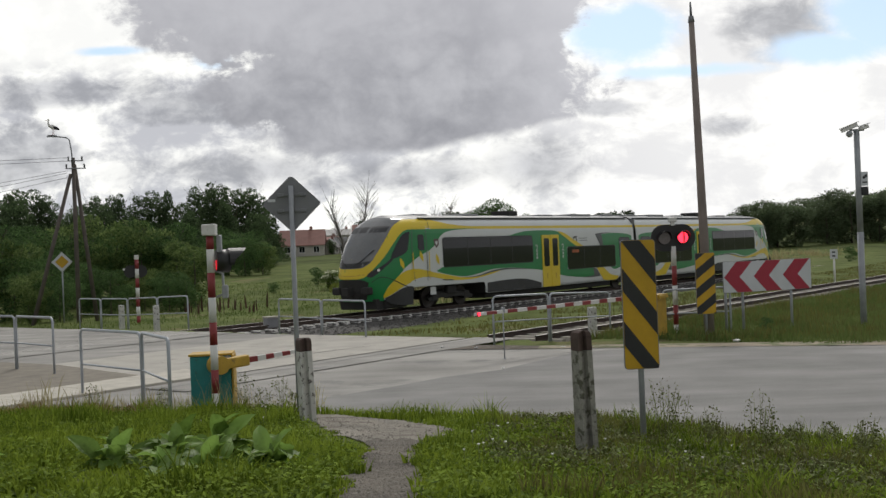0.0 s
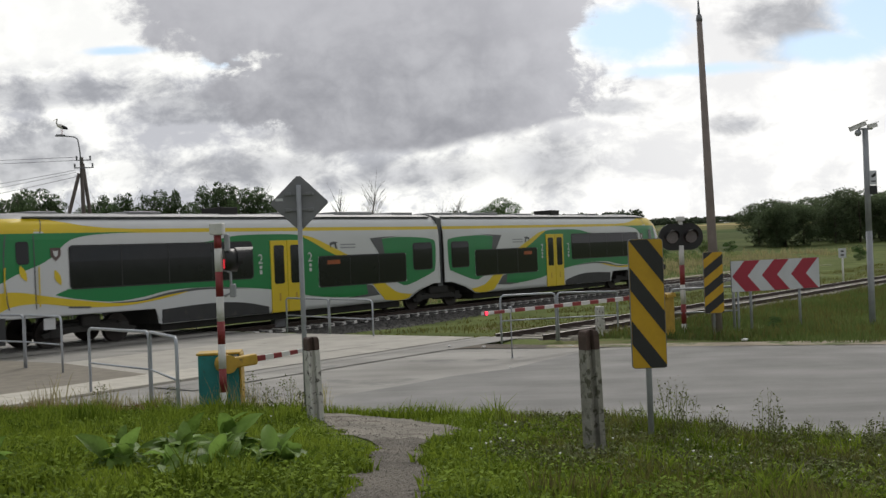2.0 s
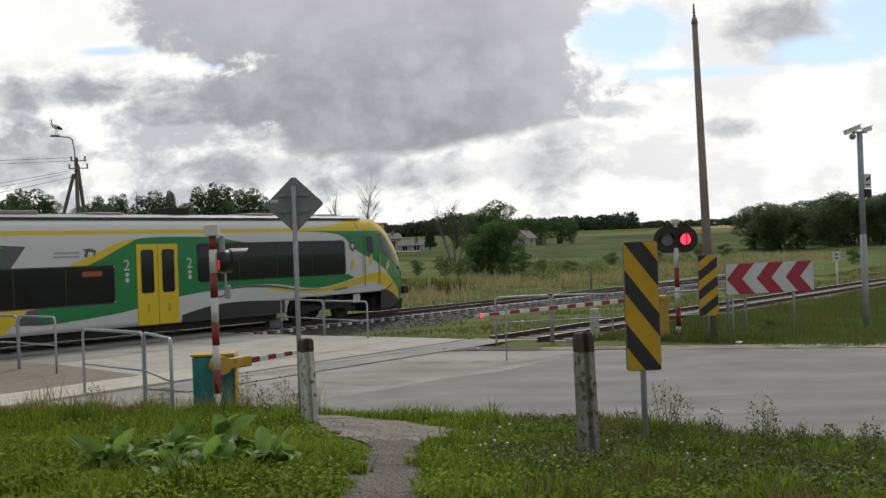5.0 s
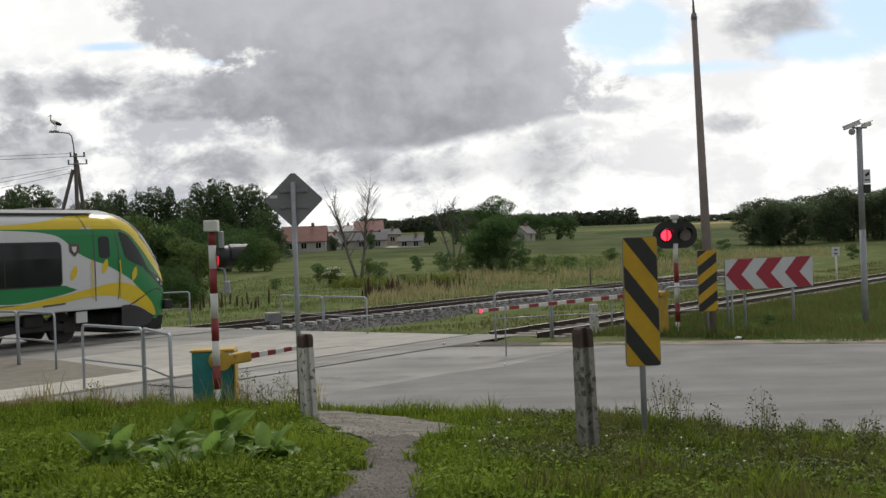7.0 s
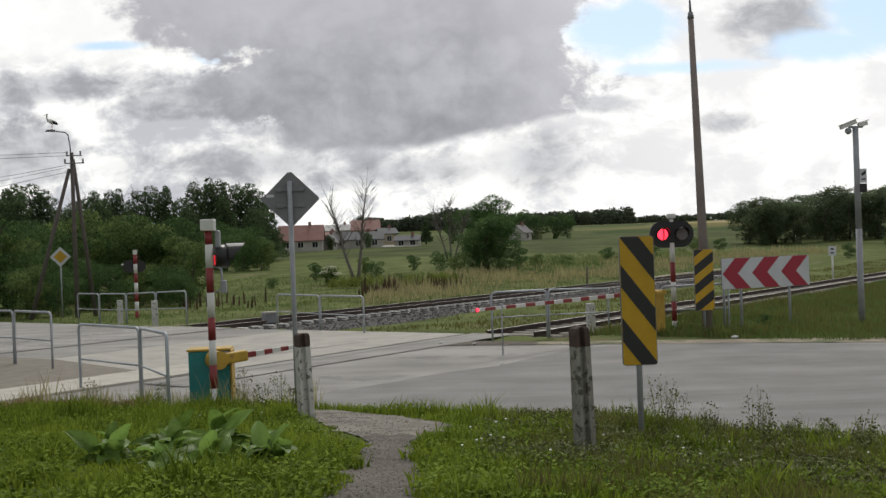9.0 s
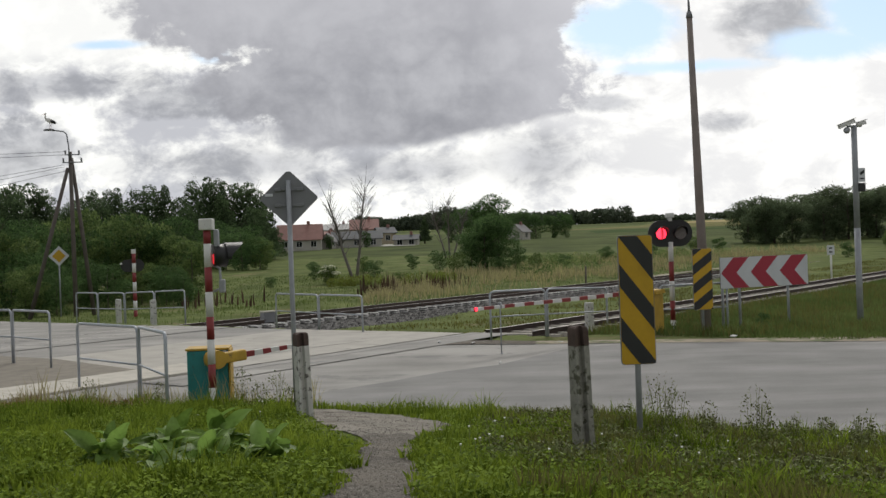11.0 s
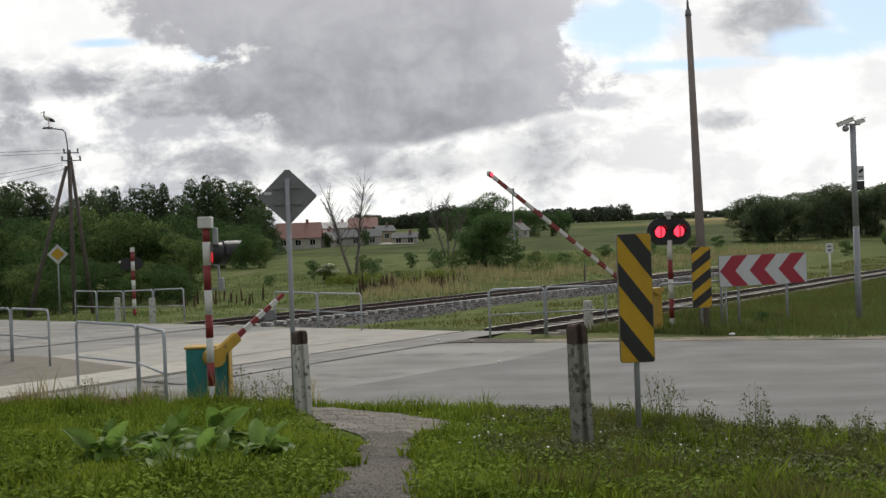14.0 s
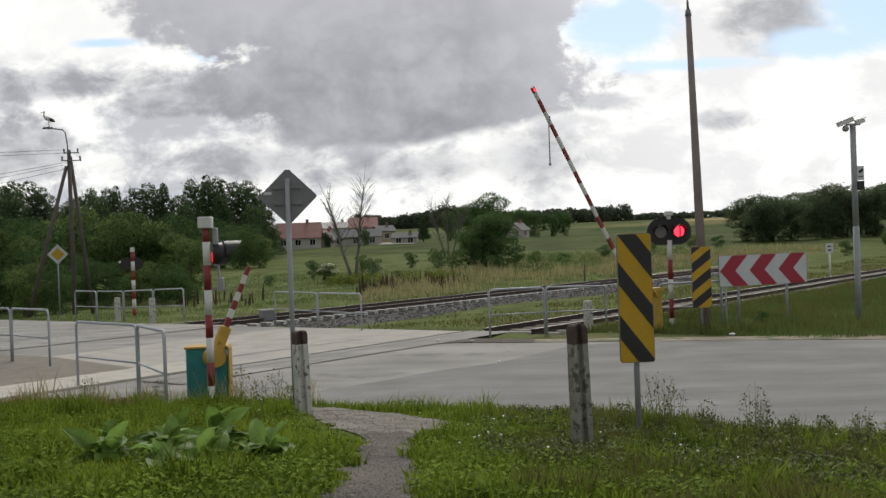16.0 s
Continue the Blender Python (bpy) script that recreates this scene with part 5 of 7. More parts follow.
def car(parent, front):
    b = car_shell(parent, "car_body")
    end = TAPER + CAP
    Y, G, W, K = M["t_yellow"], M["t_green"], M["t_white"], M["t_grey"]
    # livery, from the bottom layer up
    skin_patch("yellow_stripe", [(0.15, 3.16), (15.2, 3.19), (15.2, 3.31), (0.15, 3.28)], 0.004, Y, b)
    skin_patch("yellow_brow", [(14.6, 3.2), (end, 3.2), (end, 3.62), (17.7, 3.62), (17.2, 3.58), (16.8, 3.51), (16.3, 3.42), (15.6, 3.35), (14.6, 3.305)], 0.005, Y, b, rolled=True)
    skin_patch("green_cab_field", smooth_line([(14.0, 3.215), (15.4, 3.18), (16.32, 3.11), (16.86, 2.95), (17.39, 2.52), (18.11, 2.16), (18.62, 1.74), (18.72, 1.62)]) + [(TAPER + 0.36 * CAP, 1.40), (TAPER + 0.50 * CAP, 0.98), (TAPER + 0.57 * CAP, 0.47), (end, 0.47), (end, 3.2)], 0.006, G, b, rolled=True)
    skin_patch("green_wave", smooth_line([(17.3, 1.50), (16.67, 1.36), (15.5, 1.21), (14.5, 1.27), (13.5, 1.42), (12.45, 1.45), (11.3, 1.41), (9.4, 1.24), (8.0, 1.0), (7.05, 0.86), (5.6, 0.75), (3.9, 0.76)])
               + [(4.55, 1.16), (7.05, 1.19), (7.05, 2.25), (6.0, 2.26)] + smooth_line([(6.0, 2.26), (6.6, 2.5), (7.11, 2.78), (7.77, 3.0), (8.5, 3.07), (10.07, 3.07), (10.9, 3.03), (11.83, 2.89), (12.4, 2.84)]) + [(10.1, 2.80), (10.1, 1.64), (16.9, 1.64)], 0.006, G, b)
    skin_patch("grey_wave", smooth_line([(15.6, 1.18), (14.5, 1.20), (13.5, 1.36), (12.45, 1.44), (11.3, 1.40), (10.2, 1.31)]) + smooth_line([(10.2, 1.31), (11.3, 1.36), (12.45, 1.37), (13.5, 1.25), (14.5, 1.11), (15.6, 1.10)]), 0.008, K, b)
    top = smooth_line([(12.8, 1.36), (13.5, 1.29), (14.5, 1.16), (15.5, 1.17), (16.84, 1.36), (17.54, 1.48), (18.24, 1.61), (18.72, 1.64), (19.15, 1.57), (19.50, 1.40), (19.98, 1.00), (20.20, 0.64)])
    low = smooth_line([(20.16, 0.57), (19.85, 0.70), (19.45, 0.90), (19.01, 1.07), (18.54, 1.25), (17.84, 1.29), (17.04, 1.19), (16.42, 1.10), (15.02, 1.07), (13.8, 1.18), (12.8, 1.34)])
    skin_patch("yellow_swoosh", top + low, 0.010, Y, b)
    skin_patch("nose_skirt", smooth_line([(18.75, 0.96), (19.05, 0.97), (19.45, 0.87), (19.85, 0.68), (20.12, 0.57)]) + [(20.05, 0.46), (19.85, 0.34), (19.4, 0.26), (18.75, 0.24)], 0.013, M["t_skirt"], b, "dark grey skirt under the cab")
    skin_patch("skirt_seam", smooth_line([(TAPER + 0.70 * CAP, 1.22), (TAPER + 0.62 * CAP, 1.36), (TAPER + 0.55 * CAP, 1.40), (TAPER + 0.45 * CAP, 1.31), (TAPER + 0.32 * CAP, 1.08), (TAPER + 0.26 * CAP, 0.97)])
               + smooth_line([(TAPER + 0.27 * CAP, 0.96), (TAPER + 0.33 * CAP, 1.05), (TAPER + 0.45 * CAP, 1.28), (TAPER + 0.55 * CAP, 1.37), (TAPER + 0.62 * CAP, 1.33), (TAPER + 0.70 * CAP, 1.19)]), 0.016, M["t_skirt"], b, rolled=True)
    skin_patch("yellow_bend", smooth_line([(7.8, 3.04), (7.2, 2.92), (6.4, 2.62), (5.45, 2.25)]) + smooth_line([(6.05, 2.25), (6.6, 2.46), (7.2, 2.74), (7.8, 3.0)]), 0.009, Y, b)
    skin_patch("green_panel", smooth_line([(3.7, 2.82), (2.9, 2.88), (2.19, 2.88), (1.2, 2.84), (0.63, 2.77), (0.40, 2.6), (0.46, 1.62), (0.69, 1.44), (1.4, 1.22), (2.07, 1.05), (2.45, 1.02)]) + [(2.9, 1.19), (2.25, 1.19), (2.25, 2.25), (3.55, 2.25)], 0.006, G, b)
    skin_patch("grey_wedge", [(4.28, 2.86), (3.6, 2.90), (2.6, 2.93), (3.62, 2.84), (3.50, 2.27), (3.80, 2.27)], 0.008, K, b)
    skin_patch("grey_tip", [(4.6, 1.16), (4.25, 1.12), (3.85, 0.74), (4.7, 0.70), (5.6, 0.73), (4.5, 0.80)], 0.009, K, b)
    skin_patch("yellow_hook", smooth_line([(4.25, 1.16), (3.63, 1.18), (2.98, 0.84), (2.5, 0.72), (1.95, 0.66)]) + smooth_line([(2.15, 0.52), (2.6, 0.47), (3.1, 0.48), (3.56, 0.53)]), 0.009, Y, b)
    skin_patch("grey_skirt", smooth_line([(9.42, 0.66), (10.4, 0.85), (11.36, 0.93), (12.48, 0.92), (13.76, 0.86)]) + [(13.76, 0.44), (9.42, 0.44)], 0.007, M["t_skirt"], b)
    # windows, flush dark bands in rubber frames
    for u0, u1, z0, z1 in ((10.1, 16.8, 1.66, 2.82), (2.3, 7.0, 1.20, 2.24), (0.66, 1.80, 1.61, 2.61)):
        skin_patch("window_frame", rect(u0 - 0.04, u1 + 0.04, z0 - 0.04, z1 + 0.04, 0.13), 0.012, M["black"], b)
        skin_patch("side_window", rect(u0, u1, z0, z1, 0.1), 0.018, M["glass"], b, "dark tinted window band")
        n = max(1, round((u1 - u0) / 1.7))
        for k in range(1, n):
            u = u0 + (u1 - u0) * k / n
            skin_patch("window_joint", [(u - 0.015, z0 + 0.02), (u + 0.015, z0 + 0.02), (u + 0.015, z1 - 0.02), (u - 0.015, z1 - 0.02)], 0.021, M["black"], b)
        if u1 > 5 and u0 < 5:
            skin_patch("display", rect(5.95, 6.6, 1.97, 2.12, 0.02), 0.021, M["t_led"], b, "amber destination display")
    # double door
    for u0, u1 in ((7.80, 8.54), (8.56, 9.30)):
        for side in (1, -1):
            bm = B()
            box(bm, ((u0 + u1) / 2, side * 1.425, 1.65), (u1 - u0, 0.05, 2.42), 0.015)
            d = part("door_leaf", bm, Y, b, "yellow sliding door leaf")
            bm = B()
            prism(bm, rounded(0.46, 1.3, 0.08, 4, (u0 + u1) / 2, 2.05), side * 1.449, side * 1.456)
            part("door_window", bm, M["glass"], d)
            bm = B()
            prism(bm, rounded(0.08, 0.26, 0.02, 3, (u0 + u1) / 2, 0.95), side * 1.449, side * 1.453)
            part("door_mark", bm, M["mast_yellow"], d)
    for u in (9.75, 7.45):
        for z, h in ((1.98, 0.11), (1.82, 0.13)):
            skin_patch("pictogram_bar", rect(u - 0.06, u + 0.06, z - h / 2, z + h / 2, 0.03), 0.022, W, b)
        for side in (1, -1):
            class_number(b, u, side)
    # cab: door, small window, crest plate, side glass
    skin_patch("roof_joint", [(17.50, 3.62), (17.53, 3.62), (17.68, 3.2), (17.65, 3.2)], 0.014, K, b)
    skin_patch("cab_door_seam", [(17.86, 1.15), (17.89, 1.15), (17.89, 3.16), (17.86, 3.16)], 0.014, K, b)
    skin_patch("cab_door_seam", [(18.62, 1.15), (18.65, 1.15), (18.65, 3.16), (18.62, 3.16)], 0.014, K, b)
    skin_patch("handrail", [(17.76, 1.2), (17.80, 1.2), (17.80, 2.3), (17.76, 2.3)], 0.05, Y, b)
    skin_patch("handrail", [(18.70, 1.2), (18.74, 1.2), (18.74, 2.3), (18.70, 2.3)], 0.05, Y, b)
    skin_patch("cab_window", rect(18.03, 18.40, 2.37, 2.99, 0.09), 0.016, M["glass"], b)
    skin_patch("crest_plate", [(17.08, 2.80), (17.40, 2.80), (17.40, 2.58), (17.24, 2.43), (17.08, 2.58)], 0.016, M["t_crest"], b, "small grey brown crest plate")
    skin_patch("crest_mark", [(17.16, 2.73), (17.22, 2.70), (17.24, 2.75), (17.26, 2.70), (17.32, 2.73), (17.30, 2.60), (17.24, 2.54), (17.18, 2.60)], 0.020, W, b)
    for u, z in ((17.2, 1.95), (18.22, 2.1), (19.3, 1.85)):
        skin_patch("leaf_mark", smooth_line([(u - 0.1, z - 0.2), (u - 0.09, z + 0.05), (u + 0.08, z + 0.24), (u + 0.09, z - 0.02), (u - 0.1, z - 0.2)], 4)[:-1], 0.013, Y, b)
    skin_patch("emblem", [(6.45, 2.72), (6.25, 2.78), (6.0, 2.75), (6.1, 2.70), (6.05, 2.52), (6.15, 2.52), (6.2, 2.68), (6.35, 2.66), (6.4, 2.52)], 0.012, K, b)
    for z in (2.68, 2.57):
        skin_patch("lettering_bar", [(5.9, z), (5.1, z), (5.1, z - 0.045), (5.9, z - 0.045)], 0.012, M["galv"], b)
    skin_patch("number_bar", [(16.9, 1.16), (16.2, 1.12), (16.2, 1.07), (16.9, 1.11)], 0.016, K, b)
    q = lambda f: TAPER + CAP * f
    skin_patch("cab_side_glass", smooth_line([(q(0.30), 3.13), (q(0.36), 3.04), (q(0.41), 2.82), (q(0.45), 2.45), (q(0.47), 2.14), (q(0.46), 2.06), (q(0.35), 2.18), (q(0.29), 2.32), (q(0.27), 2.5), (q(0.275), 3.08)]), 0.016, M["glass"], b, rolled=True)
    # nose: yellow surround, windscreen, chin, headlights, coupler
    skin_patch("nose_surround", smooth_line([(q(0.26), 3.2), (q(0.33), 3.19), (q(0.41), 3.04), (q(0.48), 2.63), (q(0.56), 2.15), (q(0.68), 1.70), (q(0.78), 1.44), (q(0.88), 1.35), (q(1.0), 1.34)]) + [(end, 3.7), (q(0.26), 3.6)], 0.012, Y, b, rolled=True)
    skin_patch("windscreen", smooth_line([(q(0.43), 3.66), (q(0.47), 3.57), (q(0.57), 3.38), (q(0.60), 3.0), (q(0.635), 2.59), (q(0.71), 2.05), (q(0.78), 1.86), (q(0.86), 1.76), (q(1.0), 1.74)]) + [(end, 3.72)], 0.020, M["t_screen_sky"], b, "large dark raked windscreen with grey sky reflection put into its colour", rolled=True)
    skin_patch("screen_base", smooth_line([(q(0.73), 2.02), (q(0.79), 1.88), (q(0.87), 1.79), (q(1.0), 1.77)]) + [(end, 1.95)], 0.024, M["black"], b, rolled=True)
    skin_patch("destination_panel", [(q(0.62), 3.36), (end, 3.36), (end, 3.12), (q(0.64), 3.12)], 0.024, M["t_skirt"], b, "dark display panel at the top of the windscreen", rolled=True)
    skin_patch("chin_groove", [(q(0.80), 1.52), (end, 1.47), (end, 1.44), (q(0.80), 1.49)], 0.016, M["mast_yellow"], b, rolled=True)
    skin_patch("headlight", smooth_line([(q(0.46), 2.12), (q(0.52), 1.93), (q(0.60), 1.77), (q(0.71), 1.62), (q(0.77), 1.45)]) + smooth_line([(q(0.74), 1.41), (q(0.68), 1.41), (q(0.59), 1.60), (q(0.50), 1.84), (q(0.44), 2.04)]), 0.018, M["glass"], b, "dark swept headlight cluster", rolled=True)
    skin_patch("lamp", rounded(0.12, 0.10, 0.04, 3, q(0.61), 1.66), 0.024, M["lamp_lit"], b, "lit white headlamp", rolled=True)
    skin_patch("coupler_bay", smooth_line([(q(0.74), 1.20), (q(0.84), 1.31), (q(1.0), 1.33)]) + [(end, 0.52), (q(0.80), 0.54)], 0.014, M["t_dark"], b, rolled=True)
    bm = B()
    box(bm, (20.90, 0, 0.85), (0.7, 0.36, 0.34), 0.04)
    box(bm, (20.80, 0.75, 0.88), (0.3, 0.4, 0.3), 0.06)
    box(bm, (20.80, -0.75, 0.88), (0.3, 0.4, 0.3), 0.06)
    part("coupler", bm, M["t_dark"], b)
    for side in (1, -1):
        bm = B()
        p0 = skin(q(0.70), 2.25, 0.03)
        tube(bm, [(skin(q(0.98), 1.78, 0.03).x, side * 0.08, 1.78), (skin(q(0.86), 2.05, 0.05).x, side * skin(q(0.86), 2.05).y, 2.05), (p0.x, side * p0.y, 2.45)], 0.018, 5)
        part("wiper", bm, M["black"], b)
    # roof: long low ducts and boxes
    for u, l, w, h in ((17.0, 0.9, 0.9, 0.03), (13.6, 1.2, 1.1, 0.04), (10.2, 0.75, 1.0, 0.20), (7.4, 1.2, 1.1, 0.03), (4.2, 2.0, 1.2, 0.06), (1.3, 1.2, 1.1, 0.05)):
        bm = B()
        box(bm, (u, 0, 3.80 + h / 2), (l, w, h + 0.06), 0.03)
        part("roof_unit", bm, M["t_roof"] if h < 0.1 else M["t_dark"], b)
    for side in (1, -1):
        bm = B()
        box(bm, (9.2, side * 1.10, 3.66), (17.6, 0.10, 0.045), 0.012)
        part("roof_rail", bm, M["t_grey"], b)
    # running gear
    bm = B()
    box(bm, (8.0, 0, 0.52), (11.2, 2.3, 0.66), 0.05)
    box(bm, (19.4, 0, 0.45), (1.4, 2.1, 0.6), 0.1)
    prism(bm, [(19.7, 0.55), (20.55, 0.55), (20.45, 0.14), (19.8, 0.14)], -0.95, 0.95)
    part("underframe", bm, M["t_dark"], b)
    bm = B()
    for side in (1, -1):
        prism(bm, [(14.5, 0.42), (15.2, 0.58), (16.9, 0.58), (17.6, 0.42), (17.5, 0.30), (16.7, 0.40), (15.4, 0.40), (14.6, 0.30)], side * 1.02, side * 1.16)
        for u in (14.95, 17.15):
            box(bm, (u, side * 1.10, 0.45), (0.36, 0.16, 0.34), 0.04)
        box(bm, (16.05, side * 1.12, 0.70), (0.6, 0.22, 0.34), 0.05)
    box(bm, (16.05, 0, 0.55), (2.0, 2.0, 0.22), 0.04)
    part("bogie_frame", bm, M["t_dark"], b)
    for side in (1, -1):
        bm = B()
        prism(bm, [(13.55, 0.9), (13.95, 0.9), (13.85, 0.45), (13.62, 0.45)], side * 1.36, side * 1.40)
        part("skirt_end", bm, M["t_white"], b)
        bm = B()
        box(bm, (17.45, side * 1.34, 0.72), (0.36, 0.03, 0.32), 0.01)
        part("access_plate", bm, M["t_white"], b)
    return b


def wheelset(parent, x):
    bm = B()
    for side in (1, -1):
        cyl(bm, (0, side * 0.70, 0), (0, side * 0.82, 0), 0.42, 0.42, 24)
        cyl(bm, (0, side * 0.68, 0), (0, side * 0.70, 0), 0.445, 0.445, 24)
        cyl(bm, (0, side * 0.82, 0), (0, side * 0.86, 0), 0.12, 0.12, 8)
    cyl(bm, (0, -0.7, 0), (0, 0.7, 0), 0.08, 0.08, 8)
    o = part("wheelset", bm, M["t_wheel"], parent, "dark steel wheels on an axle")
    o.matrix_basis = pose(x, 0, 0.42)
    return o


def build_train():
    t = thing("train", Matrix.Translation(MAIN), "white, green and yellow two-car diesel railcar", "train")
    a = car(t, True)
    b = car(t, False)
    b.matrix_basis = pose(0, 0, 0, 0, 0, 180)
    # corrugated passage between the cars
    for k in range(6):
        bm = B()
        prism(bm, rounded(0.056, 2.75, 0.02, 2, -0.14 + 0.056 * k, 2.25), -1.31, 1.31)
        part("bellows_fold", bm, M["t_grey"], t)
    bm = B()
    for side in (1, -1):
        prism(bm, [(-1.6, 0.42), (-0.8, 0.60), (0.8, 0.60), (1.6, 0.42), (1.5, 0.30), (0.8, 0.40), (-0.8, 0.40), (-1.5, 0.30)], side * 1.02, side * 1.16)
        for u in (-1.25, 1.25):
            box(bm, (u, side * 1.10, 0.45), (0.36, 0.16, 0.34), 0.04)
        box(bm, (0, side * 1.14, 0.74), (1.2, 0.16, 0.3), 0.05)
    box(bm, (0, 0, 0.6), (2.2, 2.0, 0.3), 0.04)
    part("middle_bogie", bm, M["t_dark"], t)
    wheels = [wheelset(t, x) for x in (-17.15, -14.95, -1.25, 1.25, 14.95, 17.15)]
    return t, wheels


TRAIN, WHEELS = build_train()

# ---------------------------------------------------------------- vegetation
RNG = np.random.default_rng(11)


def leaf_mesh(name, lobes, count, size, material, flat=0.0, lift=0.0):
    """Many small leaf blades filling lobes (x, y, z, rx, ry, rz), thicker towards their rims."""
    vol = np.array([l[3] * l[4] * l[5] for l in lobes]) ** 0.7
    pick = RNG.choice(len(lobes), count, p=vol / vol.sum())
    d = RNG.normal(size=(count, 3))
    d /= np.linalg.norm(d, axis=1)[:, None]
    r = RNG.uniform(0.5, 1.0, count) ** 0.5 * (1 + 0.10 * RNG.normal(size=count))
    L = np.array(lobes)[pick]
    c = L[:, :3] + d * r[:, None] * L[:, 3:]
    c[:, 2] = np.maximum(c[:, 2], lift)
    u = RNG.normal(size=(count, 3))
    u[:, 2] *= 1 - flat
    u /= np.linalg.norm(u, axis=1)[:, None]
    v = np.cross(u, RNG.normal(size=(count, 3)))
    v /= np.linalg.norm(v, axis=1)[:, None]
    s = size * RNG.uniform(0.6, 1.4, count)[:, None]
    a, b = u * s, v * s * 0.55
    co = np.stack([c - a, c + b * 0.9 - a * 0.1, c + a, c - b * 0.9 - a * 0.1], 1).reshape(-1, 3)
    me = bpy.data.meshes.new(name)
    me.from_pydata(co.tolist(), [], [(4 * i, 4 * i + 1, 4 * i + 2, 4 * i + 3) for i in range(count)])
    me.materials.append(material)
    return me


def limbs(bm, base, top, r, count, spread, seed, lo=0.35):
    """A tapered trunk with forked limbs."""
    rnd = random.Random(seed)
    base, top = Vector(base), Vector(top)
    pts = [base.lerp(top, k / 5) + Vector((rnd.uniform(-1, 1), rnd.uniform(-1, 1), 0)) * r * (0.6 if 0 < k < 5 else 0) for k in range(6)]
    tube(bm, pts, [r * (1 - 0.15 * k) for k in range(6)], 7)
    for i in range(count):
        t = lo + (0.95 - lo) * i / max(1, count - 1)
        p = base.lerp(top, t)
        a = rnd.uniform(0, 6.28)
        q = p + Vector((math.cos(a), math.sin(a), rnd.uniform(0.7, 1.4))) * spread * (1.15 - 0.6 * t)
        m = p.lerp(q, 0.5) + Vector((rnd.uniform(-1, 1), rnd.uniform(-1, 1), -0.4)) * spread * 0.12
        tube(bm, [p, m, q], [r * 0.45 * (1.1 - t), r * 0.3 * (1.1 - t), r * 0.08], 5)
        for j in range(2):
            w = m.lerp(q, 0.3 + 0.4 * j)
            a2 = a + rnd.uniform(-1.2, 1.2)
            tube(bm, [w, w + Vector((math.cos(a2), math.sin(a2), rnd.uniform(0.6, 1.5))) * spread * 0.45], [r * 0.16, r * 0.04], 4)


def tree_kind(name, h, lobes, count, size, material, seed, label, trunk_r=0.14):
    e = thing(name, pose(0, 0, -50), label, "tree" if name == "tree" else "shrub")
    bm = B()
    limbs(bm, (0, 0, -0.4), (0.1 * h * 0.1, 0, h * 0.85), trunk_r, 7, h * 0.28, seed)
    part("trunk", bm, M["bark"], e)
    ob = new("crown", leaf_mesh("crown", lobes, count, size, material))
    ob.parent = e
    return e


def lobed(h, w, n, seed, low=0.12):
    rnd = random.Random(seed)
    out = []
    for k in range(n):
        t = low + (0.92 - low) * k / (n - 1)
        ww = w * (0.35 + 0.75 * math.sin(math.pi * min(1, 0.25 + 0.75 * (1 - t))))
        a = rnd.uniform(0, 6.28)
        out.append((math.cos(a) * ww * 0.55, math.sin(a) * ww * 0.55, h * t, ww * rnd.uniform(0.42, 0.62), ww * rnd.uniform(0.42, 0.62), h * rnd.uniform(0.10, 0.16)))
    return out


def spired(h, w, n, seed):
    """Lobes of a tall crown that narrows to an uneven point."""
    rnd = random.Random(seed)
    out = []
    for k in range(n):
        t = 0.1 + 0.86 * k / (n - 1)
        ww = w * (0.30 + 0.72 * (1 - t) ** 0.6)
        a = k * 2.4 + rnd.uniform(-0.5, 0.5)
        out.append((math.cos(a) * ww * 0.5, math.sin(a) * ww * 0.5, h * t, ww * rnd.uniform(0.38, 0.6), ww * rnd.uniform(0.38, 0.6), h * rnd.uniform(0.05, 0.09)))
    return out


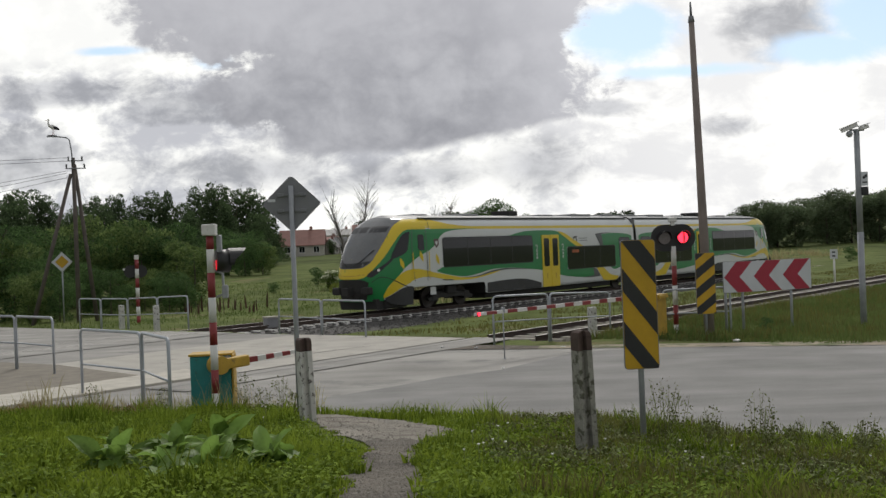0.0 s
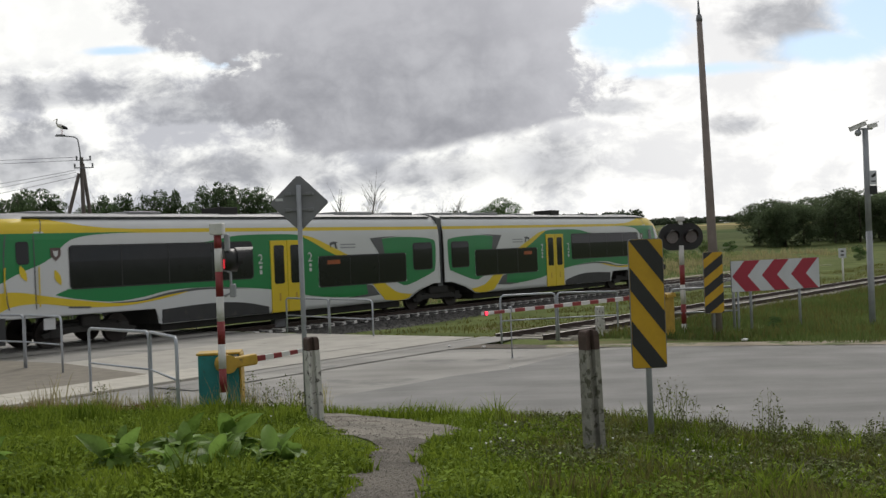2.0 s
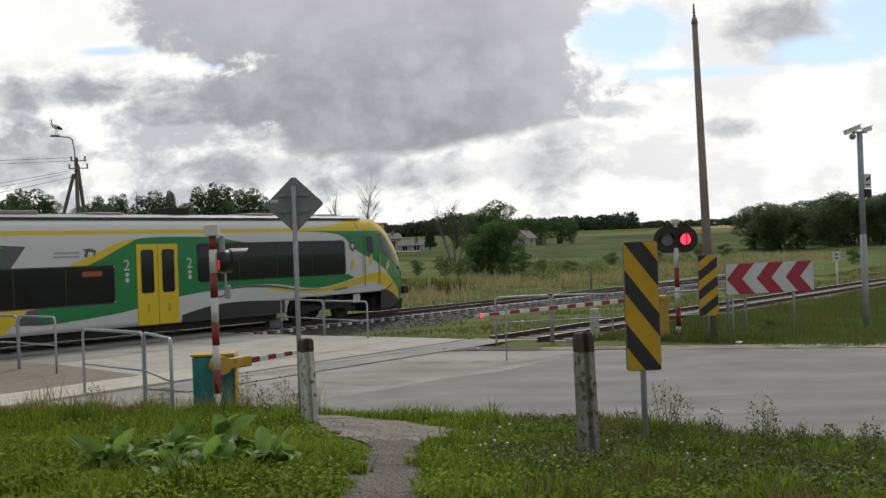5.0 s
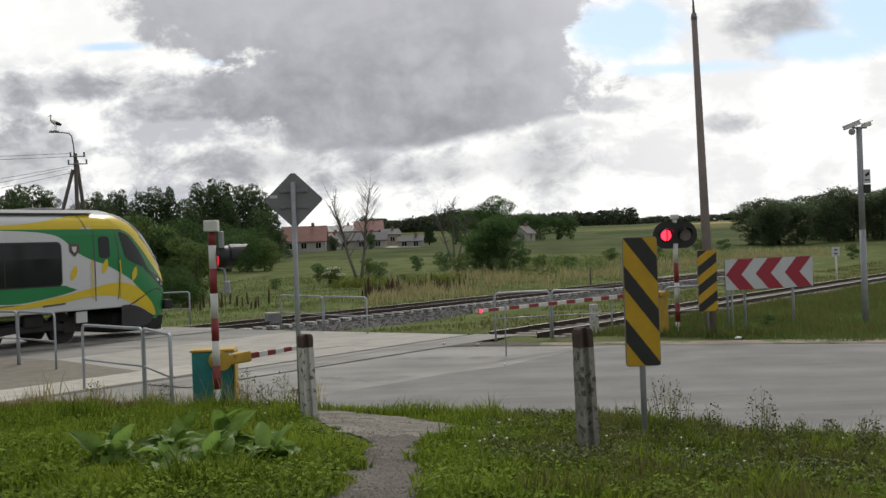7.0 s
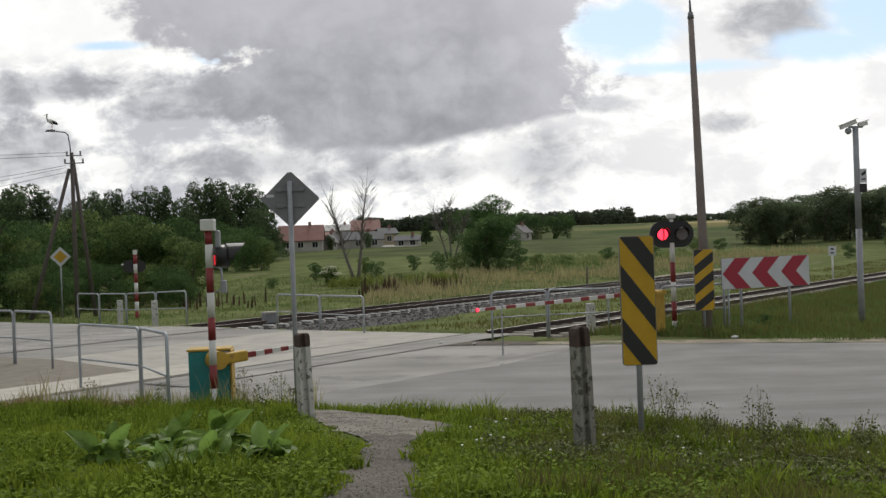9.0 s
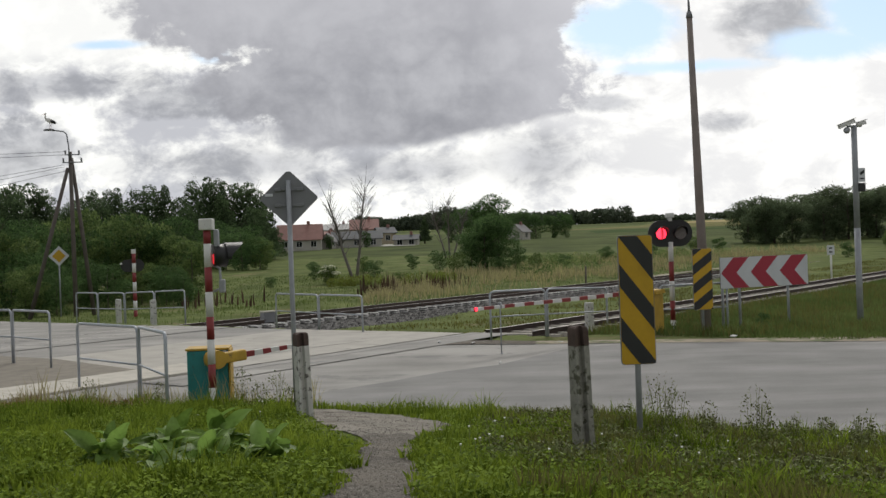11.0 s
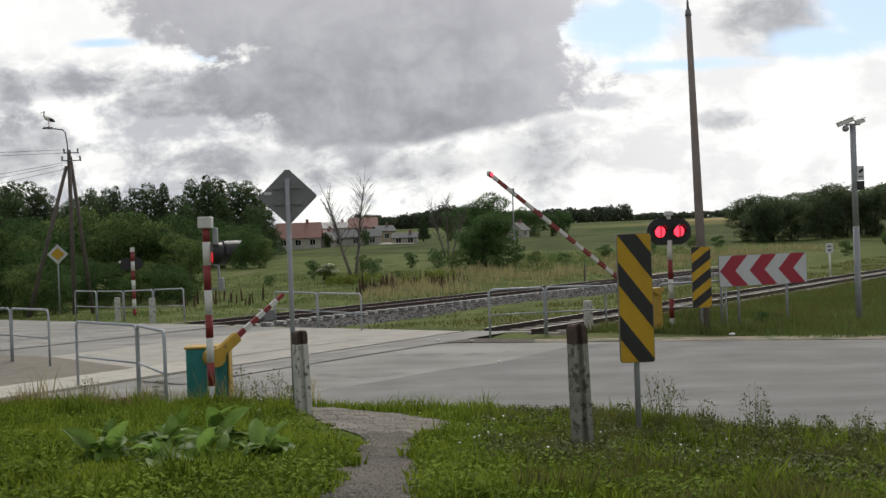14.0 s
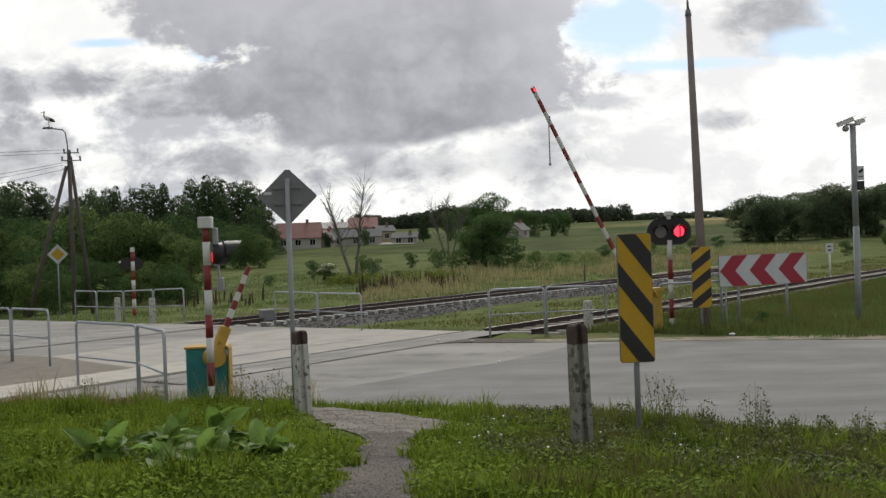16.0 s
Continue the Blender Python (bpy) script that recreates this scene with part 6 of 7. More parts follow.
def woods():
    kinds = [tree_kind("tree", 10, spired(10, w * 1.55, n + 10, s), 11000, 0.15, M["leaf_dark"], s, "dark green leafy tree at the edge of the wood") for w, n, s in ((2.9, 14, 1), (2.3, 16, 2), (3.3, 13, 5))]
    shrubs = [tree_kind("shrub", 4, lobed(4, w, n, s, 0.02), 6500, 0.075, m_, s, "dense green shrub behind the road", 0.06) for w, n, s, m_ in ((2.0, 12, 7, M["leaf"]), (1.7, 12, 8, M["leaf_light"]), (2.1, 13, 9, M["leaf"]))]
    lone = [tree_kind("tree", 10, lobed(10, w, n, s, 0.03), 10000, 0.13, M["leaf"], s, "rounded green leafy tree in the meadow") for w, n, s in ((2.9, 14, 21), (3.2, 15, 22), (3.3, 13, 25))]
    thick = [tree_kind("tree", 10, lobed(10, w, n, s, 0.02), 11000, 0.14, M["leaf_wood_hazed"], s, "dense dark green tree beyond the railway") for w, n, s in ((3.0, 17, 31), (3.2, 18, 32), (3.3, 17, 35))]
    rnd = random.Random(5)
    spots = FOREST
    for i, (x, y, h) in enumerate(spots):
        k = h / 10
        t = copy_thing(kinds[i % 3], at(x, y, rnd.uniform(0, 360)) @ Matrix.Diagonal((k * rnd.uniform(0.72, 1.0),) * 2 + (k * 1.04, 1)))
        tagged(t, group="trees of the wood")
    for i, (x, y, h) in enumerate(BUSHES):
        k = h / 4
        t = copy_thing(shrubs[i % 3], at(x, y, rnd.uniform(0, 360)) @ Matrix.Diagonal((k * rnd.uniform(0.85, 1.1),) * 2 + (k * 1.04, 1)))
        tagged(t, group="shrubs behind the road")
    # lone trees and shrubs in the meadow and by the line
    for x, y, h, w, kind in ((3.1, 82, 4.1, 1.05, 0), (4.3, 83, 3.8, 1.0, 2), (2.1, 83, 3.0, 0.95, 1), (38.8, 128, 5.0, 1.15, 2), (40.5, 130, 5.3, 1.4, 0), (43, 131, 4.7, 1.2, 1), (48, 134, 5.4, 1.2, 2), (51.5, 135, 6.3, 1.3, 0), (55.5, 136, 6.0, 1.3, 1), (60, 138, 6.4, 1.3, 2), (50, 146, 5.6, 1.4, 1), (54, 147, 6.0, 1.5, 0), (59, 148, 6.2, 1.5, 2), (64, 147, 6.4, 1.5, 1), (39, 136, 5.0, 1.3, 1), (42, 137, 4.8, 1.3, 0),
                             (46, 150, 5.0, 1.4, 2), (11, 205, 4.2, 1.5, 0), (14.5, 205, 5.3, 1.0, 1), (18, 207, 4.6, 1.2, 2), (21.5, 208, 4.2, 1.2, 0), (24, 209, 4.5, 0.9, 1), (1.5, 195, 5.2, 0.9, 0), (-13.2, 182, 2.6, 0.9, 0), (-19.6, 181, 2.2, 0.9, 1), (8.5, 215, 6.0, 1.2, 0), (6, 228, 6.5, 1.3, 2), (-20.3, 206, 2.7, 1.0, 0), (5.3, 120, 6.4, 0.9, 0)):
        k = h / 10
        tagged(copy_thing((thick if x > 30 else lone)[kind], at(x, y, rnd.uniform(0, 360)) @ Matrix.Diagonal((k * w * 1.3, k * w * 1.3, k * 1.05, 1))), "rounded dark green tree in the meadow", group="meadow trees")
    for x, y, h, kind in ((-20.6, 100, 3.6, 0), (-18.7, 98, 4.0, 2), (-17.2, 99, 3.0, 1), (-23, 104, 4.4, 0), (-6.5, 84, 1.3, 1), (-9.5, 78, 1.2, 0), (-5.2, 78, 1.2, 2), (26, 110, 1.6, 1), (29, 112, 1.3, 0), (47, 112, 1.8, 1), (50, 113, 2.0, 0), (53.5, 114, 1.8, 2), (56, 112, 1.8, 1), (33.5, 88, 1.2, 0), (7.9, 26.6, 0.35, 0), (0.9, 80, 1.5, 1), (5.4, 81, 1.6, 0), (7.0, 82, 1.2, 1), (4.3, 79, 1.1, 2), (-0.4, 86, 1.5, 2), (-2.6, 88, 1.2, 0), (9.5, 84, 0.9, 0), (-11.5, 70, 0.7, 2), (-3.0, 70, 0.7, 1), (14, 92, 1.2, 2), (19, 97, 1.0, 0)):
        k = h / 4
        tagged(copy_thing(shrubs[kind], at(x, y, rnd.uniform(0, 360)) @ Matrix.Diagonal((k * 1.1, k * 1.1, k, 1))), "low green shrub in the meadow", group="meadow shrubs")
    for o in kinds + lone + thick + shrubs:
        for c in list(o.children) + [o]:
            bpy.data.objects.remove(c)
    # elder in bloom
    e = thing("elder_bush", at(-7.7, 72), "shrub with cream blossom in the meadow", "shrub")
    ob = new("foliage", leaf_mesh("foliage", lobed(1.1, 0.9, 8, 3, 0.1), 900, 0.09, M["leaf_light"]))
    ob.parent = e
    ob = new("blossom", leaf_mesh("blossom", [(x, y, z + 0.12, a * 0.9, b * 0.9, c * 0.9) for x, y, z, a, b, c in lobed(1.1, 0.9, 8, 3, 0.3)], 1000, 0.06, M["blossom"]))
    ob.parent = e
    # bare trees
    for x, y, h, s, parts_ in ((-6.4, 76, 6.5, 3, ((0.25, 0.65), (-0.5, -1.35))), (0.6, 118, 6.2, 6, ((0.0, 0.0), (-1.3, -0.5), (1.4, 0.5)))):
        e = thing("bare_tree", at(x, y), "leafless grey tree standing in the meadow", "tree", "dead trees")
        for j, (dx, lean) in enumerate(parts_):
            bm = B()
            limbs(bm, (dx * 0.25, 0, -0.3), (dx + lean, 0.1, h * (1 - 0.12 * j)), 0.13, 15, h * 0.15, s + j, 0.34)
            part("stem", bm, M["deadwood"], e)
            bm = B()
            rnd2 = random.Random(s + 9 + j)
            for k in range(46):
                t = rnd2.uniform(0.45, 1.0)
                p = Vector((dx * 0.25, 0, 0)).lerp(Vector((dx + lean, 0.1, h * (1 - 0.12 * j))), t)
                a = rnd2.uniform(0, 6.28)
                out = Vector((math.cos(a) * 0.75, math.sin(a) * 0.75, rnd2.uniform(0.7, 1.5))) * h * 0.16 * rnd2.uniform(0.6, 1.3)
                tube(bm, [p, p + out * 0.55 + Vector((0, 0, 0.05)), p + out * 1.1], [0.022, 0.015, 0.005], 4)
            tagged(part("twig_spray", bm, M["deadwood"], e), kind="stuff")
    # far woods on the rise: uncountable
    lobes = []
    for x in np.arange(-55, 120, 2.4):
        top = 9.5 + 3.2 * noise.noise((x * 0.035, 1.5, 0)) + (2.5 if 0 < x < 30 else 0)
        lobes.append((x, 690 + RNG.uniform(-12, 12), gz(x, 690) + top * 0.45, 4.6, 4.6, top * 0.55 * RNG.uniform(0.8, 1.1)))
    for x in np.arange(120, 420, 3.4):
        top = 4.2 + 1.8 * noise.noise((x * 0.03, 4.5, 0))
        lobes.append((x, 720 + RNG.uniform(-12, 12), gz(x, 720) + top * 0.45, 5.0, 5.0, top * 0.55 * RNG.uniform(0.75, 1.15)))
    for x in np.arange(-320, -50, 5.0):
        lobes.append((x, 520 + RNG.uniform(-12, 12), gz(x, 520) + 1.5, 5.4, 5.0, 2.2 * RNG.uniform(0.8, 1.15)))
    tagged(new("far_woods", leaf_mesh("far_woods", lobes, 60000, 0.95, M["leaf_far_hazed"])), "dark band of distant woods along the hill", "woods", kind="stuff")
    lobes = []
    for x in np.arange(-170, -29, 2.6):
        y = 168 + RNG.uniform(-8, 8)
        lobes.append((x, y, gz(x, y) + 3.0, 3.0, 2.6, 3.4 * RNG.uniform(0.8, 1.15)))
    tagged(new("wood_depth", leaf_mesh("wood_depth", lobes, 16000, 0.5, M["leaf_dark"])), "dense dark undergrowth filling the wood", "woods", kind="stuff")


def blades(name, n, region, hmin, hmax, width, material, label, lean=0.45, keep=None, z=None):
    """Grass blades as bent slips, rooted on the ground."""
    x0, x1, y0, y1 = region
    xs, ys = [], []
    while len(xs) < n:
        x, y = RNG.uniform(x0, x1), RNG.uniform(y0, y1)
        if keep is None or keep(x, y):
            xs.append(x)
            ys.append(y)
    co, fa = [], []
    for i, (x, y) in enumerate(zip(xs, ys)):
        zz = gz(x, y) - 0.01 if z is None else z(x, y)
        h = trodden(x, y) * RNG.uniform(hmin, hmax) * (max(0.35, 0.8 + 0.9 * noise.noise((x * 1.3, y * 1.3, 5))))
        a, l = RNG.uniform(0, 6.283), RNG.uniform(0.1, lean) * h
        b = RNG.uniform(0, 6.283)
        w = width * RNG.uniform(0.7, 1.3)
        dx, dy = math.cos(a) * l, math.sin(a) * l
        wx, wy = math.cos(b) * w, math.sin(b) * w
        k = len(co)
        co += [(x - wx, y - wy, zz), (x + wx, y + wy, zz), (x + dx * 0.4 + wx * 0.8, y + dy * 0.4 + wy * 0.8, zz + h * 0.6), (x + dx * 0.4 - wx * 0.8, y + dy * 0.4 - wy * 0.8, zz + h * 0.6), (x + dx, y + dy, zz + h)]
        fa += [(k, k + 1, k + 2, k + 3), (k + 3, k + 2, k + 4)]
    me = bpy.data.meshes.new(name)
    me.from_pydata(co, [], fa)
    me.materials.append(material)
    return tagged(new(name, me), label, "grass", kind="stuff")


def off_path(x, y, grow=0.0):
    return y > 15.3 or x < path_side(y, 1) - grow or x > path_side(y, 2) + grow


def trodden(x, y):
    """Grass is short where feet pass, close before the path, and thin under the broad leaves."""
    if y > 15:
        return 1.0
    for k, f in ((0.25, 0.3), (0.6, 0.4), (1.0, 0.6), (1.4, 0.8)):
        if y > 8.6 and not off_path(x, y + k):
            return f
    if abs(x - 1.12) < 0.28 and 8.2 < y < 9.4:
        return 0.45
    return 0.5 if under_leaves(x, y) else 1.0


def under_leaves(x, y):
    return ((x + 2.2) / 1.0) ** 2 + ((y - 8.3) / 1.3) ** 2 < 1


def open_turf(x, y):
    return trodden(x, y) > 0.9


def in_verge(x, y):
    return y < edge_y(x) - 0.05 + 0.12 * noise.noise((x * 2, y * 2, 9)) and off_path(x, y, -0.04 - 0.10 * max(0.0, noise.noise((x * 5, y * 3.5, 17)))) and abs(x) < 0.47 * y + 0.6


def verge_leaves():
    """Small clover and plantain leaves lying in the verge."""
    co, fa = [], []
    n = 0
    while n < 30000:
        y = 5.8 + 11 * RNG.uniform() ** 1.6
        x = RNG.uniform(-0.5, 0.5) * y
        if not in_verge(x, y) or trodden(x, y) < 0.5 or noise.noise((x * 1.1, y * 1.1, 12)) < -0.25:
            continue
        n += 1
        z = gz(x, y) + RNG.uniform(0.02, 0.12)
        a, t, s = RNG.uniform(0, 6.283), RNG.uniform(-0.6, 0.6), RNG.uniform(0.010, 0.028)
        dx, dy = math.cos(a) * s, math.sin(a) * s
        k = len(co)
        co += [(x - dx, y - dy, z - t * s), (x + dy * 0.6, y - dx * 0.6, z + 0.2 * s), (x + dx, y + dy, z + t * s), (x - dy * 0.6, y + dx * 0.6, z - 0.1 * s)]
        fa.append((k, k + 1, k + 2, k + 3))
    me = bpy.data.meshes.new("verge_leaves")
    me.from_pydata(co, [], fa)
    me.materials.append(M["clover"])
    tagged(new("verge_leaves", me), "small clover and plantain leaves among the verge grass", "ground plants", kind="stuff")
    co, fa = [], []
    for i in range(2600):
        y = 6.0 + 8.5 * RNG.uniform() ** 2.0
        x = RNG.uniform(path_side(y, 1), path_side(y, 2))
        s, z = RNG.uniform(0.004, 0.013), gz(x, y) + 0.019
        k = len(co)
        for v in ((1, 0, 0), (0, 1, 0), (-1, 0, 0), (0, -1, 0), (0, 0, 0.8)):
            co.append(tuple(np.array((x, y, z)) + s * (np.array(v) + RNG.uniform(-0.3, 0.3, 3))))
        fa += [(k, k + 1, k + 4), (k + 1, k + 2, k + 4), (k + 2, k + 3, k + 4), (k + 3, k, k + 4)]
    me = bpy.data.meshes.new("path_gravel")
    me.from_pydata(co, [], fa)
    me.materials.append(M["gravel"])
    tagged(new("path_gravel", me), "small stones lying on the trodden path", "gravel", kind="stuff")


def rough_herbs():
    """Brownish herbs and seed heads on the drier half of the verge."""
    lobes = []
    while len(lobes) < 760:
        y = RNG.uniform(5.9, 13.5)
        x = RNG.uniform(0.3, 0.48 * y)
        if in_verge(x, y) and noise.noise((x * 0.9, y * 0.9, 21)) > -0.25 and y > edge_y(x) - 7:
            lobes.append((x, y, gz(x, y) + 0.07, 0.12, 0.12, RNG.uniform(0.05, 0.13)))
    tagged(new("rough_herbs", leaf_mesh("rough_herbs", lobes, 32000, 0.017, M["weed"])), "brownish green herbs on the dry verge", "ground plants", kind="stuff")


def low_herbs():
    """Low leafy mounds that break up the verge."""
    lobes = []
    while len(lobes) < 520:
        y = 5.9 + 10 * RNG.uniform() ** 1.3
        x = RNG.uniform(-0.49, 0.49) * y
        if in_verge(x, y) and off_path(x, y, 0.08) and open_turf(x, y) and noise.noise((x * 0.7, y * 0.7, 31)) > -0.1:
            s = RNG.uniform(0.06, 0.17)
            lobes.append((x, y, gz(x, y) + 0.04, s, s, RNG.uniform(0.06, 0.15)))
    tagged(new("low_herbs", leaf_mesh("low_herbs", lobes, 21000, 0.021, M["clover"], flat=0.4)), "low leafy weeds in mounds on the verge", "ground plants", kind="stuff")
    blades("tussock_grass", 9000, (-8, 8, 5.6, 16.5), 0.14, 0.32, 0.006, M["grass"], "taller grass tussocks on the verge", lean=0.8, keep=lambda x, y: in_verge(x, y) and off_path(x, y, 0.1) and open_turf(x, y) and noise.noise((x * 1.6, y * 1.6, 41)) > 0.22)


def grasses():
    rough_herbs()
    low_herbs()
    blades("verge_grass", 52000, (-8, 8, 5.6, 17.2), 0.06, 0.17, 0.007, M["grass"], "lush green grass on the roadside verge", keep=in_verge)
    blades("verge_grass_deep", 26000, (-8, 6, 5.6, 11.5), 0.05, 0.14, 0.013, M["grass"], "short broad green blades and clover on the verge", lean=1.1, keep=in_verge)
    verge_leaves()
    blades("dry_verge_grass", 22000, (0.4, 9, 5.6, 14.6), 0.08, 0.22, 0.006, M["verge_dry"], "dry brownish grass among the green on the verge", keep=lambda x, y: in_verge(x, y) and noise.noise((x * 0.8, y * 0.8, 1)) > -0.2)
    blades("edge_grass", 800, (-7, -1.9, 15.3, 17.8), 0.15, 0.5, 0.006, M["drygrass"], "tall dry grass stems at the edge of the verge", keep=lambda x, y: y < edge_y(x) + 0.3 and y > edge_y(x) - 0.9)
    blades("rusty_grass", 2600, (-8.5, -4.6, 15.6, 17.9), 0.08, 0.24, 0.007, M["rusty"], "reddish brown dry grass beside the siding rail", keep=lambda x, y: in_verge(x, y) and y > edge_y(x) - 1.1)
    # beyond the road
    def shoulder(x, y):
        v = Vector((x, y, 0)) - MAIN
        ac, al = v.x * A.x + v.y * A.y, v.x * D.x + v.y * D.y
        return ac < -14.0 and y > far_y(x) + 0.25 + 0.5 * noise.noise((x * 0.8, y * 0.8, 2)) and al > -6.5 and x < 0.46 * y
    blades("far_verge_grass", 42000, (1.5, 24, 21, 50), 0.06, 0.24, 0.011, M["grass_far"], "green grass on the bank beside the siding", keep=shoulder)
    blades("shoulder_weeds", 9000, (1.5, 24, 21, 46), 0.12, 0.40, 0.008, M["verge_dry"], "taller yellowish weeds on the bank beside the siding", lean=0.6, keep=lambda x, y: shoulder(x, y) and noise.noise((x * 0.7, y * 0.7, 15)) > 0.0)
    def between(x, y):
        v = Vector((x, y, 0)) - MAIN
        ac, al = v.x * A.x + v.y * A.y, v.x * D.x + v.y * D.y
        return -6.5 < al < 70 and (-10.2 < ac < -4.6) and noise.noise((x * 0.5, y * 0.5, 4)) > -0.15
    blades("track_side_grass", 13000, (-8, 46, 24, 90), 0.06, 0.2, 0.015, M["verge_dry"], "sparse dry grass between the two tracks", keep=between)
    def meadow(x, y):
        v = Vector((x, y, 0)) - MAIN
        ac, al = v.x * A.x + v.y * A.y, v.x * D.x + v.y * D.y
        return ac > 3.0 and not (-17.5 < al < -6.8) and abs(x) < 0.5 * y
    blades("meadow_grass", 22000, (-26, 38, 36, 84), 0.06, 0.2, 0.018, M["grass_far"], "rough green meadow grass behind the railway", keep=meadow)
    def dry(x, y):
        v = Vector((x, y, 0)) - MAIN
        ac, al = v.x * A.x + v.y * A.y, v.x * D.x + v.y * D.y
        return 4.5 < ac < 20 and al > 2 and noise.noise((x * 0.12, y * 0.12, 8)) + 0.5 * noise.noise((x * 0.5, y * 0.5, 8)) > -0.02
    blades("tall_dry_grass", 10000, (-4, 60, 44, 110), 0.3, 0.75, 0.02, M["drygrass"], "tall pale dry grass along the railway", keep=dry)
    lobes = []
    while len(lobes) < 70:
        x, y = RNG.uniform(-7.5, 1.0), RNG.uniform(67, 71)
        if noise.noise((x * 0.45, y * 0.5, 51)) > -0.1:
            lobes.append((x, y, gz(x, y) + 0.3, 0.28, 0.28, RNG.uniform(0.2, 0.42)))
    tagged(new("goldenrod_patch", leaf_mesh("goldenrod_patch", lobes, 6500, 0.05, M["goldenrod"])), "yellow green flowering herbs in the meadow", "ground plants", kind="stuff")
    lobes = []
    while len(lobes) < 150:
        x, y = RNG.uniform(5, 40), RNG.uniform(66, 100)
        v = Vector((x, y, 0)) - MAIN
        if 9 < v.x * A.x + v.y * A.y < 22 and noise.noise((x * 0.2, y * 0.2, 61)) > -0.05:
            lobes.append((x, y, gz(x, y) + 0.3, 0.5, 0.5, RNG.uniform(0.25, 0.6)))
    tagged(new("tall_meadow_herbs", leaf_mesh("tall_meadow_herbs", lobes, 15000, 0.06, M["leaf_light"])), "pale green tall herbs behind the dry grass", "ground plants", kind="stuff")
    def siding(x, y):
        v = Vector((x, y, 0)) - MAIN
        ac, al = v.x * A.x + v.y * A.y, v.x * D.x + v.y * D.y
        return -14.4 < ac < -9.4 and -6.4 < al < 12 and noise.noise((x * 1.1, y * 1.1, 71)) > -0.05
    blades("siding_tufts", 5200, (-1, 14, 24.5, 40), 0.08, 0.24, 0.010, M["verge_dry"], "dry yellowish tufts growing in the siding", lean=0.7, keep=siding, z=lambda x, y: gz(x, y) + 0.02)
    def docks(x, y):
        return noise.noise((x * 0.4, y * 0.4, 6)) > 0.12
    blades("dock_stalks", 190, (-5.2, 1.5, 60, 66), 0.6, 1.05, 0.045, M["dock"], "reddish brown seeding dock stalks in the meadow", lean=0.15, keep=docks)
    blades("dock_stalks_sparse", 40, (-14, -9.5, 52, 58), 0.6, 0.9, 0.05, M["dock"], "few brown dock stalks in the meadow", lean=0.15)


def broad_leaf(ln, w, bend, curl):
    """One broad pointed leaf along +x, arched, with a folded midrib."""
    n, mm = 9, 4
    verts, faces = [], []
    for i in range(n + 1):
        t = i / n
        ww = w * math.sin(math.pi * min(1, t ** 0.75 * 0.97 + 0.03)) ** 0.8
        x, z = ln * t * (1 - 0.25 * bend * t), ln * (0.55 * t - bend * t * t)
        for j in range(-mm, mm + 1):
            s = j / mm
            verts.append((x, ww * s, z + curl * ww * abs(s) ** 1.3 + 0.17 * ww * math.sin(13 * t + 4 * s) * abs(s) + 0.05 * ww * math.sin(23 * t)))
    k = 2 * mm + 1
    for i in range(n):
        for j in range(2 * mm):
            faces.append((i * k + j, i * k + j + 1, (i + 1) * k + j + 1, (i + 1) * k + j))
    me = bpy.data.meshes.new("leaf")
    me.from_pydata(verts, [], faces)
    me.materials.append(M["bigleaf"])
    for p in me.polygons:
        p.use_smooth = True
    return me


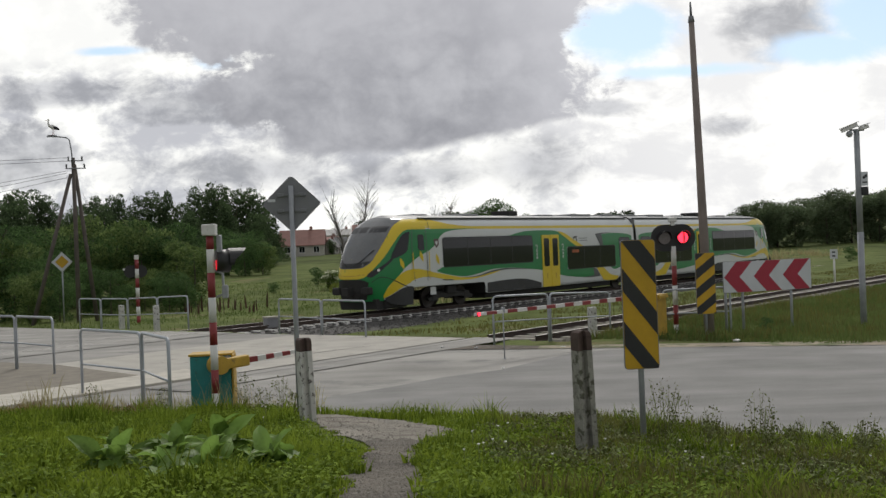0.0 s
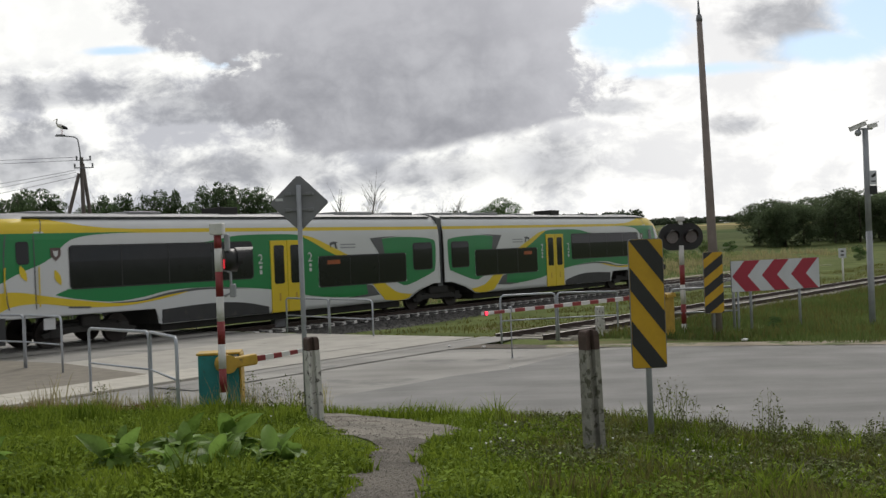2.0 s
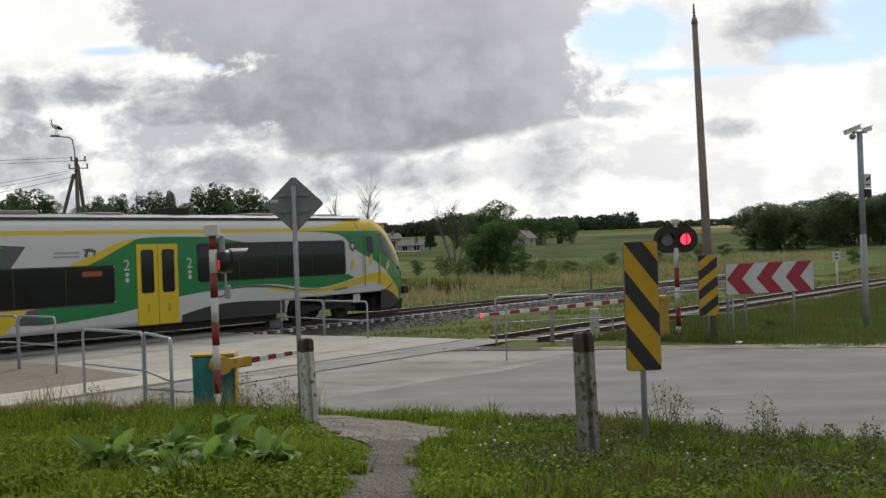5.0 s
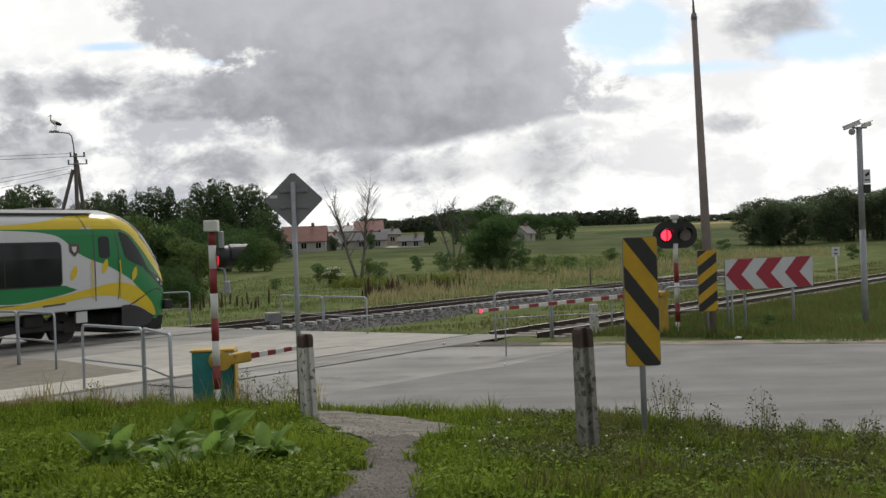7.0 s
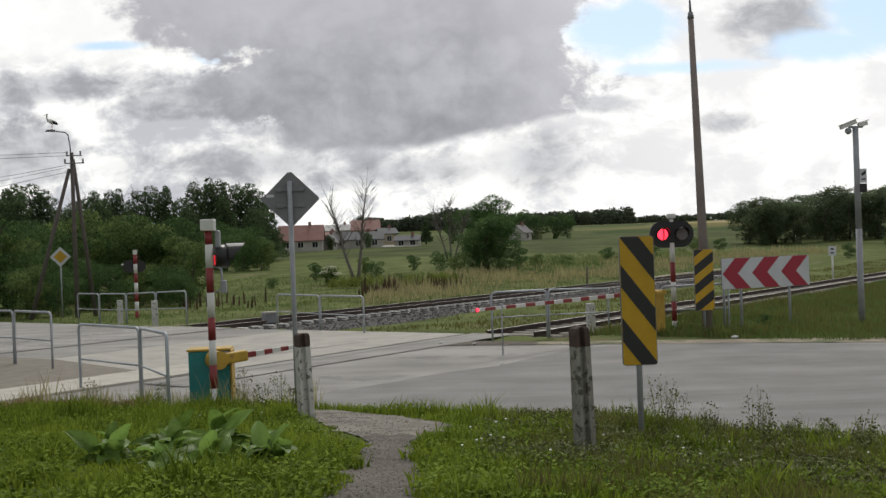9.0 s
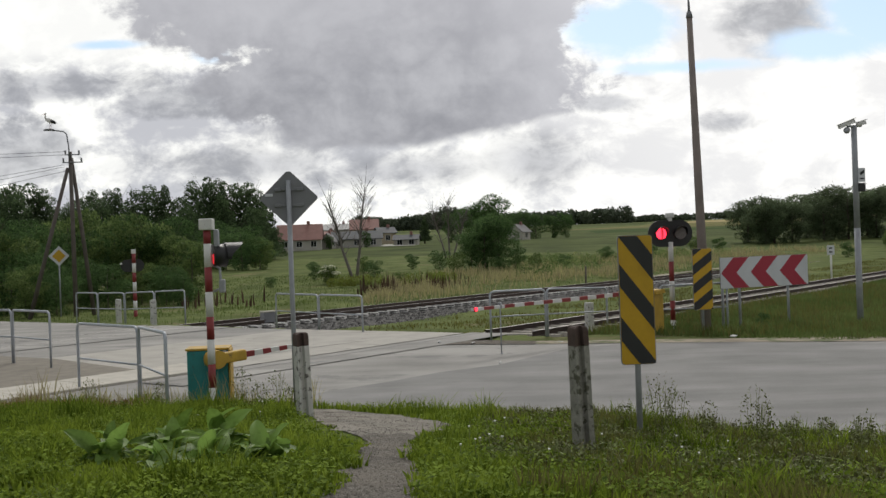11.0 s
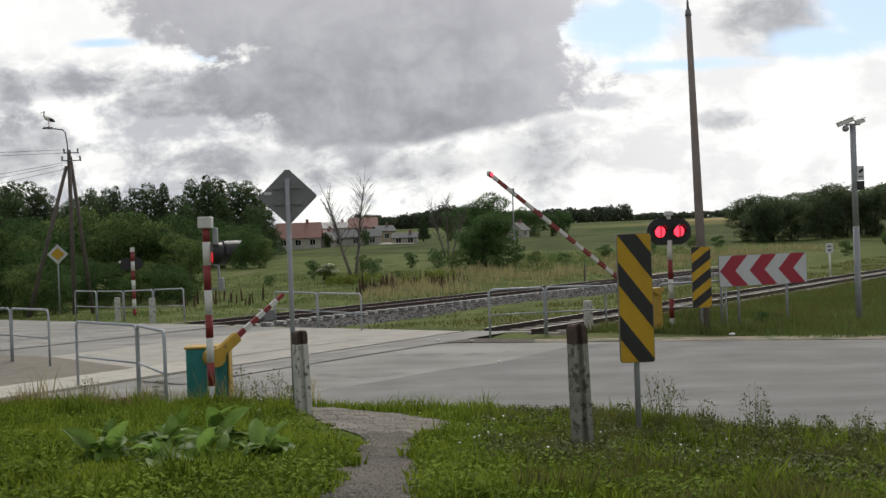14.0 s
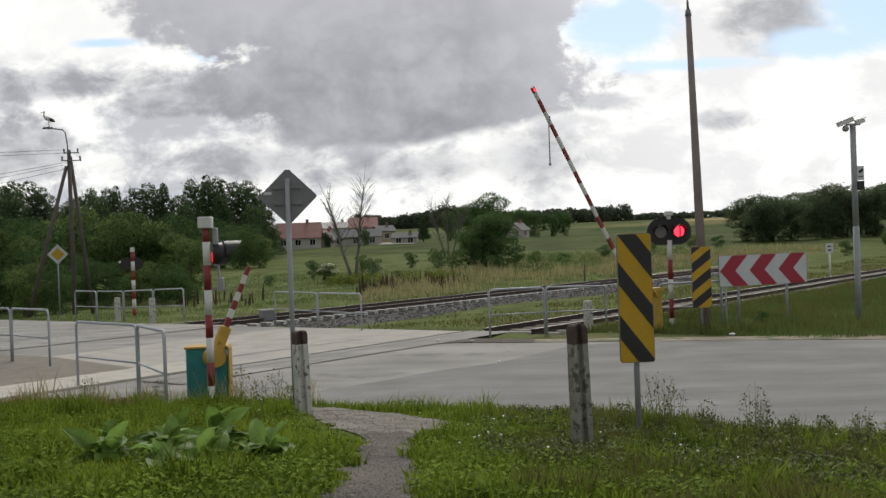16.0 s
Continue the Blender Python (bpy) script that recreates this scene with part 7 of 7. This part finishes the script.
def burdocks():
    rnd = random.Random(4)
    kinds = [broad_leaf(ln, w, b, c) for ln, w, b, c in ((0.40, 0.082, 0.70, 0.30), (0.33, 0.078, 0.95, 0.12), (0.44, 0.080, 0.45, 0.45), (0.26, 0.072, 1.05, 0.02), (0.34, 0.090, 0.85, -0.18))]
    for x, y, n, k in ((-2.35, 9.2, 26, 1.05), (-1.95, 8.75, 24, 1.0), (-2.75, 8.9, 20, 0.95), (-2.05, 9.75, 22, 1.15), (-1.5, 9.1, 17, 0.95), (-2.5, 9.8, 15, 1.0), (-2.2, 8.4, 18, 0.85), (-2.9, 9.6, 12, 0.8), (-1.7, 9.6, 12, 0.9), (-3.65, 7.95, 14, 0.8)):
        e = thing("burdock", at(x + 0.05, y - (0.62 if y > 8.2 else 0)), "leafy burdock plant with broad pale green leaves", "plant", "broad-leaved plants")
        for i in range(n):
            ob = new("leaf", kinds[rnd.randrange(5)])
            ob.parent = e
            s = k * rnd.uniform(0.55, 1.05)
            ob.matrix_basis = pose(rnd.uniform(-0.08, 0.08), rnd.uniform(-0.08, 0.08), rnd.uniform(0.02, 0.07), rnd.uniform(-45, 45), rnd.uniform(-62, 4), 360 * i / n + rnd.uniform(-20, 20)) @ Matrix.Scale(s, 4)
    # weeds at the edge of the road
    for x, y, h, n in ((2.15, 10.75, 0.66, 12), (2.3, 10.9, 0.55, 10), (1.85, 11.2, 0.35, 7), (3.05, 10.6, 0.6, 8), (3.15, 10.7, 0.45, 7), (3.7, 10.5, 0.36, 8), (4.0, 10.3, 0.38, 9), (4.25, 10.2, 0.34, 8), (4.6, 9.9, 0.3, 7), (1.55, 11.6, 0.3, 6), (3.4, 10.7, 0.25, 6), (2.65, 10.9, 0.42, 8), (2.5, 10.4, 0.34, 9), (3.3, 10.2, 0.36, 9), (3.55, 10.0, 0.33, 9), (3.85, 9.9, 0.42, 10), (4.15, 9.75, 0.40, 10), (4.4, 9.6, 0.44, 9), (4.45, 10.0, 0.36, 8), (2.9, 9.8, 0.28, 9), (3.6, 9.4, 0.28, 9), (4.0, 9.1, 0.30, 9), (1.4, 10.6, 0.22, 8), (-2.45, 15.1, 0.55, 9), (-2.3, 15.3, 0.35, 8), (-3.1, 15.9, 0.6, 7), (-2.8, 15.6, 0.4, 6), (-4.4, 16.2, 0.4, 6), (-5.6, 16.5, 0.45, 6)):
        e = thing("weed", at(x, y), "thin seeding weed at the road edge", "plant", "roadside weeds")
        bm = B()
        for i in range(n):
            a, l = rnd.uniform(0, 6.28), rnd.uniform(0.05, 0.3) * h
            p, q = Vector((rnd.uniform(-0.06, 0.06), rnd.uniform(-0.06, 0.06), -0.02)), Vector((math.cos(a) * l, math.sin(a) * l, h * rnd.uniform(0.6, 1.05)))
            tube(bm, [p, p.lerp(q, 0.5) + Vector((0, 0, 0.02)), q], [0.004, 0.003, 0.002], 4)
        tagged(part("stalk_tuft", bm, M["weed"], e), kind="stuff")
        lob = [(0, 0, h * 0.55, h * 0.3, h * 0.3, h * 0.45)]
        ob = new("seed_leaves", leaf_mesh("seed_leaves", lob, 190, 0.015, M["weed"], lift=0.02))
        ob.parent = e
    # white clover and daisies
    for x, y, n in ((0.28, 8.9, 7), (0.12, 8.4, 4), (1.5, 8.6, 2), (2.5, 9.3, 3), (3.2, 9.5, 2), (2.8, 8.2, 2), (-2.9, 12.5, 3), (2.0, 7.6, 3)):
        e = thing("daisy_patch", at(x, y), "scattered small white flowers in the grass", "flowers", "white flower patches")
        for i in range(n):
            bm = B()
            px, py, hh = rnd.gauss(0, 0.3), rnd.gauss(0, 0.45), rnd.uniform(0.08, 0.2)
            px = px if off_path(x + px, y + py, 0.05) else px + 0.5
            cyl(bm, (px, py, -0.02), (px, py, hh), 0.003, 0.003, 4)
            cyl(bm, (px, py, hh), (px, py, hh + 0.012), 0.006, 0.011, 8, 1)
            part("flower", bm, (M["weed"], M["flower"]), e)
    # litter by the kerb
    for x, y, s in ((4.05, 24.4, 0.16), (2.6, 24.6, 0.14), (6.5, 24.1, 0.2), (1.0, 20.5, 0.07), (0.6, 24.9, 0.09), (-0.2, 25.4, 0.1)):
        bm = B()
        box(bm, (0, 0, 0.02), (s, s * 0.55, 0.03), 0.01)
        for v in bm.verts:
            v.co.z += 0.03 * abs(noise.noise(v.co * 20))
        o = part("paper_scrap", bm, M["litter"])
        o.matrix_basis = pose(x, y, 0.012 if y < far_y(x) else gz(x, y) + 0.02, 0, 0, rnd.uniform(0, 90))
        tagged(o, "crumpled pale scrap of litter beside the road", "litter", "litter")


def stones():
    """Loose ballast on the main line's shoulders."""
    co, fa = [], []
    for i in range(13000):
        al, ac = RNG.uniform(-6.9, 75) if i % 3 else RNG.uniform(-6.9, 30), RNG.uniform(-4.6, 1.6)
        z = -0.225 - 0.225 * max(0, abs(ac) - 1.18) / 3.8
        if abs(ac) < 1.36:
            continue
        c = np.array(along(MAIN, al, ac, z - 0.01))
        s = RNG.uniform(0.03, 0.065)
        k = len(co)
        for v in ((1, 0, 0), (0, 1, 0), (-1, 0, 0), (0, -1, 0), (0, 0, 0.8), (0, 0, -0.6)):
            co.append(tuple(c + s * (np.array(v) + RNG.uniform(-0.3, 0.3, 3))))
        fa += [(k, k + 1, k + 4), (k + 1, k + 2, k + 4), (k + 2, k + 3, k + 4), (k + 3, k, k + 4)]
    for i in range(7000):
        al = -6.4 + 0.6 * int(RNG.uniform(0, 110)) + RNG.uniform(0.15, 0.45)
        c = np.array(along(MAIN, al, -RNG.uniform(0.85, 1.45), -0.185))
        s = RNG.uniform(0.03, 0.06)
        k = len(co)
        for v in ((1, 0, 0), (0, 1, 0), (-1, 0, 0), (0, -1, 0), (0, 0, 0.8), (0, 0, -0.6)):
            co.append(tuple(c + s * (np.array(v) + RNG.uniform(-0.3, 0.3, 3))))
        fa += [(k, k + 1, k + 4), (k + 1, k + 2, k + 4), (k + 2, k + 3, k + 4), (k + 3, k, k + 4)]
    me = bpy.data.meshes.new("loose_stones")
    me.from_pydata(co, [], fa)
    me.materials.append(M["stone"])
    tagged(new("loose_stones", me), "loose grey ballast stones along the main line", "stones", kind="stuff")


# ---------------------------------------------------------------- the village


def house(x, y, turn, l, w, wall, rise, wall_m, roof_m, label, windows=3):
    e = thing("house", at(x, y, turn), label, "house", "village houses")
    bm = B()
    prism(bm, [(-l / 2, -0.5), (l / 2, -0.5), (l / 2, wall), (-l / 2, wall)], -w / 2, w / 2)
    rot = Matrix.Rotation(radians(90), 4, "Z")
    bm2 = B()
    prism(bm2, [(-w / 2, wall), (w / 2, wall), (0, wall + rise)], -l / 2, l / 2)
    bmesh.ops.transform(bm2, matrix=rot, verts=bm2.verts[:])
    part("wall", bm, wall_m, e)
    part("gable", bm2, wall_m, e)
    t, o = 0.12, 0.3
    for s in (1, -1):
        bm = B()
        prism(bm, [(s * (w / 2 + o), wall - o * rise / (w / 2)), (0, wall + rise), (0, wall + rise + t), (s * (w / 2 + o), wall - o * rise / (w / 2) + t)], -l / 2 - o, l / 2 + o)
        bmesh.ops.transform(bm, matrix=rot, verts=bm.verts[:])
        part("roof", bm, roof_m, e)
    bm = B()
    box(bm, (l * 0.2, 0, wall + rise + 0.2), (0.5, 0.4, 0.9), 0.02)
    part("chimney", bm, M["roof_red"], e)
    for k in range(windows):
        bm = B()
        box(bm, (-l / 2 + l * (k + 0.5) / windows, -w / 2 - 0.02, wall * 0.55), (0.9, 0.06, 0.95), 0.01)
        wn = part("window", bm, M["glass"], e)
        bm = B()
        xx = -l / 2 + l * (k + 0.5) / windows
        for dx, dz, sx, sz in ((0, 0.5, 1.0, 0.08), (0, -0.5, 1.1, 0.08), (0.48, 0, 0.08, 1.0), (-0.48, 0, 0.08, 1.0), (0, 0, 0.06, 1.0)):
            box(bm, (xx + dx, -w / 2 - 0.05, wall * 0.55 + dz), (sx, 0.06, sz))
        part("window_frame", bm, M["white"], wn)


def village():
    house(-24.3, 180, 4, 7.2, 6.0, 1.9, 2.4, M["plaster"], M["roof_red"], "cream house with a red pitched roof beside the field")
    house(-19.75, 183, 84, 3.4, 1.7, 1.5, 1.1, M["plaster"], M["roof_grey"], "small white shed with a gabled end", 1)
    house(-20.7, 190, 4, 3.0, 3.0, 2.4, 0.5, M["plaster2"], M["roof_red"], "brownish annex beside the red-roofed house", 1)
    house(-15.3, 188, 3, 8.6, 4.6, 1.5, 1.25, M["plaster"], M["roof_dark"], "long white farm building with a dark roof")
    house(-16.0, 215, 5, 5.4, 6.0, 3.0, 1.9, M["plaster2"], M["roof_red"], "ochre house with a reddish roof behind the farm")
    house(-23.5, 238, 0, 6.0, 5.0, 3.0, 1.2, M["plaster"], M["roof_pale"], "barn with a pale sheet roof further back")
    house(-11.6, 210, 20, 3.4, 4.0, 2.2, 1.0, M["plaster2"], M["roof_dark"], "brown wooden barn among trees", 1)
    house(-6.6, 190, -6, 4.2, 3.2, 1.0, 0.75, M["plaster"], M["roof_dark"], "low white garage with a dark roof beside the lane", 2)
    house(14.3, 200, 60, 3.6, 2.8, 1.6, 1.2, M["plaster"], M["roof_grey"], "small white house with a grey gable", 1)
    house(12.6, 212, 15, 4.6, 4.0, 2.0, 1.0, M["plaster2"], M["roof_red"], "brownish house with a low red roof")
    sheet("lane", [(-11.0, 181), (-5.0, 178), (-4.6, 181), (-8.6, 184), (-9.6, 197), (-11.2, 197)], 0, M["concrete"], "pale village lane in front of the garage", "road", lift=0.12, cell=1.5)
    # spruce by the garage
    e = thing("spruce_tree", at(-3.5, 196), "dark narrow spruce beside the village garage", "tree")
    bm = B()
    cyl(bm, (0, 0, -0.3), (0, 0, 5.0), 0.14, 0.02, 8)
    part("trunk", bm, M["bark"], e)
    ob = new("crown", leaf_mesh("crown", [(0.12 * math.sin(k * 2.4), 0.12 * math.cos(k * 2.4), 0.7 + 0.44 * k, 1.35 - 0.125 * k, 1.35 - 0.125 * k, 0.26) for k in range(10)], 3600, 0.13, M["leaf_dark"]))
    ob.parent = e
    # paddock fence posts and field stakes near the railway
    for x, y in ((8.2, 62), (12.5, 66), (17, 70)):
        e = thing("fence_stake", at(x, y, 10), "weathered wooden stake in the dry grass", "post", "fence stakes")
        bm = B()
        cyl(bm, (0, 0, -0.3), (0.03, 0, 1.1), 0.06, 0.05, 8)
        part("stake", bm, M["pole_wood"], e)


FOREST = [(-60.6, 140, 9.7), (-55.9, 135, 9.8), (-54.6, 138, 10.5), (-52.8, 140, 9.6), (-54.6, 150, 7.8), (-44.2, 128, 8.0), (-43.5, 132, 9.0), (-42.2, 136, 9.3), (-43.1, 145, 8.0), (-39.4, 140, 9.7), (-36.3, 138, 9.6), (-35.8, 145, 8.4),
          (-30.5, 132, 9.6), (-27.6, 128, 9.8), (-25.9, 130, 9.3), (-24.2, 132, 9.1), (-22.9, 135, 7.6), (-22.3, 140, 4.0), (-48.8, 120, 8.5), (-43.1, 122, 6.9), (-38.6, 120, 7.7), (-28.5, 118, 6.4), (-24.0, 116, 7.4), (-19.9, 112, 5.9)]
BUSHES = [(-22.1, 52, 4.3), (-22.1, 54, 3.9), (-21.7, 56, 3.2), (-23.1, 62, 4.5), (-22.6, 64, 5.1), (-22.0, 66, 4.5), (-21.1, 68, 4.6), (-18.5, 64, 4.8), (-17.9, 66, 4.7), (-16.3, 64, 4.4), (-14.8, 62, 3.5), (-18.9, 56, 2.6), (-17.5, 55, 2.1), (-16.6, 58, 2.3), (-15.0, 57, 2.0),
          (-13.8, 56, 1.7), (-19.8, 50, 2.3), (-18.7, 51, 2.0)]
woods()
village()
burdocks()
stones()
grasses()

sleepers(main_track, sleeper_mesh("sleeper", 2.6, 0.23, M["sleeper"]), -6.4, 170, 0.6, 290)
sleepers(side_track, sleeper_mesh("sleeper", 2.5, 0.25, M["sleeper_wood"]), -5.6, 150, 0.65, 240)

# ---------------------------------------------------------------- movement


def motions():
    # booms rise after the train has passed; the prop leg keeps hanging upright
    lift = [(0.0, 0.0), (11.0, 0.0), (11.15, 1.2), (11.3, 2.5), (11.5, 3.75), (11.7, 5.0), (12.0, 7.5), (12.3, 9.75), (12.6, 12.75), (12.9, 15.5), (13.2, 18.5), (13.5, 21.75),
            (13.8, 25.25), (14.1, 28.75), (14.5, 33.5), (14.9, 38.0), (15.3, 43.25), (15.6, 46.5), (16.0, 51.5)]
    walk(ROAD_BOOM, [(t, Matrix.Translation(ROAD_ARM) @ pose(0, 0, 0, 0, -a, ROAD_ARM_TURN)) for t, a in lift])
    walk(PROP, [(t, pose(5.17, 0, 0, 0, a, 0)) for t, a in lift])
    walk(FOOT_BOOM, [(t, Matrix.Translation(FOOT_ARM) @ pose(0, 0, 0, 0, -(4 + a * 1.19), 35)) for t, a in lift])
    # crossing light: added discs uncover the lenses in turn to imitate flashing (1 = lit)
    lit = [(0.0, 0, 1), (0.3, 1, 0), (0.8, 0, 1), (1.3, 1, 0), (1.9, 0, 0), (2.2, 1, 1), (2.7, 0, 1), (3.3, 1, 1), (3.8, 0, 0), (4.2, 1, 0), (4.7, 0, 1), (5.2, 1, 0), (5.7, 0, 1), (6.2, 0, 1),
           (6.75, 1, 0), (7.25, 0, 1), (7.75, 1, 0), (8.25, 0, 1), (8.8, 1, 0), (9.3, 0, 1), (9.8, 1, 0), (10.3, 0, 1), (10.8, 1, 0), (11.35, 0, 1), (11.85, 1, 0), (12.4, 0, 0), (12.75, 1, 1),
           (13.2, 0, 1), (13.8, 1, 1), (14.15, 1, 0), (14.45, 0, 0), (14.6, 0, 1), (15.15, 1, 0), (15.7, 0, 1)]
    for i, (sh, x) in enumerate(zip(LENS_COVERS, (-0.25, 0.25))):
        rows, was = [], None
        for row in lit:
            turn = 88 if row[1 + i] else 0
            if was is not None and turn != was:
                rows.append((row[0] - 0.034, pose(x, -0.07, 2.42, 0, 0, was)))
            rows.append((row[0], pose(x, -0.07, 2.42, 0, 0, turn)))
            was = turn
        rows.append((16.0, pose(x, -0.07, 2.42, 0, 0, was)))
        walk(sh, rows)
    # the train slows down as it leaves to the left; its wheels roll along
    way = [(0.0, 21.5), (0.5, 16.9), (1.0, 12.5), (1.5, 8.25), (2.0, 4.1), (2.5, 0.0), (3.0, -3.88), (3.5, -7.62), (4.0, -11.32), (4.6, -15.55), (5.2, -19.35), (5.8, -22.95), (6.3, -25.87), (6.5, -26.97),
           (7.0, -29.6), (7.5, -32.2), (8.0, -34.75), (9.0, -39.7), (10.0, -44.4), (12.0, -52.6), (14.0, -59.2), (16.0, -64.0)]
    walk(TRAIN, [(t, Matrix.Translation(MAIN + D * s) @ pose(0, 0, 0, 0, 0, MAIN_TURN + 180)) for t, s in way])
    ts, ss = [w[0] for w in way], [w[1] for w in way]
    xs = (-17.15, -14.95, -1.25, 1.25, 14.95, 17.15)
    steps = [k / 15 for k in range(0, 241)]
    for o, x in zip(WHEELS, xs):
        walk(o, [(t, pose(x, 0, 0.42, 0, math.degrees((21.5 - float(np.interp(t, ts, ss))) / 0.42), 0)) for t in steps])


motions()
